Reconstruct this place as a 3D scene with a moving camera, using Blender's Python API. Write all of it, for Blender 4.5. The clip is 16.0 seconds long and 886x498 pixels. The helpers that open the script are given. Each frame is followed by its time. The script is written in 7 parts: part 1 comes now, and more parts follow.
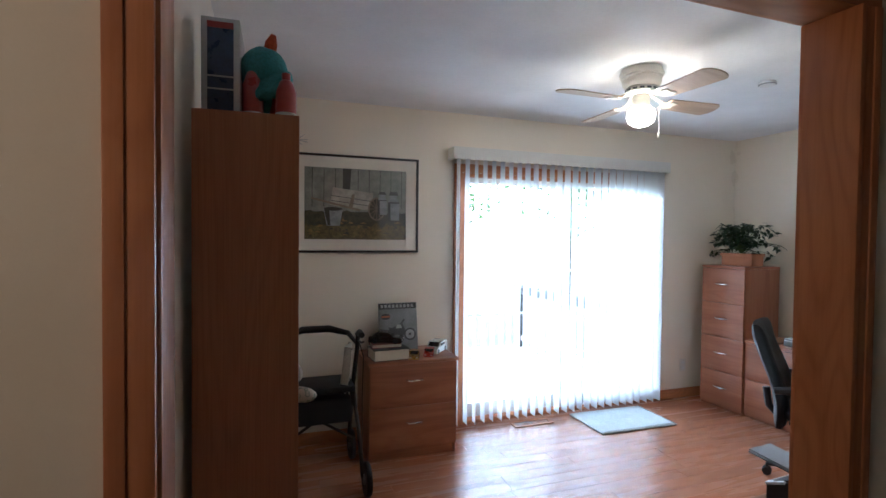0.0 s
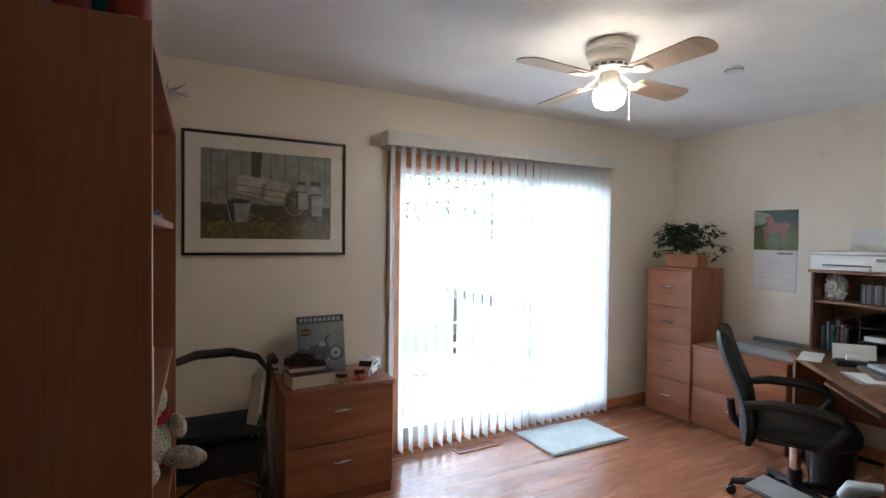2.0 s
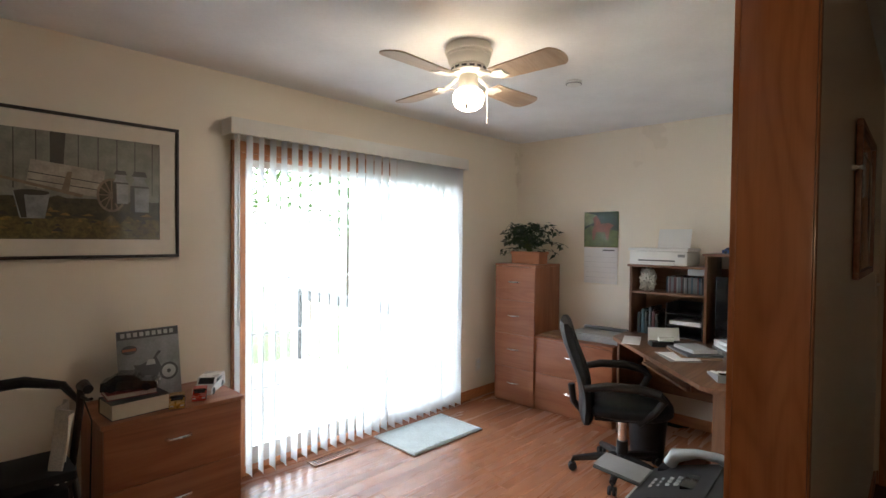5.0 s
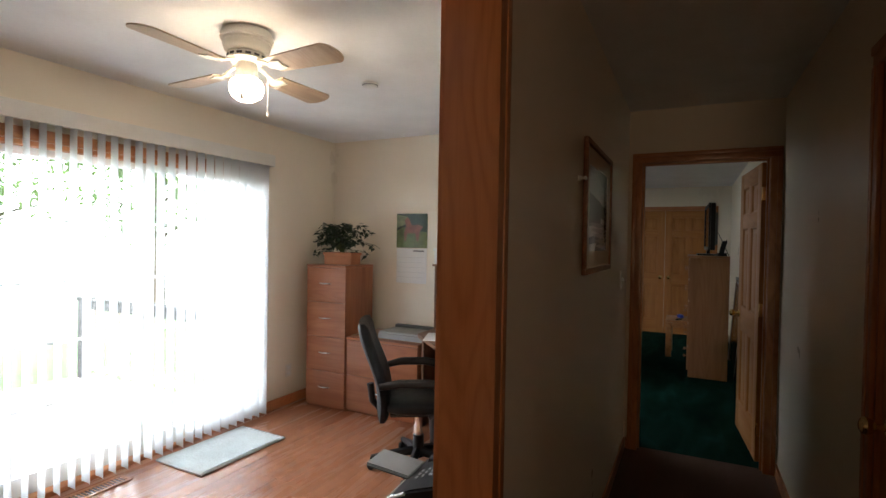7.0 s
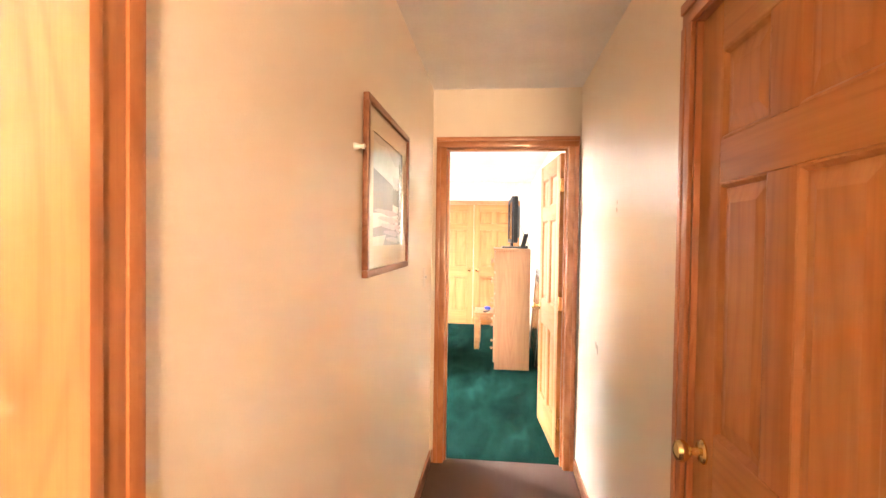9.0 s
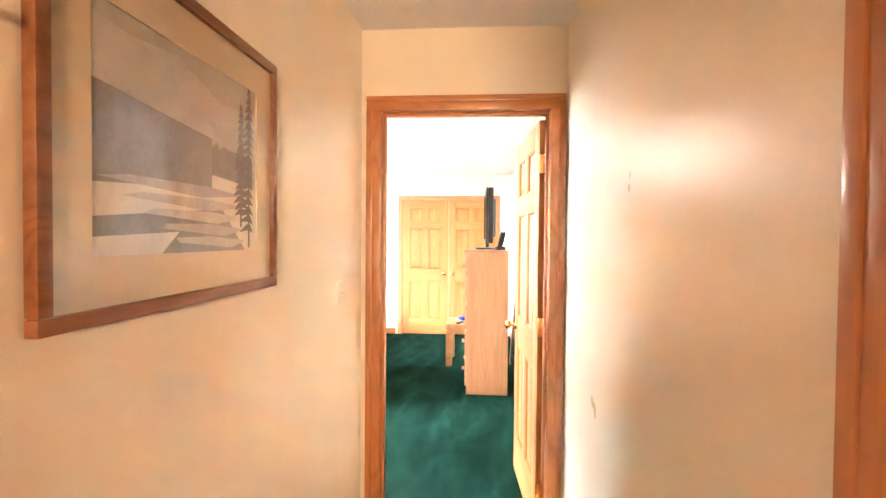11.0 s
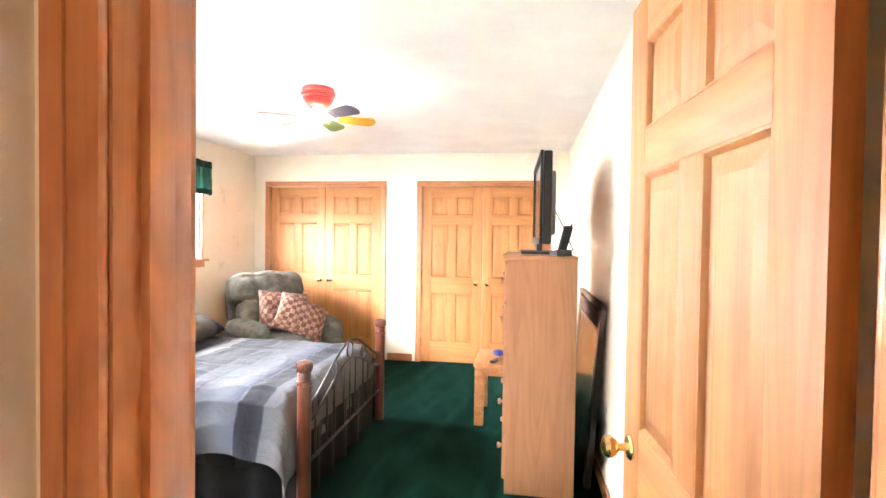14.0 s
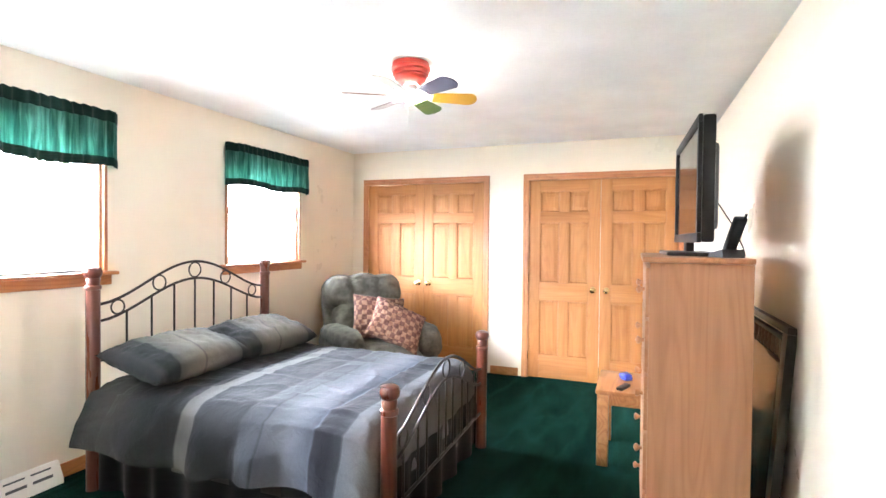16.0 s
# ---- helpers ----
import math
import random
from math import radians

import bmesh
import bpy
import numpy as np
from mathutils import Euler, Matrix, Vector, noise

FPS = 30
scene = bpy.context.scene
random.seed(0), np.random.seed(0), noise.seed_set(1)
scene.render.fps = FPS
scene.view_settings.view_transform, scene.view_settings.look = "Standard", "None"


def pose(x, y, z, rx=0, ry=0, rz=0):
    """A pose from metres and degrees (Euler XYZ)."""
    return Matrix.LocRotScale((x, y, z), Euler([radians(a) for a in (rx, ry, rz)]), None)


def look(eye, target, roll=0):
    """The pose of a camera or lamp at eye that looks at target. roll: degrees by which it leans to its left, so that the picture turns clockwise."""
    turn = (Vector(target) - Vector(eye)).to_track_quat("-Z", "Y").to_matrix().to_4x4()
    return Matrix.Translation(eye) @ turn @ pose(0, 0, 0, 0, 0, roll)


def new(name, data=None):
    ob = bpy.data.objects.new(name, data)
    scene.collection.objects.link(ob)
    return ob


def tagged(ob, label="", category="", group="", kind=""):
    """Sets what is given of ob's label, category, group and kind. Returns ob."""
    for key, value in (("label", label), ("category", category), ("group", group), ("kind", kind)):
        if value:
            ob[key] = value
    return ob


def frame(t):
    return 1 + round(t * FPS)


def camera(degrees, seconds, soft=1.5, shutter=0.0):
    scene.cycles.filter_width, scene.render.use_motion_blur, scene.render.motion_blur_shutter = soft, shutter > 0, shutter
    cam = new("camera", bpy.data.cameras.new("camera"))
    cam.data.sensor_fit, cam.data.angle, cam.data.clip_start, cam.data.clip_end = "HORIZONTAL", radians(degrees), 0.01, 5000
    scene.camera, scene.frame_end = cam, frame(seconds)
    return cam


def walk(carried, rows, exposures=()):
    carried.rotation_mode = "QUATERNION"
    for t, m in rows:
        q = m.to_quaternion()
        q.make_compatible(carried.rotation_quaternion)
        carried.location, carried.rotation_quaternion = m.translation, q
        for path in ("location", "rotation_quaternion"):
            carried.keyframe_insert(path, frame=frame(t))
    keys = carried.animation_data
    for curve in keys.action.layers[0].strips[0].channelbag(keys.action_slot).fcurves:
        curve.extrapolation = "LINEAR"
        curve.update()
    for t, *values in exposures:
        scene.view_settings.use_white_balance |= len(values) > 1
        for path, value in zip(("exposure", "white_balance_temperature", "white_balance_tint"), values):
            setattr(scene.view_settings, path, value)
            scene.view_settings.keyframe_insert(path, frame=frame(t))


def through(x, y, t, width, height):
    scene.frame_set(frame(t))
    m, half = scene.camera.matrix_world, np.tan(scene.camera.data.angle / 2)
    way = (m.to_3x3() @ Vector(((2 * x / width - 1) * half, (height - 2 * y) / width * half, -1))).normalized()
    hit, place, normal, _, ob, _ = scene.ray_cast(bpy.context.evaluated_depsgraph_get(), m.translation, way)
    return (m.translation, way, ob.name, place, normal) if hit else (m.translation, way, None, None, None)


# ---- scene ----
cam = camera(82.9, 16.0)
PATH = [
    (0, (0.425, 0.645, 1.472), (1.11, 2.523, 1.423), 0.6),
    (0.5, (0.428, 0.83, 1.466), (1.2, 2.675, 1.421), 0.7),
    (1, (0.443, 0.969, 1.47), (1.315, 2.768, 1.424), 0.7),
    (1.5, (0.492, 1.059, 1.462), (1.417, 2.832, 1.417), 0.7),
    (2, (0.545, 1.166, 1.463), (1.512, 2.916, 1.42), 0.7),
    (2.5, (0.575, 1.245, 1.469), (1.601, 2.961, 1.423), 0.7),
    (3, (0.572, 1.298, 1.471), (1.66, 2.976, 1.429), 0.8),
    (3.2, (0.568, 1.304, 1.478), (1.684, 2.963, 1.434), 0.9),
    (5.3, (0.545, 1.288, 1.471), (2.05, 2.605, 1.433), 0.7),
    (5.5, (0.558, 1.257, 1.463), (2.101, 2.529, 1.431), 0.8),
    (6, (0.619, 1.186, 1.474), (2.26, 2.329, 1.437), 0.8),
    (6.5, (0.686, 1.112, 1.466), (2.406, 2.131, 1.436), 0.9),
    (7, (0.745, 1.069, 1.469), (2.539, 1.953, 1.438), 1.0),
    (7.5, (0.851, 1.068, 1.473), (2.722, 1.774, 1.434), 1.0),
    (8, (1.008, 1.107, 1.471), (2.942, 1.615, 1.432), 1.1),
    (8.5, (1.151, 1.103, 1.458), (3.125, 1.428, 1.418), 1.1),
    (9, (1.344, 1.056, 1.466), (3.333, 1.269, 1.422), 0.8),
    (9.2, (1.438, 1.036, 1.463), (3.429, 1.222, 1.425), 1.1),
    (11.3, (2.483, 0.899, 1.468), (4.476, 1.064, 1.423), 0.5),
    (11.5, (2.628, 0.903, 1.466), (4.621, 1.066, 1.421), 1.0),
    (12, (2.948, 0.901, 1.447), (4.94, 1.064, 1.4), 1.2),
    (12.5, (3.264, 0.901, 1.448), (5.256, 1.073, 1.405), 0.7),
    (13, (3.581, 0.896, 1.456), (5.572, 1.076, 1.415), 0.9),
    (13.5, (3.865, 0.919, 1.458), (5.85, 1.163, 1.416), 0.8),
    (14, (4.128, 0.973, 1.451), (6.102, 1.293, 1.406), 0.8),
    (14.5, (4.325, 1.022, 1.447), (6.281, 1.44, 1.408), 0.8),
    (15, (4.496, 1.073, 1.445), (6.421, 1.614, 1.401), 0.7),
    (15.5, (4.61, 1.107, 1.43), (6.506, 1.744, 1.394), 0.8),
    (16, (4.675, 1.126, 1.422), (6.543, 1.841, 1.384), 0.6),
]
STOPS = [(0.0, 0.75, 5050, 9), (1.5, 0.6, 5400, 10), (3.0, 0.53, 5800, 11), (5.5, 0.48, 6200, 11), (6.8, 0.45, 6300, 12), (7.4, 1.45, 6600, 14), (8.0, 3.2, 6900, 19), (8.5, 4.75, 6900, 19), (9.0, 5.2, 6700, 19), (11.5, 5.25, 7000, 19), (12.0, 5.05, 7100, 19), (12.5, 4.9, 7100, 20), (13.5, 4.8, 6800, 21), (14.5, 4.42, 6350, 19), (16.0, 4.2, 6050, 17)]
walk(cam, [(t, look(eye, target, roll)) for t, eye, target, roll in PATH], STOPS)

# ---- daylight ----
world = bpy.data.worlds.new("sky")
scene.world = world
world.use_nodes = True
wn = world.node_tree.nodes
sky = wn.new("ShaderNodeTexSky")
sky.sky_type, sky.sun_disc = "NISHITA", False
sky.sun_elevation, sky.sun_rotation = radians(52), radians(200)
world.node_tree.links.new(sky.outputs[0], wn["Background"].inputs[0])
wn["Background"].inputs[1].default_value = 0.15
sun_data = bpy.data.lights.new("sun", "SUN")
sun_data.energy, sun_data.angle, sun_data.color = 4.0, radians(0.6), (1.0, 0.95, 0.87)
sun = new("sun", sun_data)
sun.matrix_basis = look((3, -20, 30), (8, 0, 5))
# unseen warm area lamp, added to light the hall wall from the front room
front_data = bpy.data.lights.new("unseen_warm_fill", "AREA")
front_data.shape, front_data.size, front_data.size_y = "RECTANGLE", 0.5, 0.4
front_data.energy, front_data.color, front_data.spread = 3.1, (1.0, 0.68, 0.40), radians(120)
front = new("unseen_warm_fill", front_data)
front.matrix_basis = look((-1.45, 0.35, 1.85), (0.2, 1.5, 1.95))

# ---- helpers for meshes ----
def part(name, bm, material, parent=None, label="", sharp=32):
    me = bpy.data.meshes.new(name)
    bmesh.ops.recalc_face_normals(bm, faces=bm.faces)
    bm.to_mesh(me)
    bm.free()
    me.polygons.foreach_set("use_smooth", [True] * len(me.polygons))
    me.set_sharp_from_angle(angle=radians(sharp))
    me.materials.append(material)
    ob = new(name, me)
    if parent:
        ob.parent = parent
    if label:
        ob["label"] = label
    return ob


def thing(name, m, label, category, group=""):
    ob = new(name)
    ob.empty_display_size = 0.1
    ob.matrix_basis = m
    return tagged(ob, label, category, group)


def bx(bm, x0, x1, y0, y1, z0, z1, bev=0.0, m=None, seg=2):
    made = bmesh.ops.create_cube(bm, size=1.0)["verts"]
    for v in made:
        v.co = Vector((x0 + (v.co.x + 0.5) * (x1 - x0), y0 + (v.co.y + 0.5) * (y1 - y0), z0 + (v.co.z + 0.5) * (z1 - z0)))
    if m:
        for v in made:
            v.co = m @ v.co
    if bev:
        edges = list({e for v in made for e in v.link_edges})
        bmesh.ops.bevel(bm, geom=edges, offset=bev, segments=seg, affect="EDGES", profile=0.6)


def box(*a, bev=0.0, m=None, seg=2):
    bm = bmesh.new()
    bx(bm, *a, bev=bev, m=m, seg=seg)
    return bm


def lathe(bm, profile, seg=24, m=None):
    m = m or Matrix()
    rings = []
    for r, z in profile:
        if r < 1e-5:
            rings.append([bm.verts.new(m @ Vector((0, 0, z)))])
        else:
            rings.append([bm.verts.new(m @ Vector((r * math.cos(a), r * math.sin(a), z))) for a in (i * 2 * math.pi / seg for i in range(seg))])
    for a, b in zip(rings, rings[1:]):
        for i in range(seg):
            j = (i + 1) % seg
            if len(a) == 1 and len(b) > 1:
                bm.faces.new((a[0], b[i], b[j]))
            elif len(b) == 1 and len(a) > 1:
                bm.faces.new((a[i], a[j], b[0]))
            elif len(a) > 1:
                bm.faces.new((a[i], a[j], b[j], b[i]))
    for ring in (rings[0], rings[-1]):
        if len(ring) > 2:
            bm.faces.new(ring)


def turned(profile, seg=24, m=None):
    bm = bmesh.new()
    lathe(bm, profile, seg, m)
    return bm


def tube(bm, points, radius, seg=8, closed=False):
    points = [Vector(p) for p in points]
    n = len(points)
    rings = []
    up = None
    for i, p in enumerate(points):
        a = points[(i - 1) % n] if (closed or i) else p
        b = points[(i + 1) % n] if (closed or i < n - 1) else p
        d = (b - a).normalized()
        if up is None:
            up = d.orthogonal().normalized()
        up = (up - d * up.dot(d)).normalized()
        side = d.cross(up)
        r = radius[i] if isinstance(radius, (list, tuple)) else radius
        rings.append([bm.verts.new(p + r * (math.cos(k * 2 * math.pi / seg) * up + math.sin(k * 2 * math.pi / seg) * side)) for k in range(seg)])
    pairs = list(zip(rings, rings[1:])) + ([(rings[-1], rings[0])] if closed else [])
    for a, b in pairs:
        for k in range(seg):
            j = (k + 1) % seg
            bm.faces.new((a[k], a[j], b[j], b[k]))
    if not closed:
        bm.faces.new(rings[0])
        bm.faces.new(rings[-1])


def piped(points, radius, seg=8, closed=False):
    bm = bmesh.new()
    tube(bm, points, radius, seg, closed)
    return bm


def rod(bm, a, b, r, seg=10):
    tube(bm, [a, b], r, seg)


def sheet(bm, nu, nv, f):
    grid = [[bm.verts.new(f(i / nu, j / nv)) for j in range(nv + 1)] for i in range(nu + 1)]
    for i in range(nu):
        for j in range(nv):
            bm.faces.new((grid[i][j], grid[i + 1][j], grid[i + 1][j + 1], grid[i][j + 1]))


def solid_sheet(nu, nv, f, thick):
    bm = bmesh.new()
    sheet(bm, nu, nv, f)
    bmesh.ops.recalc_face_normals(bm, faces=bm.faces)
    bmesh.ops.solidify(bm, geom=bm.faces[:], thickness=thick)
    return bm


def blob(bm, c, r, sub=3, rough=0.0, freq=3.0, power=2.0, m=None):
    made = bmesh.ops.create_icosphere(bm, subdivisions=sub, radius=1.0)["verts"]
    for v in made:
        p = v.co.copy()
        if power != 2.0:
            q = (abs(p.x) ** power + abs(p.y) ** power + abs(p.z) ** power) ** (1 / power)
            p = p / q
        p = p * (1 + rough * noise.noise(p * freq + Vector(c) * 7))
        p = Vector((p.x * r[0], p.y * r[1], p.z * r[2]))
        v.co = (m @ p if m else p) + Vector(c)


def plate(bm, points, z0, z1, m=None):
    m = m or Matrix()
    low = [bm.verts.new(m @ Vector((x, y, z0))) for x, y in points]
    top = [bm.verts.new(m @ Vector((x, y, z1))) for x, y in points]
    bm.faces.new(low[::-1])
    bm.faces.new(top)
    n = len(points)
    for i in range(n):
        j = (i + 1) % n
        bm.faces.new((low[i], low[j], top[j], top[i]))


def slab(points, z0, z1, m=None, bev=0.0):
    bm = bmesh.new()
    plate(bm, points, z0, z1, m)
    if bev:
        bmesh.ops.bevel(bm, geom=[e for e in bm.edges if len(e.link_faces) == 2 and e.calc_face_angle(0) > 0.5], offset=bev, segments=2, affect="EDGES")
    return bm


# ---- materials ----
def shader(name):
    mt = bpy.data.materials.new(name)
    mt.use_nodes = True
    nt = mt.node_tree
    return mt, nt, nt.nodes, nt.nodes["Principled BSDF"]


def coords(nt, scale, space="Object", shift=False):
    tc = nt.nodes.new("ShaderNodeTexCoord")
    mp = nt.nodes.new("ShaderNodeMapping")
    mp.inputs["Scale"].default_value = scale
    nt.links.new(tc.outputs[space], mp.inputs["Vector"])
    if shift:
        oi = nt.nodes.new("ShaderNodeObjectInfo")
        mul = nt.nodes.new("ShaderNodeMath")
        mul.operation, mul.inputs[1].default_value = "MULTIPLY", 37.0
        nt.links.new(oi.outputs["Random"], mul.inputs[0])
        nt.links.new(mul.outputs[0], mp.inputs["Location"])
    return mp


def grainy(nt, vec, scale, detail=4.0, rough=0.55, distort=0.0):
    tx = nt.nodes.new("ShaderNodeTexNoise")
    tx.inputs["Scale"].default_value = scale
    tx.inputs["Detail"].default_value = detail
    tx.inputs["Roughness"].default_value = rough
    tx.inputs["Distortion"].default_value = distort
    nt.links.new(vec.outputs[0], tx.inputs["Vector"])
    return tx


def ramp(nt, source, stops, mode="LINEAR"):
    cr = nt.nodes.new("ShaderNodeValToRGB")
    cr.color_ramp.interpolation = mode
    el = cr.color_ramp.elements
    while len(el) > 1:
        el.remove(el[-1])
    el[0].position, el[0].color = stops[0][0], (*stops[0][1], 1)
    for p, c in stops[1:]:
        el.new(p).color = (*c, 1)
    nt.links.new(source, cr.inputs[0])
    return cr


def mixed(nt, a, b, fac, mode="MULTIPLY"):
    mx = nt.nodes.new("ShaderNodeMix")
    mx.data_type, mx.blend_type = "RGBA", mode
    mx.inputs["Factor"].default_value = fac
    nt.links.new(a, mx.inputs["A"])
    nt.links.new(b, mx.inputs["B"])
    return mx.outputs["Result"]


def bumped(nt, bsdf, height, strength, distance=0.002):
    bp = nt.nodes.new("ShaderNodeBump")
    bp.inputs["Strength"].default_value = strength
    bp.inputs["Distance"].default_value = distance
    nt.links.new(height, bp.inputs["Height"])
    nt.links.new(bp.outputs[0], bsdf.inputs["Normal"])


def plain(name, colour, rough=0.5, metal=0.0, vary=0.12, size=6.0, grain=120.0, bump=0.15, coat=0.0, sheen=0.0, gloss=0.5):
    """A surface of one colour with stains at one scale and grain at another."""
    mt, nt, nodes, b = shader(name)
    vec = coords(nt, (1, 1, 1))
    big, fine = grainy(nt, vec, size, 4), grainy(nt, vec, grain, 3)
    lo = tuple(c * (1 - vary) for c in colour)
    hi = tuple(min(1, c * (1 + vary)) for c in colour)
    base = ramp(nt, big.outputs["Fac"], [(0.3, lo), (0.7, hi)])
    spots = ramp(nt, fine.outputs["Fac"], [(0.3, (1 - vary * 0.6,) * 3), (0.6, (1, 1, 1))])
    nt.links.new(mixed(nt, base.outputs[0], spots.outputs[0], 1.0), b.inputs["Base Color"])
    wear = ramp(nt, big.outputs["Fac"], [(0.3, (max(0, rough - 0.06),) * 3), (0.7, (min(1, rough + 0.06),) * 3)])
    nt.links.new(wear.outputs[0], b.inputs["Roughness"])
    b.inputs["Metallic"].default_value = metal
    b.inputs["Coat Weight"].default_value = coat
    b.inputs["Coat Roughness"].default_value = 0.05
    b.inputs["Sheen Weight"].default_value = sheen
    b.inputs["Specular IOR Level"].default_value = gloss
    if bump:
        bumped(nt, b, fine.outputs["Fac"], bump)
    return mt


def timber(name, dark, mid, light, axis="z", rough=0.38, fine=60.0, bump=0.12, knots=0.0, coat=0.0, figure=0.5, pore=0.4, jitter=0.0, arch=0.09):
    """Wood with growth rings that arch along one axis, pores and slow changes of tone."""
    mt, nt, nodes, b = shader(name)
    k = {"x": (0.07, 1, 1), "y": (1, 0.07, 1), "z": (1, 1, 0.07)}[axis]
    slow = coords(nt, tuple(3.2 if c == 1 else 3.2 * arch for c in k), shift=True)
    quick = coords(nt, tuple(c * (fine * 2.2 if c == 1 else fine * 0.35) for c in k), shift=True)
    fig = grainy(nt, slow, 1.7, 1.5, 0.4, 0.25)
    tone = grainy(nt, slow, 3.4, 4, 0.6, 0.4)
    pores = grainy(nt, quick, 1.6, 3, 0.6)
    base = ramp(nt, tone.outputs["Fac"], [(0.28, dark), (0.5, mid), (0.72, light)])
    turns = nodes.new("ShaderNodeMath")
    turns.operation, turns.inputs[1].default_value = "MULTIPLY", 95.0
    nt.links.new(fig.outputs["Fac"], turns.inputs[0])
    wave = nodes.new("ShaderNodeMath")
    wave.operation = "SINE"
    nt.links.new(turns.outputs[0], wave.inputs[0])
    half = nodes.new("ShaderNodeMath")
    half.operation, half.inputs[1].default_value, half.inputs[2].default_value = "MULTIPLY_ADD", 0.5, 0.5
    nt.links.new(wave.outputs[0], half.inputs[0])
    rings = ramp(nt, half.outputs[0], [(0.0, (0.62, 0.50, 0.42)), (0.30, (0.88, 0.83, 0.79)), (0.75, (1, 1, 1))])
    spots = ramp(nt, pores.outputs["Fac"], [(0.32, (0.72, 0.66, 0.6)), (0.55, (1, 1, 1))])
    colour = mixed(nt, mixed(nt, base.outputs[0], rings.outputs[0], figure), spots.outputs[0], pore)
    if jitter:
        oi = nodes.new("ShaderNodeObjectInfo")
        vary = ramp(nt, oi.outputs["Random"], [(0.0, (1 - jitter, 1 - jitter * 1.2, 1 - jitter * 1.3)), (1.0, (1, 1, 1))])
        colour = mixed(nt, colour, vary.outputs[0], 1.0)
    if knots:
        kv = coords(nt, tuple(c * 5.0 * (1 if c == 1 else 8) for c in k), shift=True)
        vo = nodes.new("ShaderNodeTexVoronoi")
        vo.inputs["Scale"].default_value = 1.0
        nt.links.new(kv.outputs[0], vo.inputs["Vector"])
        kn = ramp(nt, vo.outputs["Distance"], [(0.03, (0.36, 0.18, 0.09)), (0.10 * knots, (1, 1, 1))])
        colour = mixed(nt, colour, kn.outputs[0], 0.8)
    nt.links.new(colour, b.inputs["Base Color"])
    rr = ramp(nt, tone.outputs["Fac"], [(0.3, (rough + 0.06,) * 3), (0.7, (rough - 0.04,) * 3)])
    nt.links.new(rr.outputs[0], b.inputs["Roughness"])
    b.inputs["Coat Weight"].default_value = coat
    b.inputs["Coat Roughness"].default_value = 0.15
    bumped(nt, b, pores.outputs["Fac"], bump, 0.001)
    return mt


def cloth(name, colour, vary=0.25, weave=420.0, rough=0.9, through=0.0, size=9.0):
    mt, nt, nodes, b = shader(name)
    vec = coords(nt, (1, 1, 1))
    big, fine = grainy(nt, vec, size, 5), grainy(nt, vec, weave, 2)
    base = ramp(nt, big.outputs["Fac"], [(0.3, tuple(c * (1 - vary) for c in colour)), (0.7, tuple(min(1, c * (1 + vary)) for c in colour))])
    th = ramp(nt, fine.outputs["Fac"], [(0.35, (0.75,) * 3), (0.6, (1, 1, 1))])
    out = mixed(nt, base.outputs[0], th.outputs[0], 1.0)
    nt.links.new(out, b.inputs["Base Color"])
    b.inputs["Roughness"].default_value = rough
    b.inputs["Sheen Weight"].default_value = 0.04
    b.inputs["Specular IOR Level"].default_value = 0.25
    bumped(nt, b, fine.outputs["Fac"], 0.3)
    if through:
        tl = nodes.new("ShaderNodeBsdfTranslucent")
        nt.links.new(out, tl.inputs[0])
        mx = nodes.new("ShaderNodeMixShader")
        mx.inputs[0].default_value = through
        nt.links.new(b.outputs[0], mx.inputs[1])
        nt.links.new(tl.outputs[0], mx.inputs[2])
        nt.links.new(mx.outputs[0], nodes["Material Output"].inputs[0])
    return mt


def glowing(name, colour, strength):
    mt, nt, nodes, b = shader(name)
    b.inputs["Base Color"].default_value = (0.9, 0.88, 0.82, 1)
    b.inputs["Emission Color"].default_value = (*colour, 1)
    b.inputs["Emission Strength"].default_value = strength
    return mt


def pane_glass(name):
    mt, nt, nodes, b = shader(name)
    tr = nodes.new("ShaderNodeBsdfTransparent")
    gl = nodes.new("ShaderNodeBsdfGlossy")
    gl.inputs["Roughness"].default_value = 0.02
    lw = nodes.new("ShaderNodeLayerWeight")
    pw = nodes.new("ShaderNodeMath")
    pw.operation, pw.inputs[1].default_value = "POWER", 4.0
    ad = nodes.new("ShaderNodeMath")
    ad.operation, ad.use_clamp = "MULTIPLY_ADD", True
    ad.inputs[1].default_value, ad.inputs[2].default_value = 0.7, 0.05
    mx = nodes.new("ShaderNodeMixShader")
    nt.links.new(lw.outputs["Facing"], pw.inputs[0])
    nt.links.new(pw.outputs[0], ad.inputs[0])
    nt.links.new(ad.outputs[0], mx.inputs[0])
    nt.links.new(tr.outputs[0], mx.inputs[1])
    nt.links.new(gl.outputs[0], mx.inputs[2])
    nt.links.new(mx.outputs[0], nodes["Material Output"].inputs[0])
    return mt


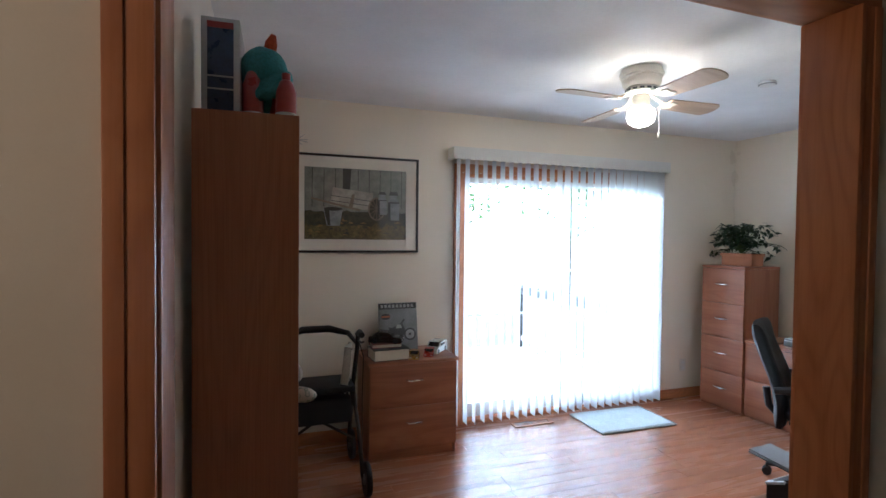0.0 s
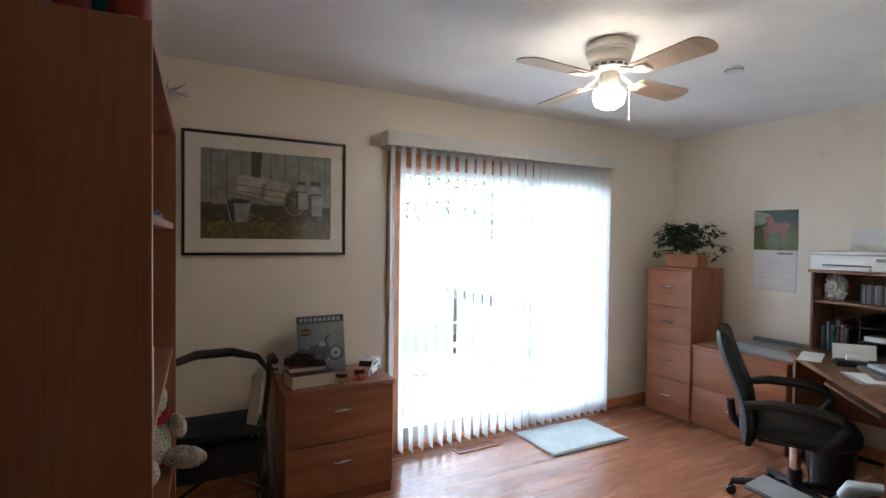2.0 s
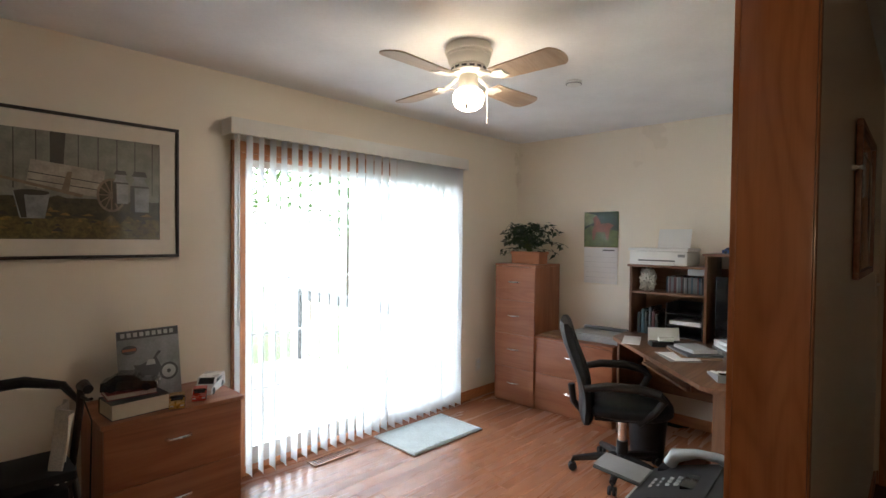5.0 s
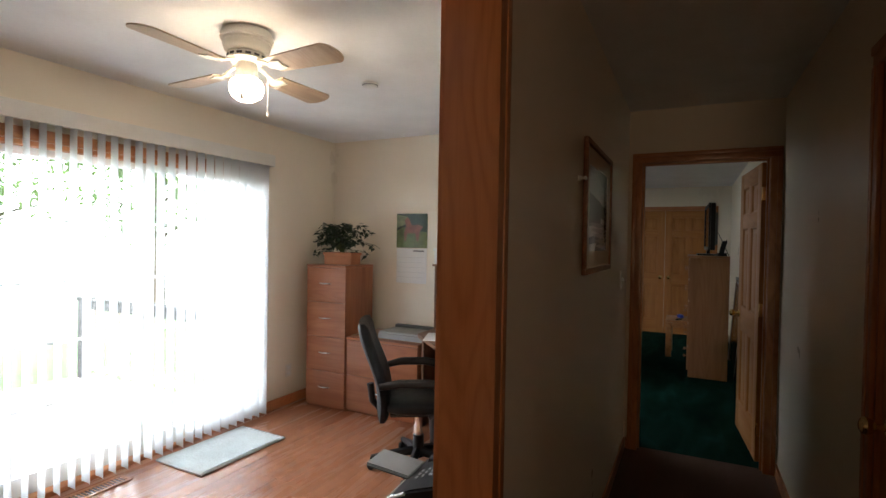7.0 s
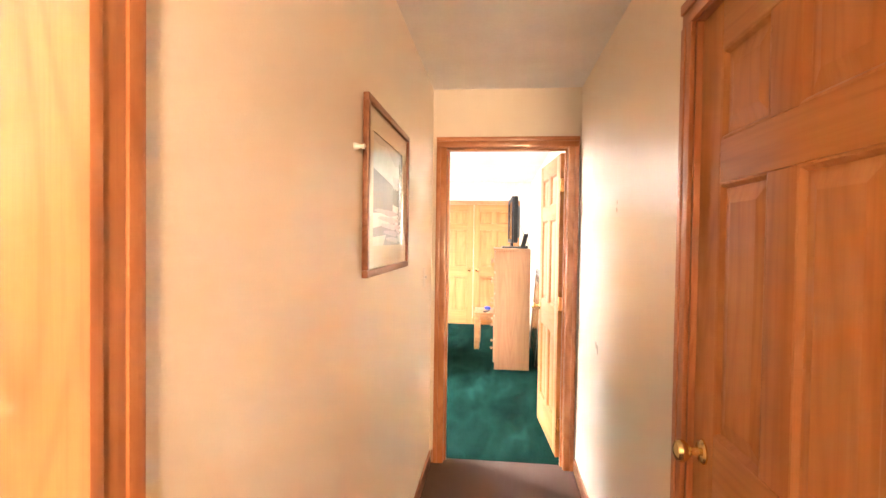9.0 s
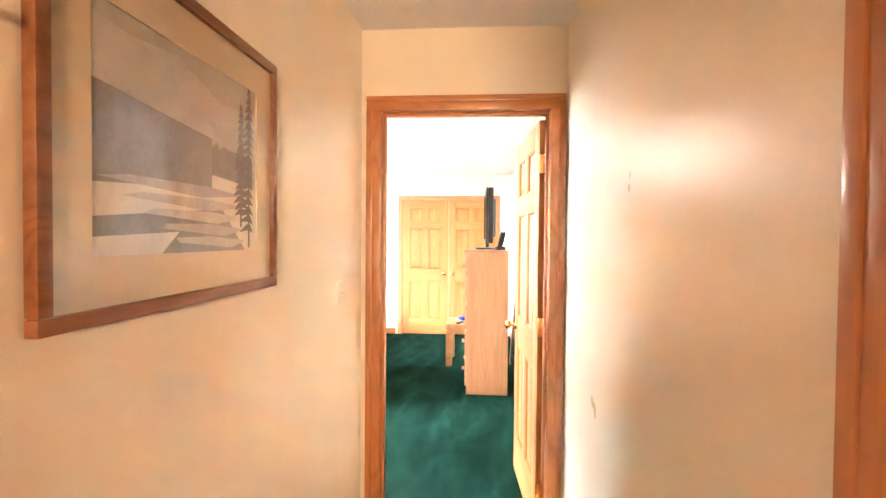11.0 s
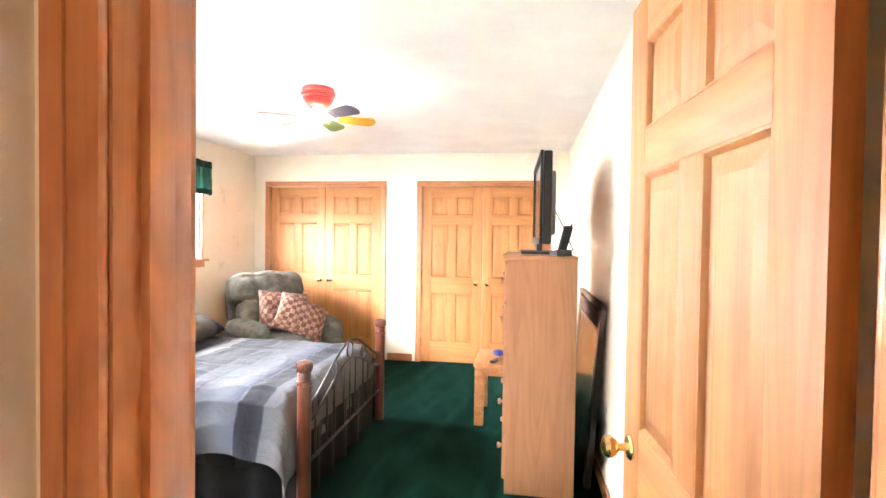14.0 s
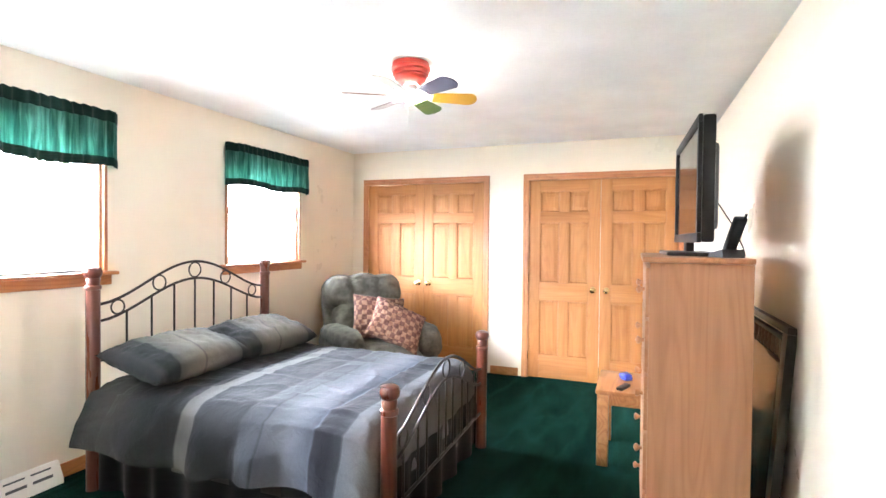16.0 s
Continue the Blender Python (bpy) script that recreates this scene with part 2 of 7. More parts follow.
def carpet(name, deep, lit, streaks=1.0):
    mt, nt, nodes, b = shader(name)
    vec = coords(nt, (1, 1, 1))
    swirl = grainy(nt, coords(nt, (0.6, 1.9, 1)), 1.25, 4, 0.55, 1.1)
    pile = grainy(nt, vec, 260, 3, 0.7)
    base = ramp(nt, swirl.outputs["Fac"], [(0.34, deep), (0.58, tuple(a * 0.6 + c * 0.4 for a, c in zip(deep, lit))), (0.72, lit)])
    tuft = ramp(nt, pile.outputs["Fac"], [(0.3, (0.45,) * 3), (0.65, (1, 1, 1))])
    sweep = grainy(nt, coords(nt, (0.45, 1.7, 1)), 1.6, 2.0, 0.5, 0.25)
    trail = ramp(nt, sweep.outputs["Fac"], [(0.40, (0, 0, 0)), (0.50, tuple(c * 0.24 for c in lit)), (0.54, tuple(c * 0.08 for c in lit)), (0.62, (0, 0, 0))])
    pattern = mixed(nt, base.outputs[0], trail.outputs[0], streaks, "ADD")
    nt.links.new(mixed(nt, pattern, tuft.outputs[0], 1.0), b.inputs["Base Color"])
    b.inputs["Roughness"].default_value = 1.0
    b.inputs["Specular IOR Level"].default_value = 0.02
    bumped(nt, b, pile.outputs["Fac"], 0.9, 0.006)
    return mt


def banded(name, axis, stops, low, high, rough=0.85, weave=300.0, across=0.0):
    """Woven cloth whose colour changes in bands along one axis of the object."""
    mt, nt, nodes, b = shader(name)
    tc = nodes.new("ShaderNodeTexCoord")
    sp = nodes.new("ShaderNodeSeparateXYZ")
    nt.links.new(tc.outputs["Object"], sp.inputs[0])
    mr = nodes.new("ShaderNodeMapRange")
    mr.inputs["From Min"].default_value, mr.inputs["From Max"].default_value = low, high
    nt.links.new(sp.outputs[axis], mr.inputs["Value"])
    cr = ramp(nt, mr.outputs[0], stops)
    vec = coords(nt, (1, 1, 1))
    fine, big = grainy(nt, vec, weave, 2), grainy(nt, vec, 5, 4)
    th = ramp(nt, fine.outputs["Fac"], [(0.35, (0.8,) * 3), (0.6, (1, 1, 1))])
    fade = ramp(nt, big.outputs["Fac"], [(0.3, (0.86,) * 3), (0.7, (1, 1, 1))])
    out = mixed(nt, mixed(nt, cr.outputs[0], th.outputs[0], 1.0), fade.outputs[0], 1.0)
    if across:
        wv = nodes.new("ShaderNodeMath")
        wv.operation, wv.inputs[1].default_value = "PINGPONG", across
        nt.links.new(sp.outputs["X" if axis == "Y" else "Y"], wv.inputs[0])
        line = ramp(nt, wv.outputs[0], [(0.0015, (0.45, 0.45, 0.48)), (0.005, (1, 1, 1))])
        out = mixed(nt, out, line.outputs[0], 0.8)
    nt.links.new(out, b.inputs["Base Color"])
    b.inputs["Roughness"].default_value = rough
    b.inputs["Sheen Weight"].default_value = 0.02
    b.inputs["Specular IOR Level"].default_value = 0.2
    wrinkle = grainy(nt, vec, 16, 3, 0.55, 0.6)
    bumped(nt, b, wrinkle.outputs["Fac"], 0.6, 0.014)
    return mt


M_WALL = plain("wall_paint", (0.82, 0.745, 0.625), 0.33, vary=0.025, size=1.5, grain=190, bump=0.10)
M_CEIL = plain("ceiling_paint", (0.85, 0.855, 0.86), 0.9, vary=0.05, size=2.5, grain=70, bump=0.5, gloss=0.2)
M_OAK = timber("oak_trim", (0.42, 0.155, 0.054), (0.51, 0.205, 0.078), (0.58, 0.255, 0.104), "z", 0.36, 70, 0.05, figure=0.34, pore=0.22, arch=0.2, coat=0.4)
M_OAK_X = timber("oak_trim_along", (0.42, 0.155, 0.054), (0.51, 0.205, 0.078), (0.58, 0.255, 0.104), "x", 0.36, 70, 0.05, figure=0.34, pore=0.22, arch=0.2, coat=0.4)
M_OAK_Y = timber("oak_trim_across", (0.42, 0.155, 0.054), (0.51, 0.205, 0.078), (0.58, 0.255, 0.104), "y", 0.36, 70, 0.05, figure=0.34, pore=0.22, arch=0.2, coat=0.4)
M_PINE = timber("pine_door", (0.375, 0.140, 0.034), (0.43, 0.175, 0.045), (0.47, 0.208, 0.060), "z", 0.55, 40, 0.05, figure=0.22, pore=0.22)
M_PINE_X = timber("pine_door_rail", (0.375, 0.140, 0.034), (0.43, 0.175, 0.045), (0.47, 0.208, 0.060), "x", 0.55, 40, 0.05, figure=0.22, pore=0.22)
M_KNOTTY = timber("knotty_pine", (0.34, 0.155, 0.070), (0.39, 0.185, 0.088), (0.44, 0.22, 0.110), "z", 0.46, 40, 0.06, knots=1.0, figure=0.25, pore=0.2)
M_CHERRY = timber("cherry_laminate", (0.26, 0.09, 0.038), (0.325, 0.12, 0.053), (0.385, 0.152, 0.07), "z", 0.42, 55, 0.05, figure=0.25, pore=0.3)
M_CHERRY_X = timber("cherry_laminate_along", (0.26, 0.09, 0.038), (0.325, 0.12, 0.053), (0.385, 0.152, 0.07), "x", 0.42, 55, 0.05, figure=0.25, pore=0.3)
M_CHERRY_Y = timber("cherry_laminate_across", (0.26, 0.09, 0.038), (0.325, 0.12, 0.053), (0.385, 0.152, 0.07), "y", 0.42, 55, 0.05, figure=0.25, pore=0.3)
M_SHELFWOOD = timber("bookcase_laminate", (0.37, 0.145, 0.066), (0.41, 0.165, 0.076), (0.45, 0.185, 0.088), "z", 0.42, 70, 0.05, figure=0.2, pore=0.5)
M_DESK = timber("light_oak_laminate", (0.150, 0.070, 0.036), (0.185, 0.088, 0.045), (0.22, 0.108, 0.056), "x", 0.40, 55, 0.06)
M_PLANK = timber("laminate_plank", (0.37, 0.155, 0.080), (0.43, 0.185, 0.098), (0.48, 0.22, 0.122), "x", 0.26, 45, 0.03, figure=0.22, pore=0.3, jitter=0.16)
M_POST = timber("mahogany_post", (0.075, 0.017, 0.010), (0.11, 0.026, 0.014), (0.15, 0.038, 0.02), "z", 0.28, 50, 0.06, coat=0.5)
M_GREEN = carpet("green_carpet", (0.0026, 0.018, 0.013), (0.011, 0.055, 0.041))
M_TAUPE = carpet("taupe_carpet", (0.15, 0.092, 0.070), (0.21, 0.135, 0.105), 0.0)
M_WHITE = plain("white_plastic", (0.78, 0.78, 0.76), 0.4, vary=0.03, bump=0.03)
M_CREAM = plain("cream_enamel", (0.78, 0.75, 0.68), 0.4, vary=0.04, bump=0.03)
M_VALANCE = plain("blind_valance", (0.72, 0.71, 0.67), 0.5, vary=0.04, bump=0.05)
M_BLACK = plain("black_plastic", (0.012, 0.012, 0.014), 0.42, vary=0.2, bump=0.15, gloss=0.35)
M_LEATHER = plain("black_leather", (0.006, 0.008, 0.011), 0.42, vary=0.25, size=12, grain=220, bump=0.4, gloss=0.28)
M_FABRIC_B = cloth("black_fabric", (0.014, 0.014, 0.016))
M_CHROME = plain("chrome", (0.78, 0.78, 0.78), 0.14, 1.0, vary=0.04, bump=0.0)
M_BRASS = plain("brass", (0.80, 0.62, 0.30), 0.20, 1.0, vary=0.06, bump=0.0)
M_IRON = plain("black_iron", (0.022, 0.018, 0.016), 0.45, 0.4, vary=0.25, bump=0.2)
M_PAPER = plain("white_paper", (0.80, 0.80, 0.79), 0.8, vary=0.03, bump=0.05)
M_GREY = plain("grey_plastic", (0.30, 0.31, 0.31), 0.45, vary=0.06, bump=0.05)
M_DGREY = plain("dark_grey_plastic", (0.085, 0.088, 0.092), 0.42, vary=0.08, bump=0.05)
M_SILVER = plain("silver_plastic", (0.48, 0.49, 0.50), 0.35, 0.3, vary=0.05, bump=0.03)
M_GLASS = pane_glass("window_glass")
M_ALU = plain("white_vinyl", (0.74, 0.74, 0.72), 0.4, vary=0.03, bump=0.03)
M_SCREEN = plain("dark_screen", (0.012, 0.012, 0.014), 0.12, vary=0.1, bump=0.0)
# ---- structure ----
H = 2.42


def wall(name, pieces, mat=None):
    bm = bmesh.new()
    for p in pieces:
        bx(bm, *p)
    return tagged(part(name, bm, mat or M_WALL), "cream painted drywall with a soft sheen", "wall", kind="structure")


# slider opening x 1.89-3.79, z 0-1.97; bedroom windows
wall("wall_north_office", [(0.10, 1.89, 4.25, 4.39, 0, H), (1.89, 3.79, 4.25, 4.39, 1.97, H), (3.79, 4.735, 4.25, 4.39, 0, H)])
wall("wall_north_bedroom", [(4.735, 5.45, 4.25, 4.39, 0, H), (5.45, 6.85, 4.25, 4.39, 0, 1.20), (5.45, 6.85, 4.25, 4.39, 2.10, H), (6.85, 7.88, 4.25, 4.39, 0, H),
                            (7.88, 8.80, 4.25, 4.39, 0, 1.20), (7.88, 8.80, 4.25, 4.39, 2.10, H), (8.80, 9.99, 4.25, 4.39, 0, H)])
wall("wall_office_west", [(0.10, 0.235, 1.59, 4.25, 0, H)])
wall("wall_partition", [(4.735, 4.80, 1.59, 4.25, 0, H), (4.692, 4.736, 1.55, 1.59, 0, H)])
# hall's north wall with the wide cased opening x 0.27-1.81
wall("wall_hall_north", [(-2.40, 0.26, 1.475, 1.59, 0, H), (0.26, 1.815, 1.475, 1.59, 2.065, H), (1.815, 4.575, 1.475, 1.59, 0, H)])
# hall's end wall with the bedroom doorway y 0.60-1.40
wall("wall_hall_end", [(4.575, 4.692, 0.42, 0.60, 0, H), (4.575, 4.692, 0.60, 1.40, 2.06, H), (4.575, 4.692, 1.40, 1.59, 0, H)])
# hall's south wall with the closed door x 1.99-2.78
wall("wall_hall_south", [(1.70, 1.955, 0.42, 0.54, 0, H), (1.955, 2.755, 0.42, 0.54, 2.06, H), (2.755, 4.575, 0.42, 0.54, 0, H)])
wall("wall_closet_back", [(1.70, 2.95, -0.10, 0.0, 0, H)])
wall("wall_front_room", [(1.58, 1.70, -2.10, 0.54, 0, H), (-2.52, 1.70, -2.22, -2.10, 0, H), (-2.52, -2.40, -2.10, 1.59, 0, H)])
wall("wall_bedroom_south", [(4.692, 9.99, 0.38, 0.50, 0, H)])
# bedroom's closet wall with two openings
wall("wall_closets", [(9.85, 9.99, 0.50, 0.73, 0, H), (9.85, 9.99, 0.73, 2.165, 2.055, H), (9.85, 9.99, 2.165, 2.63, 0, H), (9.85, 9.99, 2.63, 4.05, 2.055, H), (9.85, 9.99, 4.05, 4.25, 0, H)])
wall("wall_closet_rear", [(10.55, 10.65, 0.38, 4.39, 0, H)])

for nm, p in (("ceiling_office", (0.10, 4.80, 1.53, 4.39)), ("ceiling_hall", (-2.52, 4.67, -2.22, 1.53)), ("ceiling_bedroom", (4.80, 10.65, 0.38, 4.39))):
    tagged(part(nm, box(p[0], p[1], p[2], p[3], H, H + 0.12), M_CEIL), "white ceiling with a fine sprayed texture", "ceiling", kind="structure")
tagged(part("ceiling_hall_end", box(4.67, 4.80, 0.38, 1.53, H, H + 0.12), M_CEIL), "white textured ceiling above the doorway", "ceiling", kind="structure")

sub = tagged(part("floor_office", box(0.10, 4.80, 1.53, 4.39, -0.12, -0.008), M_PLANK), "reddish oak laminate floor in long boards", "floor", kind="structure")
tagged(part("floor_hall", box(-2.52, 4.64, -2.22, 1.53, -0.12, 0.0), M_TAUPE), "worn taupe carpet in the hallway", "carpet", kind="structure")


def pile(u, v):
    x, y = 4.64 + u * 6.01, 0.38 + v * 4.01
    return Vector((x, y, 0.004 * noise.noise(Vector((x * 3, y * 3, 0.3))) + 0.002 * noise.noise(Vector((x * 11, y * 11, 2)))))


bm = bmesh.new()
sheet(bm, 90, 60, pile)
bx(bm, 4.64, 10.65, 0.38, 4.39, -0.12, -0.02)
tagged(part("floor_bedroom", bm, M_GREEN), "deep green carpet with brushed pile marks", "carpet", kind="structure")

# ---- trim ----
trim = thing("trim", Matrix(), "stained oak casings round the openings", "trim")
trim["kind"] = "structure"


def casing_y(face, out, x0, x1, top, w=0.065):
    """Casing on a wall that runs along x; face: the wall's plane, out: the way it stands proud."""
    for a, b, flip in ((x0 - w, x0, 1), (x1, x1 + w, -1)):
        bm = bmesh.new()
        o = (a, a + w * 0.42) if flip > 0 else (b - w * 0.42, b)
        i = (a + w * 0.42, b) if flip > 0 else (a, b - w * 0.42)
        for (p, q), d in ((o, 0.0165), (i, 0.013)):
            bx(bm, p, q, min(face, face + out * d), max(face, face + out * d), 0, top + (0 if (p, q) == i else 0), 0.003)
        part("side_casing", bm, M_OAK, trim)
    bm = bmesh.new()
    bx(bm, x0 - w, x1 + w, min(face, face + out * 0.019), max(face, face + out * 0.019), top + w * 0.58, top + w, 0.003)
    bx(bm, x0 - w, x1 + w, min(face, face + out * 0.013), max(face, face + out * 0.013), top, top + w * 0.58, 0.003)
    part("head_casing", bm, M_OAK_X, trim)


def casing_x(face, out, y0, y1, top, w=0.065):
    for a, b, flip in ((y0 - w, y0, 1), (y1, y1 + w, -1)):
        bm = bmesh.new()
        o = (a, a + w * 0.42) if flip > 0 else (b - w * 0.42, b)
        i = (a + w * 0.42, b) if flip > 0 else (a, b - w * 0.42)
        for (p, q), d in ((o, 0.0165), (i, 0.013)):
            bx(bm, min(face, face + out * d), max(face, face + out * d), p, q, 0, top, 0.003)
        part("side_casing", bm, M_OAK, trim)
    bm = bmesh.new()
    bx(bm, min(face, face + out * 0.019), max(face, face + out * 0.019), y0 - w, y1 + w, top + w * 0.58, top + w, 0.003)
    bx(bm, min(face, face + out * 0.013), max(face, face + out * 0.013), y0 - w, y1 + w, top, top + w * 0.58, 0.003)
    part("head_casing", bm, M_OAK_Y, trim)


# wide opening: jambs, head, casings
part("jamb", box(0.265, 0.290, 1.473, 1.592, 0, 2.05, bev=0.002), M_OAK, trim)
part("jamb", box(1.797, 1.815, 1.4535, 1.592, 0, 2.05, bev=0.002), M_OAK, trim)
part("head_jamb", box(0.260, 1.815, 1.473, 1.592, 2.05, 2.065, bev=0.002), M_OAK_X, trim)
casing_y(1.472, -1, 0.284, 1.8155, 2.052)
casing_y(1.593, 1, 0.270, 1.801, 2.052)
# bedroom doorway
part("jamb", box(4.573, 4.694, 0.600, 0.618, 0, 2.045, bev=0.002), M_OAK, trim)
part("jamb", box(4.573, 4.694, 1.382, 1.400, 0, 2.045, bev=0.002), M_OAK, trim)
part("head_jamb", box(4.573, 4.694, 0.600, 1.400, 2.045, 2.06, bev=0.002), M_OAK_Y, trim)
part("door_stop", box(4.61, 4.65, 1.370, 1.382, 0, 2.045, bev=0.002), M_OAK, trim)
part("door_stop", box(4.61, 4.65, 0.618, 0.630, 0, 2.045, bev=0.002), M_OAK, trim)
part("door_stop", box(4.61, 4.65, 0.630, 1.370, 2.033, 2.045, bev=0.002), M_OAK_Y, trim)
casing_x(4.572, -1, 0.615, 1.385, 2.048)
casing_x(4.695, 1, 0.615, 1.385, 2.048)
# hall closet door
part("jamb", box(1.955, 1.973, 0.42, 0.541, 0, 2.045, bev=0.002), M_OAK, trim)
part("jamb", box(2.737, 2.755, 0.42, 0.541, 0, 2.045, bev=0.002), M_OAK, trim)
part("head_jamb", box(1.955, 2.755, 0.42, 0.541, 2.045, 2.06, bev=0.002), M_OAK_X, trim)
casing_y(0.543, 1, 1.97, 2.74, 2.048)
# bedroom closets
for y0, y1 in ((0.73, 2.165), (2.63, 4.05)):
    part("jamb", box(9.848, 9.97, y0, y0 + 0.016, 0, 2.04, bev=0.002), M_PINE, trim)
    part("jamb", box(9.848, 9.97, y1 - 0.016, y1, 0, 2.04, bev=0.002), M_PINE, trim)
    part("head_jamb", box(9.848, 9.97, y0, y1, 2.04, 2.055, bev=0.002), M_PINE_X, trim)
    casing_x(9.847, -1, y0 + 0.012, y1 - 0.012, 2.042, 0.062)

base = thing("baseboard", Matrix(), "stained oak baseboards along the walls", "baseboard")
base["kind"] = "structure"


def skirt(x0, x1, y0, y1, mat=M_OAK_X):
    part("board", box(x0, x1, y0, y1, 0.0, 0.085, bev=0.004), mat, base)


skirt(0.24, 1.82, 4.237, 4.249)
skirt(3.847, 4.72, 4.237, 4.249)
skirt(0.237, 0.249, 1.66, 4.235, M_OAK_Y)
skirt(4.721, 4.733, 1.62, 4.235, M_OAK_Y)
skirt(1.89, 4.72, 1.592, 1.604)
skirt(1.88, 4.55, 1.461, 1.473)
skirt(2.81, 4.55, 0.542, 0.554)
skirt(4.56, 4.572, 1.452, 1.460, M_OAK_Y)
skirt(4.87, 9.83, 4.237, 4.249)
skirt(4.79, 9.83, 0.502, 0.514)
skirt(9.836, 9.848, 2.25, 2.55, M_OAK_Y)
skirt(9.836, 9.848, 4.12, 4.235, M_OAK_Y)


# ---- six-panel doors ----
def six_panel(name, w, h, m, label, category="door", knob_side=1, knobs=(1, 1), hinges=0, structure=True, group=""):
    """A leaf from x 0 to w, hinged at x 0, 35 mm thick about y 0, standing on z 0; knob near x w."""
    d = thing(name, m, label, category, group)
    if structure:
        d["kind"] = "structure"
    t = 0.0175
    st, mu = 0.115 * w / 0.76, 0.10 * w / 0.76
    rails = [(0.0, 0.235), (0.80, 0.985), (1.60, 1.705), (h - 0.115, h)]
    bm = bmesh.new()
    bx(bm, 0, st, -t, t, 0, h, 0.002)
    bx(bm, w - st, w, -t, t, 0, h, 0.002)
    for (a, b), (c, e) in zip(rails, rails[1:]):
        bx(bm, w / 2 - mu / 2, w / 2 + mu / 2, -t, t, b, c, 0.004)
    part("stile", bm, M_PINE, d)
    bm = bmesh.new()
    for a, b in rails:
        bx(bm, st, w - st, -t, t, a, b, 0.004)
    part("rail", bm, M_PINE_X, d)
    for (a, b), (c, e) in zip(rails, rails[1:]):
        for x0, x1 in ((st, w / 2 - mu / 2), (w / 2 + mu / 2, w - st)):
            bm = bmesh.new()
            for s in (-1, 1):
                rings = []
                for g, y in ((0.0, t - 0.0008), (0.005, t - 0.002), (0.010, 0.0100), (0.013, 0.005), (0.018, 0.005), (0.024, 0.0060), (0.050, 0.0125)):
                    rings.append([bm.verts.new((x, s * y, z)) for x, z in ((x0 + g, b + g), (x1 - g, b + g), (x1 - g, c - g), (x0 + g, c - g))])
                for ra, rb in zip(rings, rings[1:]):
                    for i in range(4):
                        bm.faces.new((ra[i], ra[(i + 1) % 4], rb[(i + 1) % 4], rb[i]))
                bm.faces.new(rings[-1])
            part("panel", bm, M_PINE, d, sharp=12)
    for s, want in zip((-1, 1), knobs):
        if want:
            bm = turned([(0.0, 0.0), (0.031, 0.0), (0.031, 0.004), (0.026, 0.009), (0.011, 0.012), (0.010, 0.030), (0.018, 0.036), (0.0265, 0.047), (0.0275, 0.056), (0.023, 0.066), (0.012, 0.071), (0, 0.072)], 20,
                        Matrix.Translation((w - 0.062, s * t, 0.925)) @ Matrix.Rotation(radians(90 if s < 0 else -90), 4, "X"))
            part("door_knob", bm, M_BRASS, d, "polished brass knob")
    if hinges:
        for z in (0.22, 1.03, 1.82):
            bm = bmesh.new()
            rod(bm, (-0.006, hinges * (t + 0.004), z - 0.045), (-0.006, hinges * (t + 0.004), z + 0.045), 0.006, 8)
            bx(bm, -0.004, -0.001, -t, t, z - 0.045, z + 0.045, 0.0005)
            part("hinge", bm, M_BRASS, d, "brass hinge")
    return d


# bedroom door, open against the south wall
six_panel("door_1", 0.76, 2.03, pose(4.738, 0.628, 0.008, 0, 0, 4.6), "pine six-panel bedroom door standing wide open", hinges=-1)
# closed hall door, knob on the far side
six_panel("door_2", 0.762, 2.035, pose(1.974, 0.508, 0.006), "closed pine six-panel door in the hallway", knobs=(0, 1))
for i, (y0, y1) in enumerate(((0.748, 2.147), (2.648, 4.032))):
    w = (y1 - y0) / 2 - 0.002
    for k, (py, rz) in enumerate(((y0, 90), (y1, -90))):
        s = (1, 0) if k else (0, 1)
        six_panel(f"door_{3 + 2 * i + k}", w, 2.028, pose(9.872, py, 0.008, 0, 0, rz), "closed golden pine six-panel closet door", knobs=(0, 1) if k == 0 else (1, 0), hinges=1 if k == 0 else -1, group="closet doors")

# switch and outlet plates
def wall_plate(name, m, label, cat, toggle):
    d = thing(name, m, label, cat)
    part("plate", box(-0.035, 0.035, 0.0, 0.006, -0.057, 0.057, bev=0.003), M_CREAM, d)
    if toggle:
        part("toggle", box(-0.005, 0.005, 0.006, 0.02, -0.006, 0.012, bev=0.002), M_WHITE, d)
    else:
        for z in (-0.025, 0.025):
            part("socket", box(-0.017, 0.017, 0.006, 0.009, z - 0.014, z + 0.014, bev=0.003), M_WHITE, d)
    return d


wall_plate("light_switch", pose(4.218, 1.4745, 1.236, 0, 0, 180), "cream toggle light switch on the hallway wall", "light switch", True)
wall_plate("wall_outlet", pose(4.13, 4.2495, 0.30, 0, 0, 180), "cream duplex outlet low on the office wall", "outlet", False)


# ---- sliding patio door ----
sd = thing("window_1", Matrix(), "white sliding glass patio door in a stained wood frame", "sliding door")
sd["kind"] = "structure"
for a in ((1.89, 1.915, 4.25, 4.38, 0.0, 1.97), (3.765, 3.79, 4.25, 4.38, 0.0, 1.97)):
    part("jamb", box(*a, bev=0.002), M_OAK, sd)
part("head_jamb", box(1.915, 3.765, 4.25, 4.38, 1.943, 1.97, bev=0.002), M_OAK_X, sd)
part("threshold", box(1.915, 3.765, 4.25, 4.42, 0.0, 0.03, bev=0.004), M_OAK_X, sd)
for x0, x1 in ((1.822, 1.887), (3.793, 3.845)):
    part("side_casing", box(x0, x1, 4.230, 4.249, 0, 1.97, bev=0.004), M_OAK, sd)
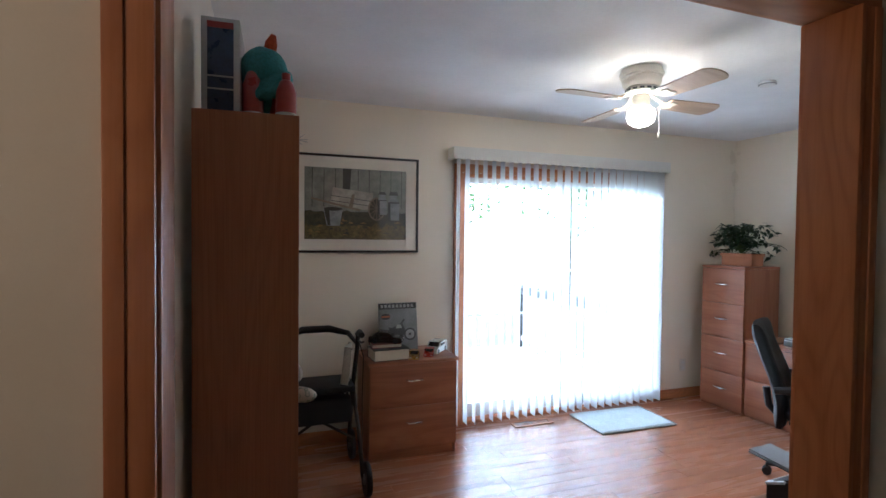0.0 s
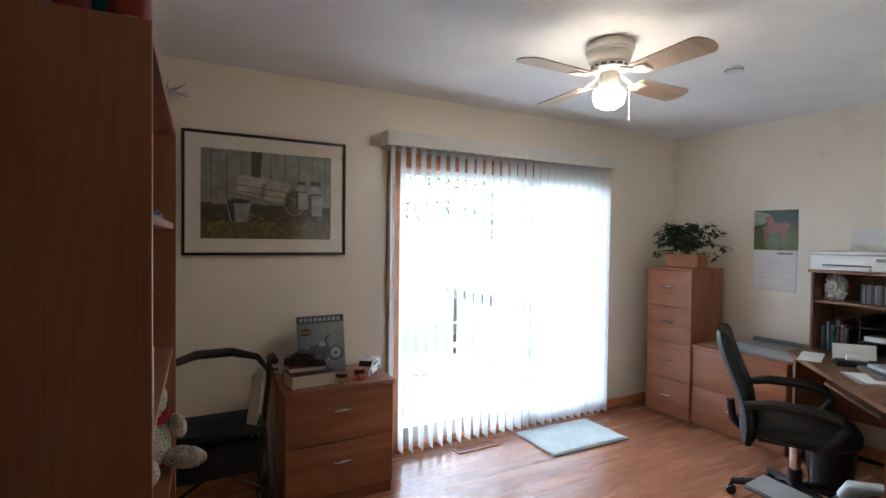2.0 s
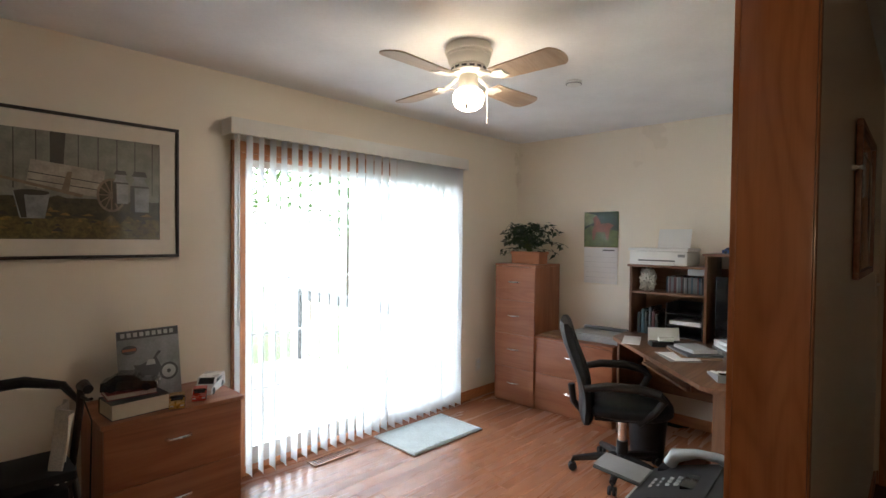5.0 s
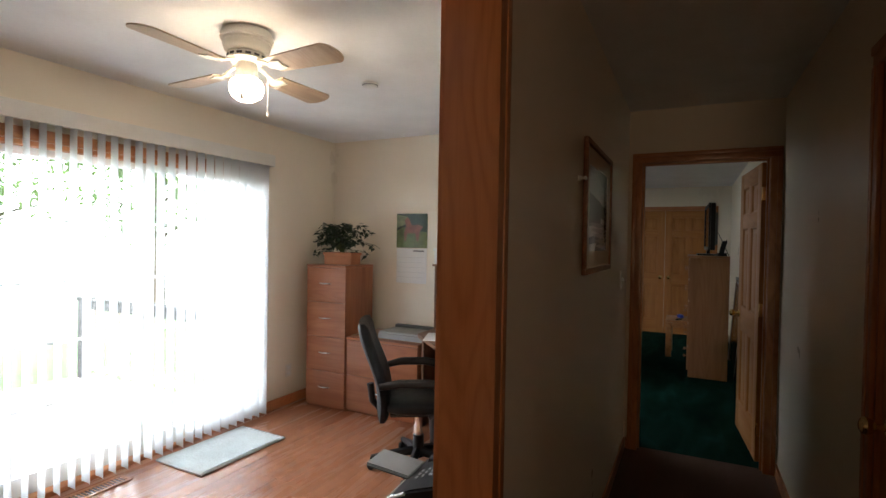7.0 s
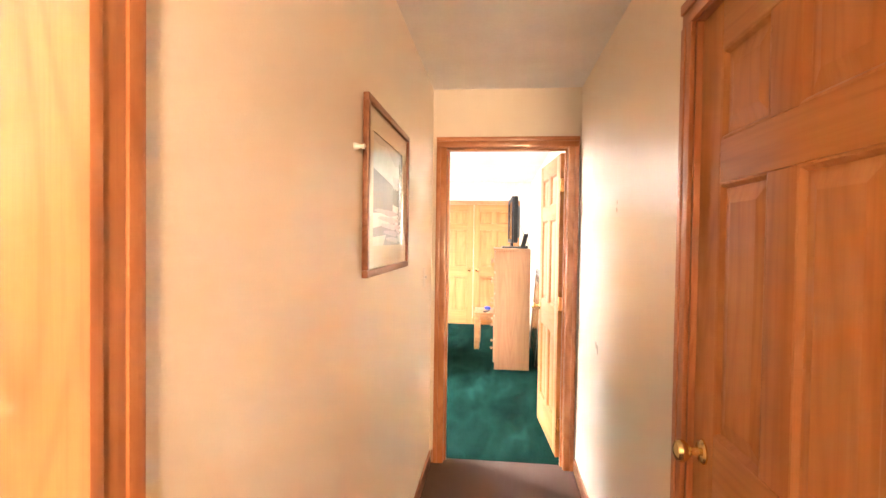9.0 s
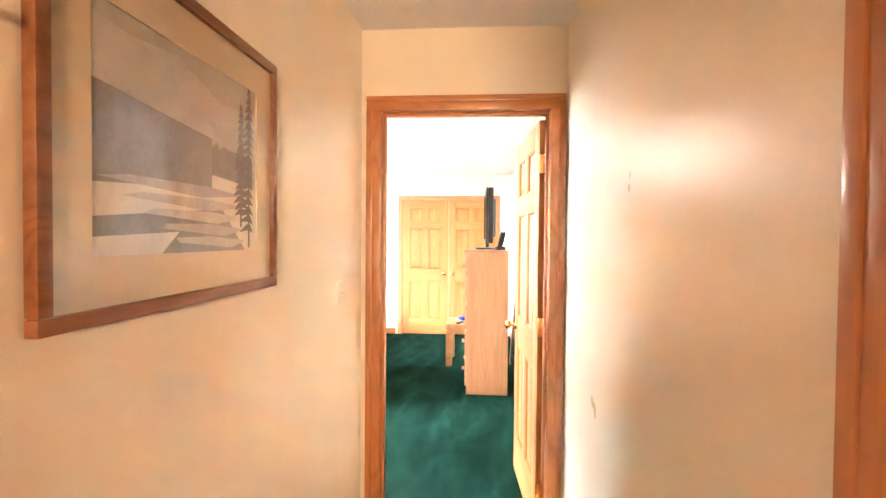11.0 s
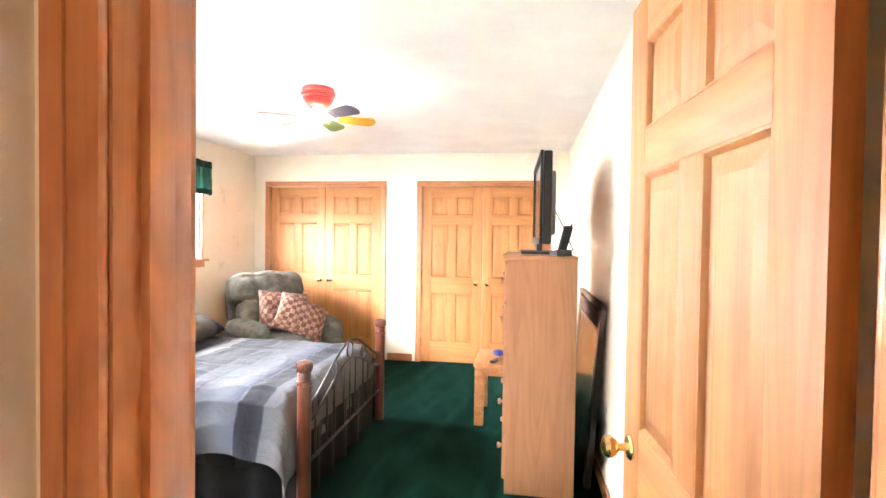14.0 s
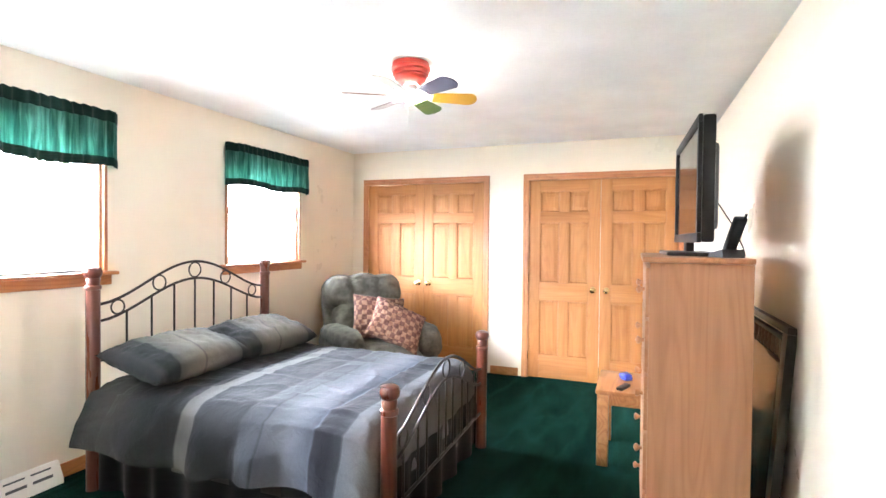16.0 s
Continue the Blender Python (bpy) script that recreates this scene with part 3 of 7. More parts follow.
part("head_casing", box(1.822, 3.845, 4.230, 4.249, 1.97, 2.035, bev=0.004), M_OAK_X, sd)
for x0, x1, y in ((1.915, 2.875, 4.335), (2.805, 3.765, 4.295)):
    bm = bmesh.new()
    for a in ((x0, x0 + 0.07, 0.03, 1.943), (x1 - 0.07, x1, 0.03, 1.943)):
        bx(bm, a[0], a[1], y - 0.018, y + 0.018, a[2], a[3], 0.003)
    bx(bm, x0 + 0.07, x1 - 0.07, y - 0.018, y + 0.018, 1.898, 1.943, 0.003)
    bx(bm, x0 + 0.07, x1 - 0.07, y - 0.018, y + 0.018, 0.03, 0.14, 0.003)
    part("sash_frame", bm, M_ALU, sd)
    gl = part("pane", box(x0 + 0.07, x1 - 0.07, y - 0.003, y + 0.003, 0.14, 1.898), M_GLASS, sd)
    gl.visible_shadow = False
    for k in range(1, 5):
        z = 0.14 + 1.758 * k / 5
        part("muntin", box(x0 + 0.07, x1 - 0.07, y + 0.004, y + 0.012, z - 0.008, z + 0.008, bev=0.002), M_ALU, sd)
part("pull_handle", box(2.83, 2.85, 4.255, 4.276, 0.92, 1.12, bev=0.006), M_ALU, sd)


# ---- bedroom windows ----
def sash_window(name, x0, x1, z0, z1):
    d = thing(name, Matrix(), "white double-hung window in a stained wood casing", "window")
    d["kind"] = "structure"
    for a in ((x0, x0 + 0.02), (x1 - 0.02, x1)):
        part("jamb", box(a[0], a[1], 4.252, 4.38, z0, z1, bev=0.002), M_OAK, d)
    part("head_jamb", box(x0 + 0.02, x1 - 0.02, 4.252, 4.38, z1 - 0.02, z1, bev=0.002), M_OAK_X, d)
    part("window_sill", box(x0 - 0.075, x1 + 0.075, 4.195, 4.36, z0 - 0.022, z0, bev=0.006), M_OAK_X, d)
    part("apron", box(x0 - 0.05, x1 + 0.05, 4.233, 4.249, z0 - 0.085, z0 - 0.023, bev=0.004), M_OAK_X, d)
    for a in ((x0 - 0.024, x0), (x1, x1 + 0.024)):
        part("side_casing", box(a[0], a[1], 4.232, 4.249, z0, z1, bev=0.004), M_OAK, d)
    part("head_casing", box(x0 - 0.024, x1 + 0.024, 4.232, 4.249, z1, z1 + 0.024, bev=0.004), M_OAK_X, d)
    mid = (z0 + z1) / 2
    for a, b, y in ((z0, mid + 0.02, 4.348), (mid - 0.02, z1 - 0.02, 4.374)):
        bm = bmesh.new()
        bx(bm, x0 + 0.02, x0 + 0.065, y - 0.013, y + 0.013, a, b, 0.002)
        bx(bm, x1 - 0.065, x1 - 0.02, y - 0.013, y + 0.013, a, b, 0.002)
        bx(bm, x0 + 0.065, x1 - 0.065, y - 0.013, y + 0.013, a, a + 0.05, 0.002)
        bx(bm, x0 + 0.065, x1 - 0.065, y - 0.013, y + 0.013, b - 0.04, b, 0.002)
        part("window_frame", bm, M_ALU, d)
        gl = part("pane", box(x0 + 0.065, x1 - 0.065, y - 0.002, y + 0.002, a + 0.05, b - 0.04), M_GLASS, d)
        gl.visible_shadow = False


sash_window("window_2", 5.45, 6.85, 1.20, 2.10)
sash_window("window_3", 7.88, 8.80, 1.20, 2.10)

# ---- outdoors ----
M_LAWN = plain("sunlit_lawn", (0.10, 0.16, 0.05), 0.95, vary=0.35, size=1.2, grain=60, bump=0.6)
M_DECK = timber("weathered_deck", (0.36, 0.33, 0.29), (0.44, 0.41, 0.36), (0.52, 0.48, 0.43), "x", 0.7, 40, 0.3)
M_LEAF = cloth("tree_leaves", (0.13, 0.20, 0.07), 0.4, 60, 0.7, 0.4, 2.0)
M_BARK = plain("bark", (0.11, 0.085, 0.06), 0.9, vary=0.3, size=8, grain=60, bump=0.8)
mt, nt, nodes, b = shader("hazy_summer_sky")
vec = coords(nt, (0.25, 0.25, 0.25))
cl = grainy(nt, vec, 1.0, 4)
cr = ramp(nt, cl.outputs["Fac"], [(0.3, (0.80, 0.91, 1.0)), (0.7, (0.93, 0.98, 1.0))])
em = nodes.new("ShaderNodeEmission")
nt.links.new(cr.outputs[0], em.inputs[0])
em.inputs[1].default_value = 20.0
nt.links.new(em.outputs[0], nodes["Material Output"].inputs[0])
M_SKY = mt
tagged(part("ground", box(-300, 300, 4.39, 300, -0.75, -0.55), M_LAWN), "sunlit lawn behind the house", "lawn", kind="structure")
bm = bmesh.new()
sheet(bm, 24, 10, lambda u, v: Vector((4.5 + 22 * math.cos(math.pi * u), 5 + 16 * math.sin(math.pi * u), -0.6 + 13 * v)))
tagged(part("backdrop", bm, M_SKY), "hazy bright summer sky beyond the garden", "sky", kind="structure")
deck = thing("deck", Matrix(), "weathered wooden deck outside the patio door", "deck")
for k in range(19):
    y = 4.43 + 0.145 * k
    part("deck_board", box(0.3, 4.08, y, y + 0.138, -0.14, -0.105, bev=0.004), M_DECK, deck)
part("rim_joist", box(0.3, 4.08, 7.19, 7.23, -0.545, -0.145, bev=0.003), M_DECK, deck)
rl = thing("deck_railing", Matrix(), "weathered wooden deck railing with square balusters", "railing")
# Near-black colour holds the rail's backlit silhouette against the bright sky.
M_RAIL = timber("near_black_rail", (0.012, 0.011, 0.010), (0.016, 0.014, 0.012), (0.020, 0.017, 0.015), "x", 0.7, 40, 0.3)
part("top_rail", box(3.90, 4.03, 4.85, 7.14, 0.75, 0.79, bev=0.006), M_RAIL, rl)
part("fascia_rail", box(3.935, 3.955, 4.96, 7.0, 0.66, 0.745, bev=0.003), M_RAIL, rl)
part("bottom_rail", box(3.945, 3.985, 4.95, 7.0, 0.0, 0.06, bev=0.004), M_DECK, rl)
for y in (4.86, 7.02):
    part("post", box(3.92, 4.01, y, y + 0.09, -0.105, 0.75, bev=0.004), M_RAIL, rl)
for k in range(14):
    y = 5.03 + 0.14 * k
    part("baluster", box(3.947, 3.983, y, y + 0.036, 0.06, 0.75, bev=0.002), M_DECK, rl)


def tree(x, y, h, spread):
    d = thing("tree", pose(x, y, -0.56), "leafy garden tree in full summer sun", "tree", "garden trees")
    bm = bmesh.new()
    tube(bm, [(0, 0, 0), (0.05, 0.02, h * 0.3), (-0.04, 0.05, h * 0.6), (0.03, 0, h * 0.85)], [0.17, 0.13, 0.08, 0.03], 10)
    for k in range(7):
        a, z = k * 2.4, h * (0.32 + 0.07 * k)
        tube(bm, [(0, 0, z), (spread * 0.35 * math.cos(a), spread * 0.35 * math.sin(a), z + 0.4), (spread * 0.75 * math.cos(a), spread * 0.75 * math.sin(a), z + 0.7)], [0.06, 0.04, 0.015], 7)
    part("trunk", bm, M_BARK, d)
    vs, fs = [], []
    rnd = random.Random(int(x * 100))
    for _ in range(620):
        while True:
            p = Vector((rnd.uniform(-1, 1), rnd.uniform(-1, 1), rnd.uniform(-1, 1)))
            if 0.3 < p.length < 1 and noise.noise(p * 2.2 + Vector((x, y, 0))) > -0.12:
                break
        c = Vector((p.x * spread, p.y * spread, h * 0.66 + p.z * h * 0.38))
        for _ in range(9):
            q = c + Vector((rnd.gauss(0, 0.16), rnd.gauss(0, 0.16), rnd.gauss(0, 0.13)))
            r = Euler((rnd.uniform(0, 6), rnd.uniform(0, 6), rnd.uniform(0, 6))).to_matrix()
            n, s = len(vs), rnd.uniform(0.05, 0.1)
            vs += [q + r @ Vector(k) * s for k in ((-1, 0, 0), (0, -0.5, 0.12), (1, 0, 0), (0, 0.5, 0.12))]
            fs.append((n, n + 1, n + 2, n + 3))
    me = bpy.data.meshes.new("crown")
    me.from_pydata(vs, [], fs)
    me.materials.append(M_LEAF)
    ob = new("crown", me)
    ob.parent = d


tree(2.5, 13.0, 6.0, 2.1)
tree(5.6, 14.5, 6.6, 2.3)
tree(9.2, 13.5, 6.2, 2.2)
tree(13.0, 13.0, 6.0, 2.2)
# ---- office ----
# vertical blinds
bl = thing("vertical_blinds", Matrix(), "white vertical blinds hanging open before the patio door", "blinds")
mt, nt, nodes, b = shader("blind_vinyl")
vec = coords(nt, (1, 1, 1))
tx = grainy(nt, vec, 240, 2)
cr = ramp(nt, tx.outputs["Fac"], [(0.3, (0.80, 0.81, 0.81)), (0.6, (0.88, 0.89, 0.89))])
nt.links.new(cr.outputs[0], b.inputs["Base Color"])
b.inputs["Roughness"].default_value = 0.55
tl = nodes.new("ShaderNodeBsdfTranslucent")
nt.links.new(cr.outputs[0], tl.inputs[0])
mx = nodes.new("ShaderNodeMixShader")
mx.inputs[0].default_value = 0.62
nt.links.new(b.outputs[0], mx.inputs[1])
nt.links.new(tl.outputs[0], mx.inputs[2])
nt.links.new(mx.outputs[0], nodes["Material Output"].inputs[0])
M_SLAT = mt
bm = bmesh.new()
bx(bm, 1.770, 3.812, 4.115, 4.123, 2.052, 2.143, 0.002)
bx(bm, 1.770, 1.778, 4.123, 4.248, 2.052, 2.143, 0.002)
bx(bm, 3.804, 3.812, 4.123, 4.248, 2.052, 2.143, 0.002)
bx(bm, 1.778, 3.804, 4.123, 4.248, 2.135, 2.143, 0.002)
part("valance", bm, M_VALANCE, bl)
part("headrail", box(1.79, 3.79, 4.165, 4.205, 2.065, 2.10, bev=0.003), M_ALU, bl)
bm0 = bmesh.new()
sheet(bm0, 6, 1, lambda u, v: Vector((0.0045 * math.cos((u - 0.5) * math.pi), (u - 0.5) * 0.089, 0.03 + v * 2.035)))
bmesh.ops.solidify(bm0, geom=bm0.faces[:], thickness=0.0012)
slat = part("slat", bm0, M_SLAT, bl)
rnd = random.Random(2)
slat.matrix_basis = pose(1.835, 4.185, 0, 0, 0, -4)
for k in range(1, 27):
    s = new("slat", slat.data)
    s.parent = bl
    s.matrix_basis = pose(1.835 + k * 0.0745, 4.185, rnd.uniform(-0.003, 0.003), 0, 0, -4 + rnd.uniform(-3, 3))
part("wand", piped([(1.815, 4.13, 2.05), (1.817, 4.132, 0.95)], 0.005), M_WHITE, bl)

# rug and floor register
rug = cloth("pale_blue_rug_pile", (0.66, 0.72, 0.72), 0.10, 160, 1.0)
rm = thing("rug", pose(3.185, 3.935, 0.002, 0, 0, -1.5), "small pale blue-grey bath mat before the patio door", "rug")
def rugtop(u, v):
    e = min(u, 1 - u, v, 1 - v)
    return Vector(((u - 0.5) * 0.69, (v - 0.5) * 0.44, min(0.016, e * 0.6) + 0.002 * noise.noise(Vector((u * 30, v * 20, 1)))))
part("mat_surface", solid_sheet(46, 30, rugtop, 0.004), rug, rm)
part("hem", piped([(-0.345, -0.22, 0.006), (0.345, -0.22, 0.006), (0.345, 0.22, 0.006), (-0.345, 0.22, 0.006)], 0.006, 6, True), rug, rm)
rg = thing("floor_register", pose(2.45, 4.105, 0.001, 0, 0, 0), "brown slotted floor heating register by the blinds", "vent")
bm = bmesh.new()
for a in ((-0.17, 0.17, -0.055, -0.038), (-0.17, 0.17, 0.038, 0.055), (-0.17, -0.152, -0.038, 0.038), (0.152, 0.17, -0.038, 0.038)):
    bx(bm, *a, 0, 0.008, 0.002)
part("frame", bm, M_OAK_X, rg)
part("backing", box(-0.152, 0.152, -0.038, 0.038, 0, 0.002), M_BLACK, rg)
for k in range(15):
    x = -0.145 + k * 0.0205
    part("slat", box(x, x + 0.007, -0.038, 0.038, 0.002, 0.007, bev=0.001), M_OAK_X, rg)


# pulls
def pull(parent, m):
    bm = bmesh.new()
    pts = [(-0.052, 0, 0), (-0.05, -0.012, 0), (-0.035, -0.021, 0), (0, -0.024, 0), (0.035, -0.021, 0), (0.05, -0.012, 0), (0.052, 0, 0)]
    tube(bm, [m @ Vector(p) for p in pts], [0.010, 0.0085, 0.006, 0.0075, 0.006, 0.0085, 0.010], 8)
    return part("handle", bm, M_CHROME, parent, "chrome bow handle")


def drawer_unit(name, m, w, d, h, rows, label, category, plinth=0.06, over=0.012, cols=(0.0,), pullz=0.5):
    """Front towards -y, x from -w/2 to w/2, y from 0 (front) to d."""
    t = thing(name, m, label, category)
    bm = bmesh.new()
    bx(bm, -w / 2, -w / 2 + 0.018, 0.018, d, 0, h - 0.022, 0.002)
    bx(bm, w / 2 - 0.018, w / 2, 0.018, d, 0, h - 0.022, 0.002)
    bx(bm, -w / 2 + 0.018, w / 2 - 0.018, d - 0.01, d, 0, h - 0.022)
    part("body", bm, M_CHERRY, t)
    part("plinth", box(-w / 2 + 0.018, w / 2 - 0.018, 0.025, 0.04, 0, plinth), M_CHERRY_X, t)
    part("top", box(-w / 2 - over, w / 2 + over, -over, d, h - 0.022, h, bev=0.005), M_CHERRY_X, t)
    z = plinth
    usable = h - 0.024 - plinth
    for f in rows:
        hgt = usable * f
        dr = part("drawer_front", box(-w / 2 + 0.001, w / 2 - 0.001, 0, 0.017, z + 0.0015, z + hgt - 0.0015, bev=0.002), M_CHERRY_X, t)
        for c in cols:
            pull(dr, Matrix.Translation((c * w, 0, z + hgt * pullz)))
        z += hgt
    return t


drawer_unit("filing_cabinet", pose(1.385, 3.80, 0), 0.60, 0.42, 0.655, (0.5, 0.5), "cherry laminate two-drawer filing cabinet beside the patio door", "cabinet", 0.07, pullz=0.62)
drawer_unit("drawer_tower", pose(4.195, 3.895, 0, 0, 0, -90), 0.42, 0.41, 1.245, (0.25, 0.25, 0.25, 0.25), "tall narrow cherry laminate four-drawer filing tower in the corner", "cabinet", 0.02, over=0.004, pullz=0.55)
drawer_unit("lateral_cabinet", pose(4.215, 3.335, 0, 0, 0, -90), 0.695, 0.49, 0.64, (0.5, 0.5), "low cherry laminate two-drawer lateral filing cabinet", "cabinet", 0.02, over=0.004, pullz=0.6)

# bookcase
bc = thing("bookcase", pose(0.415, 2.545, 0, 0, 0, -3.0), "tall cherry laminate bookcase with open shelves", "bookcase")
part("side_panel", box(-0.135, 0.135, -0.455, -0.437, 0, 1.80, bev=0.002), M_SHELFWOOD, bc)
part("side_panel", box(-0.135, 0.135, 0.437, 0.455, 0, 1.80, bev=0.002), M_SHELFWOOD, bc)
part("back_panel", box(-0.135, -0.129, -0.437, 0.437, 0.06, 1.78), M_CHERRY, bc)
part("top", box(-0.135, 0.133, -0.437, 0.437, 1.778, 1.799, bev=0.002), M_CHERRY_Y, bc)
for z in (0.06, 0.40, 0.74, 1.11, 1.50):
    part("shelf", box(-0.129, 0.128, -0.437, 0.437, z - 0.018, z, bev=0.002), M_CHERRY_Y, bc)
part("kick_board", box(0.10, 0.115, -0.437, 0.437, 0, 0.042), M_CHERRY_Y, bc)

# framed farm painting
def picture_frame(name, m, w, h, label, rail, depth, mat_w, frame_mat, mat_mat):
    d = thing(name, m, label, "picture")
    for a in ((-w / 2, w / 2, h / 2 - rail, h / 2), (-w / 2, w / 2, -h / 2, -h / 2 + rail)):
        part("frame_rail", box(a[0], a[1], -depth, -0.002, a[2], a[3], bev=0.003), frame_mat, d)
    for a in ((-w / 2, -w / 2 + rail), (w / 2 - rail, w / 2)):
        part("frame_rail", box(a[0], a[1], -depth, -0.002, -h / 2 + rail, h / 2 - rail, bev=0.003), frame_mat, d)
    iw, ih = w / 2 - rail, h / 2 - rail
    for a in ((-iw, iw, ih - mat_w, ih), (-iw, iw, -ih, -ih + mat_w), (-iw, -iw + mat_w, -ih + mat_w, ih - mat_w), (iw - mat_w, iw, -ih + mat_w, ih - mat_w)):
        part("mat_board", box(a[0], a[1], -depth + 0.010, -0.004, a[2], a[3]), mat_mat, d)
    return d, iw - mat_w, ih - mat_w


def flat(parent, name, mat, points, y):
    """A flat painted shape on a picture, 0.4 mm thick."""
    bm = bmesh.new()
    f = [bm.verts.new((x, y, z)) for x, z in points]
    g = [bm.verts.new((x, y + 0.0004, z)) for x, z in points]
    bm.faces.new(f)
    bm.faces.new(g[::-1])
    for i in range(len(f)):
        j = (i + 1) % len(f)
        bm.faces.new((f[j], f[i], g[i], g[j]))
    return part(name, bm, mat, parent)


def ring_of(cx, cz, rx, rz, n=18, a0=0, a1=2 * math.pi):
    return [(cx + rx * math.cos(a0 + (a1 - a0) * i / n), cz + rz * math.sin(a0 + (a1 - a0) * i / n)) for i in range(n)]


def ink(name, c, vary=0.3, coat=0.9, size=18):
    return plain(name, c, 0.4, vary=vary, size=size, grain=90, bump=0.03, coat=coat)


M_MATBOARD = ink("warm_white_mat", (0.68, 0.62, 0.53), 0.03)
M_EBONY = plain("ebony_frame", (0.02, 0.014, 0.011), 0.35, vary=0.2, bump=0.1)
pf, pw2, ph2 = picture_frame("framed_painting", pose(1.075, 4.248, 1.697), 0.915, 0.69, "dark-framed farm painting of an old wooden wagon and milk cans", 0.016, 0.025, 0.078, M_EBONY, M_MATBOARD)
Y0 = -0.0115
part("picture", box(-pw2, pw2, Y0 + 0.002, -0.005, -ph2, ph2), ink("painted_barn_wall", (0.20, 0.20, 0.165), 0.25), pf)
INK_D, INK_M, INK_L = ink("painted_shadow", (0.035, 0.03, 0.024)), ink("painted_wagon_wood", (0.20, 0.15, 0.10)), ink("painted_pale_boards", (0.34, 0.31, 0.25))
INK_STRAW = ink("painted_straw", (0.20, 0.12, 0.03), 0.4, size=40)
INK_G, INK_GR, INK_S = ink("painted_grass", (0.12, 0.09, 0.025), 0.5, size=40), ink("painted_dark_grass", (0.05, 0.042, 0.018), 0.5, size=30), ink("painted_tin", (0.24, 0.25, 0.24))
for k in range(9):
    x = -pw2 + 0.05 + k * 0.08
    flat(pf, "plank_line", INK_D, [(x, -0.02), (x + 0.004, -0.02), (x + 0.005, ph2), (x + 0.001, ph2)], Y0 + 0.0014)
flat(pf, "doorway_shadow", INK_D, [(-0.10, 0.10), (-0.05, 0.08), (-0.04, ph2), (-0.10, ph2)], Y0 + 0.0013)
edge = [(-pw2 + (2 * pw2) * i / 20, -0.055 + 0.025 * noise.noise(Vector((i * 0.7, 0, 3)))) for i in range(21)]
flat(pf, "meadow", INK_GR, [(-pw2, -ph2)] + [(pw2, -ph2)] + edge[::-1], Y0 + 0.0012)
edge = [(-pw2 + (2 * pw2) * i / 20, -0.15 + 0.04 * noise.noise(Vector((i * 0.9, 0, 8)))) for i in range(21)]
flat(pf, "meadow_light", INK_G, [(-pw2, -ph2)] + [(pw2, -ph2)] + edge[::-1], Y0 + 0.0009)
flat(pf, "wagon_bed", INK_L, [(-0.19, -0.01), (0.10, -0.045), (0.12, 0.085), (-0.17, 0.115)], Y0 + 0.0006)
for z in (0.02, 0.055):
    flat(pf, "wagon_board_gap", INK_D, [(-0.18, z), (0.11, z - 0.033), (0.111, z - 0.029), (-0.18, z + 0.004)], Y0 + 0.0004)
flat(pf, "wagon_shaft", INK_M, [(-0.32, 0.03), (0.02, -0.05), (0.03, -0.035), (-0.32, 0.042)], Y0 + 0.0003)
flat(pf, "wagon_brace", INK_M, [(-0.06, -0.03), (-0.03, -0.03), (-0.015, 0.07), (-0.035, 0.07)], Y0 + 0.0002)
for cx, cz, r in ((0.145, -0.03, 0.085),):
    flat(pf, "wheel_rim", INK_M, ring_of(cx, cz, r * 0.75, r), Y0 + 0.0002)
    flat(pf, "wheel_hollow", INK_GR, ring_of(cx, cz, r * 0.62, r * 0.86), Y0 - 0.0001)
    for k in range(6):
        a = k * math.pi / 6
        c, s = math.cos(a), math.sin(a)
        flat(pf, "wheel_spoke", INK_M, [(cx + 0.63 * r * c - 0.003 * s, cz + 0.86 * r * s + 0.003 * c), (cx - 0.63 * r * c - 0.003 * s, cz - 0.86 * r * s + 0.003 * c), (cx - 0.63 * r * c + 0.003 * s, cz - 0.86 * r * s - 0.003 * c), (cx + 0.63 * r * c + 0.003 * s, cz + 0.86 * r * s - 0.003 * c)], Y0 - 0.0004)
for cx, cz, s in ((0.185, 0.01, 0.8), (0.27, -0.01, 1.0)):
    flat(pf, "milk_can", INK_S, [(cx - 0.042 * s, cz - 0.10 * s), (cx + 0.042 * s, cz - 0.10 * s), (cx + 0.043 * s, cz + 0.03 * s), (cx + 0.024 * s, cz + 0.065 * s), (cx + 0.034 * s, cz + 0.09 * s), (cx - 0.034 * s, cz + 0.09 * s), (cx - 0.024 * s, cz + 0.065 * s), (cx - 0.043 * s, cz + 0.03 * s)], Y0 - 0.0006)
    flat(pf, "can_shade", INK_D, [(cx - 0.042 * s, cz - 0.10 * s), (cx - 0.022 * s, cz - 0.10 * s), (cx - 0.024 * s, cz + 0.03 * s), (cx - 0.043 * s, cz + 0.03 * s)], Y0 - 0.0009)
    flat(pf, "can_lid", INK_D, [(cx - 0.036 * s, cz + 0.082 * s), (cx + 0.036 * s, cz + 0.082 * s), (cx + 0.026 * s, cz + 0.108 * s), (cx - 0.026 * s, cz + 0.108 * s)], Y0 - 0.0012)
    flat(pf, "can_band", INK_D, [(cx - 0.043 * s, cz + 0.024 * s), (cx + 0.043 * s, cz + 0.024 * s), (cx + 0.041 * s, cz + 0.034 * s), (cx - 0.041 * s, cz + 0.034 * s)], Y0 - 0.0012)
rnd = random.Random(8)
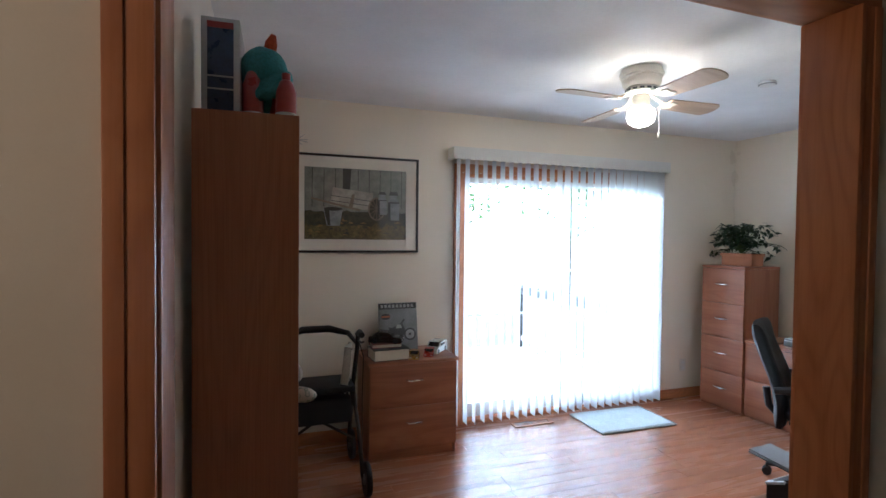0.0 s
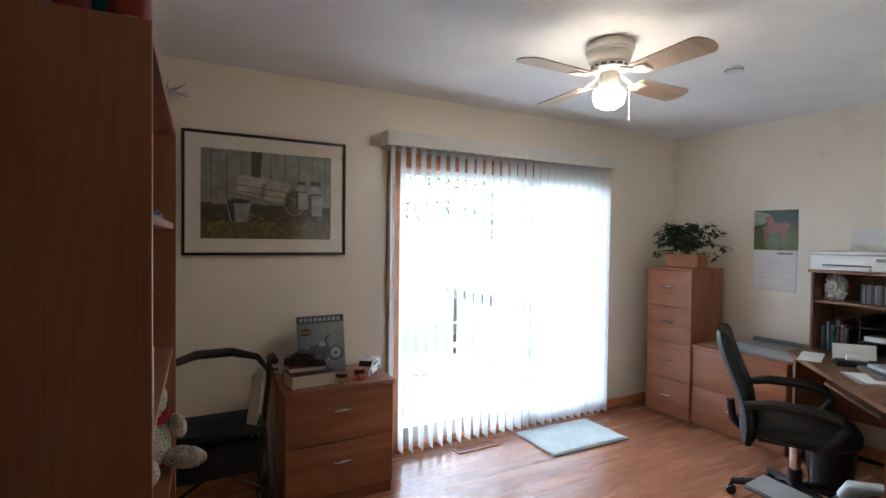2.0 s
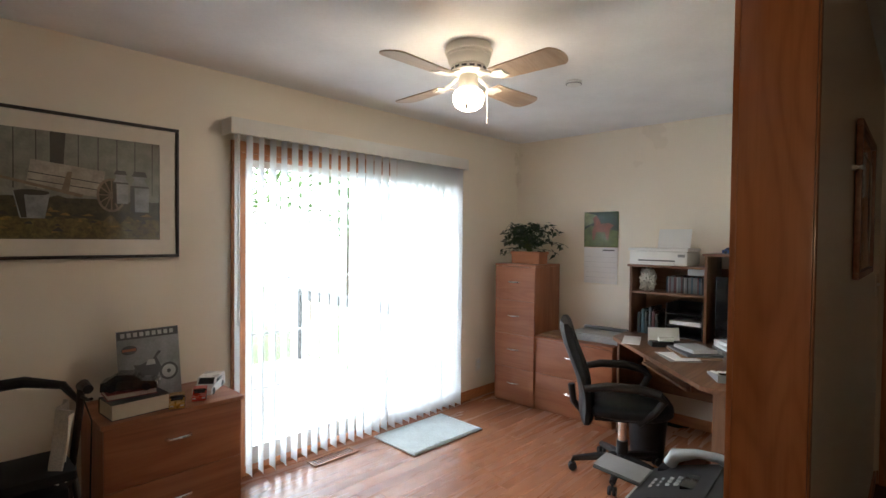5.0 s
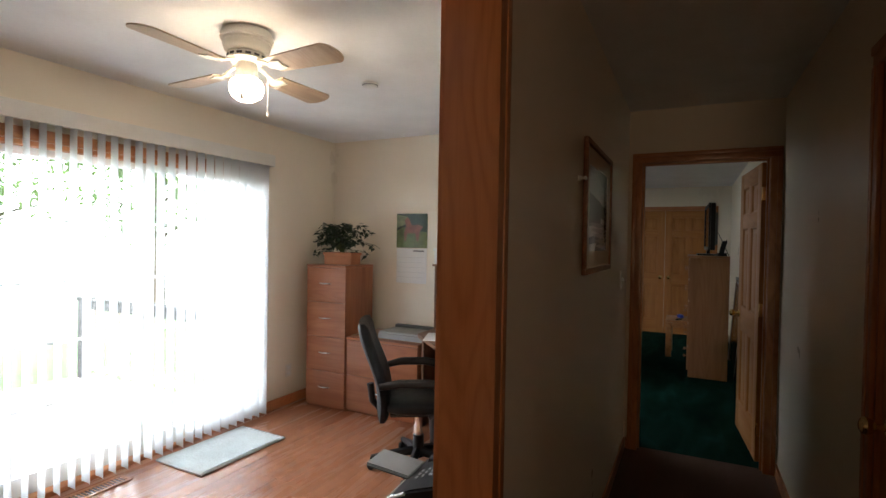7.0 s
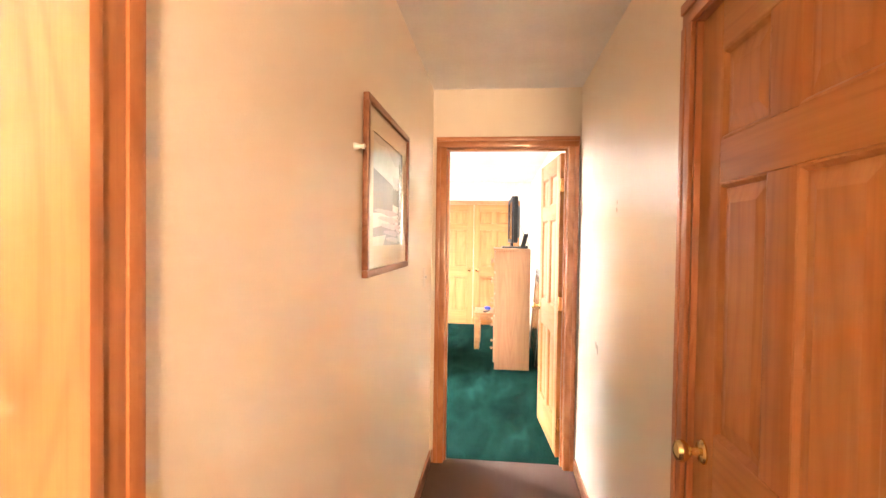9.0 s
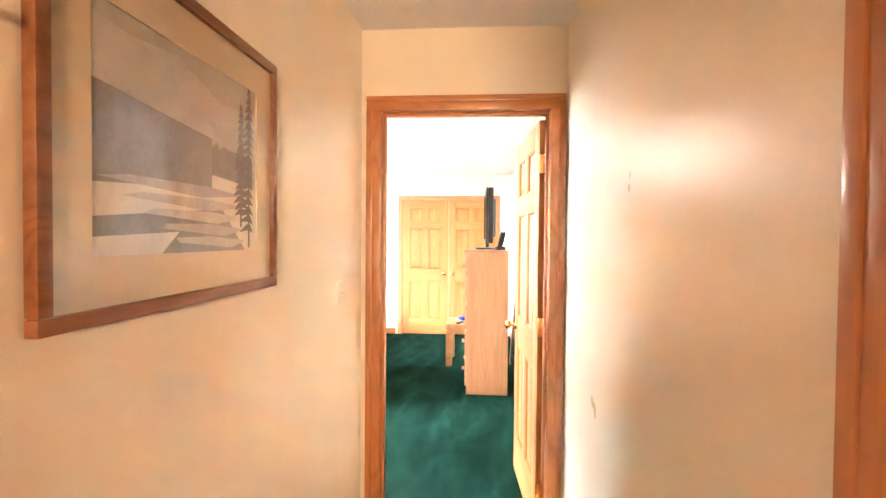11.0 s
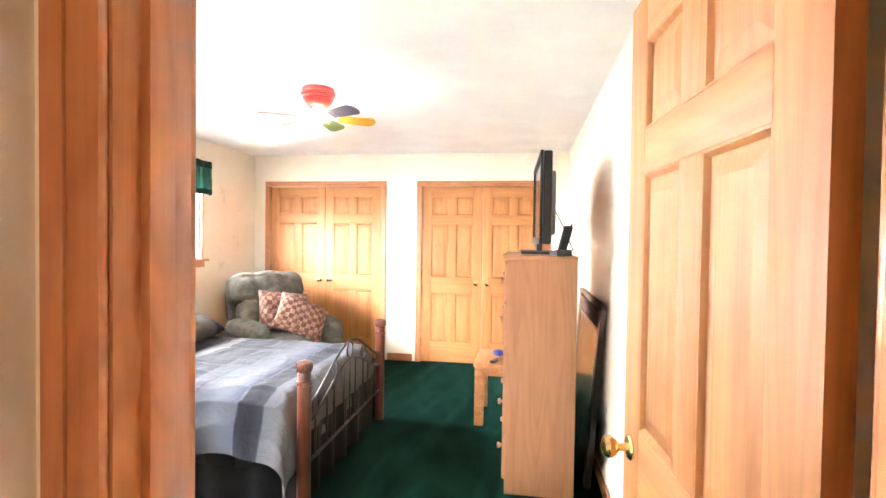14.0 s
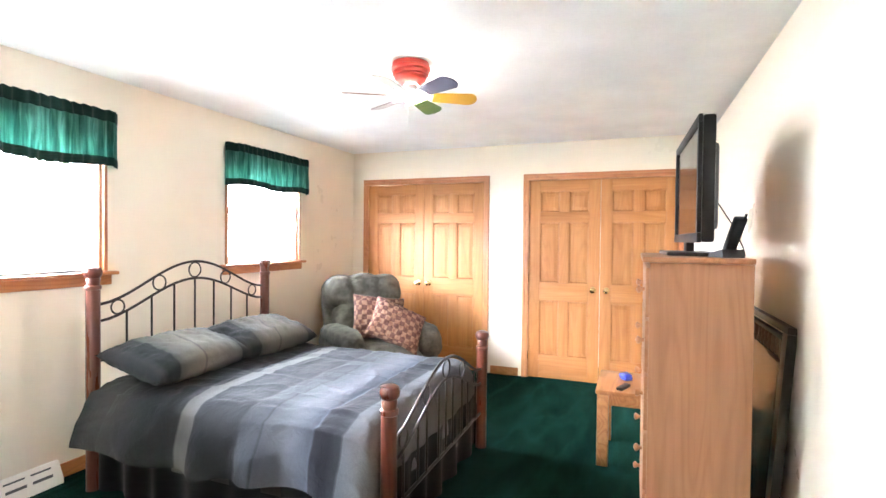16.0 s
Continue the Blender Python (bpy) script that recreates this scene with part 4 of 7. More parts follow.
for k in range(34):
    x, z = rnd.uniform(-pw2 + 0.03, pw2 - 0.04), rnd.uniform(-ph2 + 0.015, -0.10)
    w, h = rnd.uniform(0.008, 0.03), rnd.uniform(0.006, 0.020)
    flat(pf, "grass_tuft", INK_STRAW if k % 3 else INK_D, [(x - w, z), (x + w, z - 0.002), (x + 0.6 * w, z + 0.6 * h), (x + 0.1 * w, z + h), (x - 0.5 * w, z + 0.5 * h)], Y0 + 0.0005 + 0.0003 * (k % 2))
flat(pf, "bucket_shade", INK_D, [(-0.205, -0.153), (-0.185, -0.153), (-0.195, -0.04), (-0.230, -0.04)], Y0 - 0.0009)
flat(pf, "bucket", INK_S, [(-0.21, -0.155), (-0.12, -0.155), (-0.10, -0.035), (-0.235, -0.035)], Y0 - 0.0006)
flat(pf, "bucket_mouth", INK_D, ring_of(-0.167, -0.037, 0.065, 0.013), Y0 - 0.0009)


# ceiling fan, white
def globe(bm, m):
    lathe(bm, [(0.0, -0.125), (0.05, -0.122), (0.082, -0.10), (0.095, -0.065), (0.094, -0.03), (0.085, -0.008), (0.062, 0.0)], 28, m)


M_LAMP = glowing("lit_opal_glass", (1.0, 0.80, 0.56), 33.0)
fan = thing("ceiling_fan", pose(2.437, 2.935, H - 0.03), "white flush-mount ceiling fan with a lit opal globe", "ceiling fan")
part("canopy", turned([(0, 0.03), (0.108, 0.03), (0.110, 0.012), (0.116, 0.010), (0.118, 0.0), (0.118, -0.010), (0.110, -0.014), (0.110, -0.024), (0.106, -0.028), (0.104, -0.045), (0.098, -0.062), (0.088, -0.070), (0, -0.070)], 36), M_CREAM, fan)
part("motor_housing", turned([(0, -0.070), (0.082, -0.071), (0.086, -0.078), (0.084, -0.098), (0.066, -0.112), (0, -0.112)], 36), M_CREAM, fan)
for k in range(14):
    part("vent_slot", box(0.0845, 0.0868, -0.012, 0.012, -0.093, -0.083, m=Matrix.Rotation(k * math.pi / 7, 4, "Z")), M_DGREY, fan)
part("switch_housing", turned([(0, -0.112), (0.042, -0.112), (0.048, -0.122), (0.048, -0.165), (0.052, -0.180), (0.045, -0.188), (0, -0.188)], 28), M_CREAM, fan)
bm = bmesh.new()
globe(bm, Matrix.Translation((0, 0, -0.189)) @ Matrix.Diagonal((0.80, 0.80, 0.76, 1)))
part("globe", bm, M_LAMP, fan, "lit opal glass globe")
for x, y, l in ((0.065, -0.065, 0.155), (-0.075, -0.05, 0.105)):
    bm = piped([(x, y, -0.165), (x + 0.004, y, -0.165 - l)], 0.0014, 6)
    lathe(bm, [(0, 0), (0.004, -0.002), (0.007, -0.02), (0.005, -0.03), (0, -0.032)], 10, Matrix.Translation((x + 0.004, y, -0.165 - l)))
    part("pull_chain", bm, M_WHITE, fan)
M_BLADE = timber("bleached_maple_blade", (0.42, 0.31, 0.22), (0.50, 0.38, 0.27), (0.56, 0.44, 0.33), "x", 0.32, figure=0.2, pore=0.2)


def blade_shape(r0, r1, w0, w1, thick, n=8):
    pts = [(r0, -w0 / 2), (r1 - 0.05, -w1 / 2)] + [(r1 - 0.05 + 0.05 * math.sin(a), -w1 / 2 + (w1 / 2) * (1 - math.cos(a))) for a in [math.pi / 2 * i / n for i in range(1, n + 1)]]
    pts += [(x, -y) for x, y in pts[::-1]]
    out = []
    for p in pts:
        if not out or (abs(out[-1][0] - p[0]) + abs(out[-1][1] - p[1])) > 1e-4:
            out.append(p)
    return out


for k, a in enumerate((0.5, 85.5, 181, 268)):
    mm = Matrix.Rotation(radians(a), 4, "Z") @ Matrix.Translation((0, 0, -0.143)) @ Matrix.Rotation(radians(-10), 4, "X")
    bl_ob = part("blade", slab(blade_shape(0.17, 0.545, 0.115, 0.15, 0.006), -0.003, 0.003, mm, 0.001), M_BLADE, fan)
    bm = bmesh.new()
    tube(bm, [Matrix.Rotation(radians(a), 4, "Z") @ Vector(p) for p in ((0.065, 0, -0.104), (0.12, 0, -0.127), (0.165, 0, -0.140))], 0.009, 8)
    plate(bm, [(0.15, -0.012), (0.19, -0.04), (0.235, -0.03), (0.225, 0), (0.235, 0.03), (0.19, 0.04), (0.15, 0.012)], -0.009, -0.003, mm)
    part("blade_iron", bm, M_CREAM, fan)

sm = thing("smoke_detector", pose(3.287, 2.834, H), "white round smoke detector on the ceiling", "smoke detector")
part("housing", turned([(0, 0), (0.045, 0), (0.046, -0.01), (0.04, -0.022), (0.02, -0.026), (0, -0.026)], 28), M_WHITE, sm)
part("vent_ring", turned([(0.040, -0.012), (0.048, -0.013), (0.048, -0.017), (0.040, -0.018)], 28), M_GREY, sm)

# plant on the tower
pl = thing("potted_ivy", pose(4.40, 3.88, 1.245), "bushy dark green trailing ivy in a terracotta window box", "plant")
M_TERRA = plain("terracotta", (0.42, 0.17, 0.08), 0.75, vary=0.12, bump=0.25)
bm = bmesh.new()
bx(bm, -0.07, 0.07, -0.15, 0.15, 0, 0.10, 0.008)
bx(bm, -0.078, 0.078, -0.158, 0.158, 0.082, 0.108, 0.006)
part("planter", bm, M_TERRA, pl)
M_IVY = plain("ivy_leaf", (0.016, 0.038, 0.016), 0.42, vary=0.5, size=14, grain=120, bump=0.2)
M_STEM = plain("ivy_stem", (0.07, 0.09, 0.03), 0.7)
rnd = random.Random(11)
stems = bmesh.new()
vs, fs = [], []
def leaf(q, r, s):
    n = len(vs)
    for p in ((0, 0, 0), (0.45, 0.55, 0.06), (0.2, 1.0, 0.0), (0, 1.55, -0.12), (-0.2, 1.0, 0.0), (-0.45, 0.55, 0.06), (0, 0.75, -0.05)):
        vs.append(q + r @ (Vector(p) * s))
    for a, b2 in ((0, 1), (1, 2), (2, 3), (3, 4), (4, 5), (5, 0)):
        fs.append((n + 6, n + a, n + b2))
for k in range(64):
    a = rnd.uniform(0, 6.28)
    reach, lift = rnd.uniform(0.06, 0.31), rnd.uniform(0.08, 0.27)
    if k < 4:
        a, reach, lift = (1.45, 1.7, -1.5, -1.6)[k], (0.36, 0.30, 0.40, 0.30)[k], (0.06, 0.02, 0.12, 0.05)[k]
    dx, dy = math.cos(a) * reach * 0.55, math.sin(a) * reach
    st = [Vector((dx * t * 0.9 + 0, dy * t + rnd.gauss(0, 0.006), 0.10 + lift * math.sin(t * 2.2) - (0.05 * t * t if k < 4 else 0))) for t in (0, 0.3, 0.6, 0.85, 1.0)]
    tube(stems, st, 0.002, 5)
    for i in range(9):
        t = rnd.uniform(0.25, 1.0)
        j = min(3, int(t * 4))
        q = st[j].lerp(st[j + 1], t * 4 - j if t < 1 else 1) + Vector((rnd.gauss(0, 0.012), rnd.gauss(0, 0.014), rnd.gauss(0, 0.01)))
        leaf(q, Euler((rnd.uniform(-1.1, 0.4), rnd.uniform(-0.6, 0.6), rnd.uniform(0, 6.28))).to_matrix(), rnd.uniform(0.026, 0.048))
part("stem", stems, M_STEM, pl)
me = bpy.data.meshes.new("foliage")
me.from_pydata(vs, [], fs)
me.materials.append(M_IVY)
lv = new("foliage", me)
lv.parent = pl

# calendar
ca = thing("wall_calendar", pose(4.733, 3.352, 1.715, 0, 0, -90), "wall calendar with a chestnut horse photograph", "calendar")
part("month_sheet", box(-0.157, 0.157, -0.006, -0.001, -0.635, -0.318, bev=0.001), M_PAPER, ca)
part("photo_sheet", box(-0.160, 0.160, -0.007, -0.001, -0.312, 0.0, bev=0.001), ink("calendar_meadow", (0.14, 0.17, 0.05), 0.4, 0.3, 12), ca)
flat(ca, "photo_trees", ink("calendar_trees", (0.02, 0.04, 0.012), 0.4, 0.3), [(-0.158, -0.16), (-0.09, -0.12), (0.02, -0.15), (0.158, -0.17), (0.158, -0.002), (-0.03, -0.002), (-0.158, -0.002)], -0.0076)
flat(ca, "photo_pale_sky", ink("calendar_light", (0.24, 0.28, 0.14), 0.3, 0.3), [(-0.158, -0.13), (-0.07, -0.10), (-0.04, -0.03), (-0.158, -0.003)], -0.0081)
flat(ca, "photo_shape", ink("calendar_chestnut", (0.26, 0.085, 0.04), 0.3, 0.3), [(-0.075, -0.25), (-0.06, -0.25), (-0.045, -0.18), (0.04, -0.18), (0.055, -0.25), (0.07, -0.25), (0.085, -0.16), (0.12, -0.12), (0.075, -0.10), (0, -0.105), (-0.02, -0.06), (-0.045, -0.03), (-0.075, -0.06), (-0.06, -0.11), (-0.08, -0.17)], -0.0086)
for r in range(5):
    flat(ca, "week_line", M_GREY, [(-0.145, -0.40 - r * 0.045), (0.145, -0.40 - r * 0.045), (0.145, -0.401 - r * 0.045), (-0.145, -0.401 - r * 0.045)], -0.0065)
flat(ca, "month_title", M_DGREY, [(0.02, -0.345), (0.13, -0.345), (0.13, -0.334), (0.02, -0.334)], -0.0065)
# corner desk
M_DESK_Y = timber("light_oak_laminate_across", (0.19, 0.094, 0.050), (0.235, 0.118, 0.063), (0.275, 0.142, 0.078), "y", 0.40, 55, 0.06)
M_DESK_Z = timber("light_oak_laminate_upright", (0.150, 0.070, 0.036), (0.185, 0.088, 0.045), (0.22, 0.108, 0.056), "z", 0.40, 55, 0.06)
dk = thing("corner_desk", Matrix(), "light oak corner computer desk with a slanted front", "desk")
part("desktop", slab([(4.725, 2.975), (4.19, 2.975), (4.15, 2.95), (3.30, 2.12), (3.265, 2.09), (3.25, 2.04), (3.25, 1.615), (4.725, 1.615)], 0.715, 0.74, None, 0.005), M_DESK, dk)
part("end_panel", box(3.28, 3.298, 1.63, 2.03, 0, 0.714, bev=0.002), M_DESK_Z, dk)
part("end_panel", box(4.22, 4.70, 2.935, 2.953, 0, 0.714, bev=0.002), M_DESK_Z, dk)
part("inner_panel", box(3.62, 3.638, 1.63, 2.05, 0, 0.714, bev=0.002), M_DESK_Z, dk)
part("modesty_panel", box(3.64, 4.68, 1.66, 1.675, 0.25, 0.714, bev=0.002), M_DESK, dk)
part("modesty_panel", box(4.66, 4.675, 1.70, 2.93, 0.25, 0.714, bev=0.002), M_DESK_Y, dk)
dm = Matrix.Translation((3.86, 2.44, 0)) @ Matrix.Rotation(radians(44), 4, "Z")
tray = part("keyboard_tray", box(-0.32, 0.32, -0.22, 0.05, 0.60, 0.616, bev=0.003, m=dm), M_DESK, dk)
part("keyboard", box(-0.22, 0.22, -0.16, 0.0, 0.617, 0.638, bev=0.006, m=dm), M_BLACK, tray)
for x in (-0.335, 0.32):
    part("tray_bracket", box(x, x + 0.015, -0.2, 0.03, 0.60, 0.714, bev=0.002, m=dm), M_DESK_Z, dk)

hu = thing("desk_hutch", Matrix(), "light oak open hutch standing on the corner desk", "shelf unit")
part("side_panel", box(4.42, 4.715, 2.935, 2.953, 0.741, 1.262, bev=0.002), M_DESK_Z, hu)
part("side_panel", box(4.36, 4.715, 2.375, 2.393, 0.741, 1.36, bev=0.002), M_DESK_Z, hu)
part("side_panel", box(4.36, 4.715, 1.63, 1.648, 0.741, 1.36, bev=0.002), M_DESK_Z, hu)
part("back_panel", box(4.716, 4.722, 1.63, 2.953, 0.745, 1.26), M_DESK_Y, hu)
part("shelf", box(4.40, 4.72, 2.394, 2.965, 1.262, 1.280, bev=0.003), M_DESK_Y, hu)
part("shelf", box(4.43, 4.715, 2.394, 2.934, 1.056, 1.072, bev=0.002), M_DESK_Y, hu)
part("shelf", box(4.33, 4.72, 1.62, 2.40, 1.361, 1.379, bev=0.003), M_DESK_Y, hu)

# things on the hutch
pr = thing("inkjet_printer", pose(4.545, 2.735, 1.281, 0, 0, -90), "white all-in-one inkjet printer with paper in the rear feed", "printer")
part("body", box(-0.215, 0.215, -0.15, 0.15, 0.0, 0.105, bev=0.016), M_WHITE, pr)
part("scanner_lid", box(-0.222, 0.222, -0.156, 0.14, 0.106, 0.128, bev=0.009), M_WHITE, pr)
part("paper_slot", box(-0.14, 0.13, -0.1535, -0.148, 0.030, 0.040, bev=0.002), M_DGREY, pr)
part("output_tray", box(-0.14, 0.13, -0.19, -0.151, 0.012, 0.02, bev=0.002), M_WHITE, pr)
part("control_panel", box(0.15, 0.20, -0.1535, -0.149, 0.065, 0.085, bev=0.002), M_GREY, pr)
part("paper_support", box(-0.11, 0.14, -0.004, 0.0, 0.10, 0.335, bev=0.001, m=Matrix.Translation((0, 0.125, 0.0)) @ Matrix.Rotation(radians(-14), 4, "X")), M_PAPER, pr)
cd_cols = [plain(f"disc_case_{i}", c, 0.3, vary=0.1, bump=0.02) for i, c in enumerate(((0.02, 0.02, 0.022), (0.14, 0.15, 0.155), (0.03, 0.07, 0.10), (0.09, 0.03, 0.03), (0.26, 0.26, 0.25)))]
rnd = random.Random(5)
y = 2.70
for k in range(24):
    w = 0.0105
    cs = tagged(part("disc_case", box(4.50, 4.64, y - w, y - 0.001, 1.0725, 1.0725 + rnd.uniform(0.118, 0.126), bev=0.001), cd_cols[rnd.randrange(5)]), "slim plastic disc case standing on the hutch shelf", "disc case", "disc cases")
    y -= w
tagged(part("storage_box", box(4.46, 4.66, 2.396, 2.535, 1.213, 1.259, bev=0.003), M_SILVER), "flat silver-grey box lying on the disc cases", "box")
tagged(part("black_box", box(4.47, 4.62, 2.398, 2.436, 1.0725, 1.20, bev=0.004), M_BLACK), "small black box at the end of the shelf", "box")
bm = bmesh.new()
blob(bm, (4.54, 2.855, 1.157), (0.055, 0.050, 0.083), 4, 0.42, 5, 3.2)
tagged(part("plastic_bag", bm, plain("white_plastic_bag", (0.6, 0.6, 0.58), 0.3, vary=0.15, size=30, bump=0.4)), "crumpled white plastic bag on the hutch shelf", "bag")
for i in range(3):
    bm = bmesh.new()
    z = 0.742 + i * 0.088
    bx(bm, 4.44, 4.70, 2.42, 2.68, z, z + 0.008, 0.002)
    for a in ((4.44, 4.70, 2.42, 2.428), (4.44, 4.70, 2.672, 2.68), (4.69, 4.70, 2.43, 2.67)):
        bx(bm, *a, z + 0.008, z + 0.08, 0.002)
    tagged(part("letter_tray", bm, M_BLACK), "black plastic letter tray stacked in the hutch", "tray", "stacked trays")
tagged(part("paper_stack", box(4.46, 4.68, 2.44, 2.66, 0.8385, 0.868, bev=0.002), M_PAPER), "stack of white paper in the letter tray", "paper")
for i, (y, h, c) in enumerate(((2.90, 0.16, 0), (2.87, 0.19, 2), (2.845, 0.17, 0), (2.815, 0.21, 0), (2.79, 0.18, 3), (2.765, 0.16, 0))):
    tagged(part("ring_binder", box(4.46, 4.68, y - 0.022, y, 0.742, 0.742 + h, bev=0.003), cd_cols[c]), "dark upright binder in the desk hutch", "binder", "binders")
tagged(part("video_screen", box(4.40, 4.44, 1.70, 2.33, 0.80, 1.22, bev=0.008), M_SCREEN), "black flat computer screen inside the corner hutch", "monitor")
st = tagged(part("monitor_stand", turned([(0, 0), (0.11, 0), (0.11, 0.012), (0.03, 0.02), (0.022, 0.10), (0, 0.10)], 24, Matrix.Translation((4.44, 2.0, 0.741))), M_BLACK), "black round monitor stand on the desk", "monitor stand")
M_BLUE = plain("blue_metallic", (0.03, 0.07, 0.22), 0.3, vary=0.1, bump=0.02, coat=0.5)


def toy_car(m, paint, label, l=0.15, van=False):
    d = thing("toy_car", m, label, "toy car", "model cars")
    w, h = l * 0.43, l * 0.35
    prof = [(-0.5, 0.10), (-0.5, 0.42), (-0.46, 0.52), (-0.2, 0.60), (-0.06, 0.96), (0.24, 1.0), (0.40, 0.66), (0.49, 0.60), (0.5, 0.10)]
    if van:
        prof = [(-0.5, 0.10), (-0.5, 0.42), (-0.44, 0.56), (-0.24, 0.62), (-0.12, 1.0), (0.44, 1.02), (0.5, 0.6), (0.5, 0.10)]
    bm = slab([(x * l, z * h) for x, z in prof], -w / 2, w / 2, Matrix.Rotation(radians(90), 4, "X"), l * 0.012)
    part("body", bm, paint, d)
    part("cabin_glass", box(-0.13 * l, 0.26 * l, -w / 2 - 0.0006, w / 2 + 0.0006, 0.66 * h, 0.90 * h, bev=l * 0.012), M_SCREEN, d)
    x0, z0, x1, z1 = prof[3][0] * l, prof[3][1] * h, prof[4][0] * l, prof[4][1] * h
    part("windscreen", slab([(x0 + 0.006 * l, z0), (x1, z1 - 0.03 * h), (x1 - 0.012 * l, z1), (x0 - 0.008 * l, z0 + 0.05 * h)], -w * 0.40, w * 0.40, Matrix.Rotation(radians(90), 4, "X")), M_SCREEN, d)
    for s in (-1, 1):
        part("headlight", box(-0.503 * l, -0.485 * l, s * w * 0.33 - 0.05 * l, s * w * 0.33 + 0.05 * l, 0.30 * h, 0.42 * h, bev=0.001), M_SILVER, d)
        for x in (-0.31, 0.31):
            wh = part("tyre", turned([(0, -0.5), (0.8, -0.5), (1, -0.3), (1, 0.3), (0.8, 0.5), (0, 0.5)], 16, Matrix.Translation((x * l, s * (w / 2 - 0.02 * l), 0.085 * l)) @ Matrix.Rotation(radians(90), 4, "X") @ Matrix.Diagonal((0.085 * l, 0.085 * l, 0.06 * l, 1))), M_BLACK, d)
            part("rim", turned([(0, 0.3), (0.55, 0.3), (0.6, 0.55), (0.3, 0.6), (0, 0.58)], 12, Matrix.Translation((x * l, s * (w / 2 - 0.02 * l), 0.085 * l)) @ Matrix.Rotation(radians(90 * s), 4, "X") @ Matrix.Diagonal((0.085 * l, 0.085 * l, 0.06 * l, 1))), M_SILVER, wh)
    return d


toy_car(pose(4.43, 2.23, 1.3795, 0, 0, 80), M_BLUE, "blue metal toy car on top of the hutch", 0.13)
toy_car(pose(0.50, 2.90, 1.5005, 0, 0, 70), M_BLUE, "dark blue toy car on the bookcase shelf", 0.10)

# things on the desk
def stack(name, x, y, z, rz, sizes, mats, label, cat):
    for i, ((w, d, h), mt2) in enumerate(zip(sizes, mats)):
        ob = tagged(part(name, box(-w / 2, w / 2, -d / 2, d / 2, 0.0004, h, bev=min(0.002, h / 3)), mt2), label, cat)
        ob.matrix_basis = pose(x + 0.006 * i, y - 0.004 * i, z, 0, 0, rz + 7 * i)
        z += h + 0.0004


M_BROWN = plain("brown_card", (0.26, 0.14, 0.07), 0.6)
stack("loose_paper", 4.12, 2.80, 0.74, 20, [(0.30, 0.12, 0.006)], [M_PAPER], "white paper lying at the edge of the desk", "paper")
stack("document", 3.82, 2.38, 0.74, 40, [(0.26, 0.19, 0.004), (0.22, 0.16, 0.004)], [M_GREY, M_PAPER], "loose white documents on the desk", "paper")
stack("folder", 3.98, 2.34, 0.74, 35, [(0.32, 0.24, 0.012), (0.30, 0.22, 0.014), (0.22, 0.16, 0.02)], [M_BROWN, M_DGREY, M_SILVER], "stack of folders and papers on the desk", "folder")
stack("white_book", 4.18, 2.17, 0.74, 30, [(0.22, 0.17, 0.03), (0.2, 0.15, 0.025), (0.19, 0.15, 0.02)], [M_GREY, M_PAPER, M_WHITE], "stacked white and grey booklets on the desk", "book")
ch = thing("card_holder", pose(4.10, 2.56, 0.741, 0, 0, -52), "black desk organiser holding a white card", "organiser")
part("base", box(-0.10, 0.10, -0.05, 0.05, 0, 0.035, bev=0.004), M_BLACK, ch)
part("card", box(-0.105, 0.105, 0.012, 0.015, 0.03, 0.125, bev=0.0005, m=Matrix.Rotation(radians(-10), 4, "X")), M_PAPER, ch)
part("receipt_roll", piped([(-0.05, -0.02, 0.05), (0.05, -0.02, 0.05)], 0.018, 14), M_WHITE, ch)
ph = thing("desk_phone", pose(3.50, 2.02, 0.741, 0, 0, 30), "grey desk calculator with a tilted keypad", "calculator")
part("body", slab([(-0.1, 0), (0.1, 0), (0.1, 0.012), (-0.1, 0.04)], -0.075, 0.075, Matrix.Rotation(radians(90), 4, "X"), 0.003), M_GREY, ph)
part("display", box(-0.092, -0.05, -0.06, 0.06, 0.036, 0.041, bev=0.002), M_SCREEN, ph)
for i in range(4):
    for j in range(4):
        part("key", box(-0.035 + i * 0.03, -0.012 + i * 0.03, -0.062 + j * 0.034, -0.038 + j * 0.034, 0.026 - i * 0.004, 0.035 - i * 0.0042, bev=0.002), M_WHITE, ph)
stack("envelope", 3.38, 1.92, 0.74, 15, [(0.24, 0.12, 0.003), (0.22, 0.11, 0.003)], [M_PAPER, M_PAPER], "white envelopes at the corner of the desk", "envelope")

# on the lateral cabinet
sc = thing("flatbed_scanner", pose(4.47, 3.20, 0.6405, 0, 0, -90), "grey flatbed scanner on the low filing cabinet", "scanner")
part("base", box(-0.22, 0.22, -0.17, 0.14, 0, 0.045, bev=0.008), M_GREY, sc)
part("lid", box(-0.215, 0.215, -0.165, 0.09, 0.046, 0.062, bev=0.006), M_GREY, sc)
part("hinge_cover", box(-0.215, 0.215, 0.092, 0.145, 0.046, 0.085, bev=0.012), M_DGREY, sc)
tagged(part("cutting_board", box(4.26, 4.50, 3.46, 3.66, 0.6405, 0.655, bev=0.003), M_BROWN), "thin brown board on the low filing cabinet", "board")

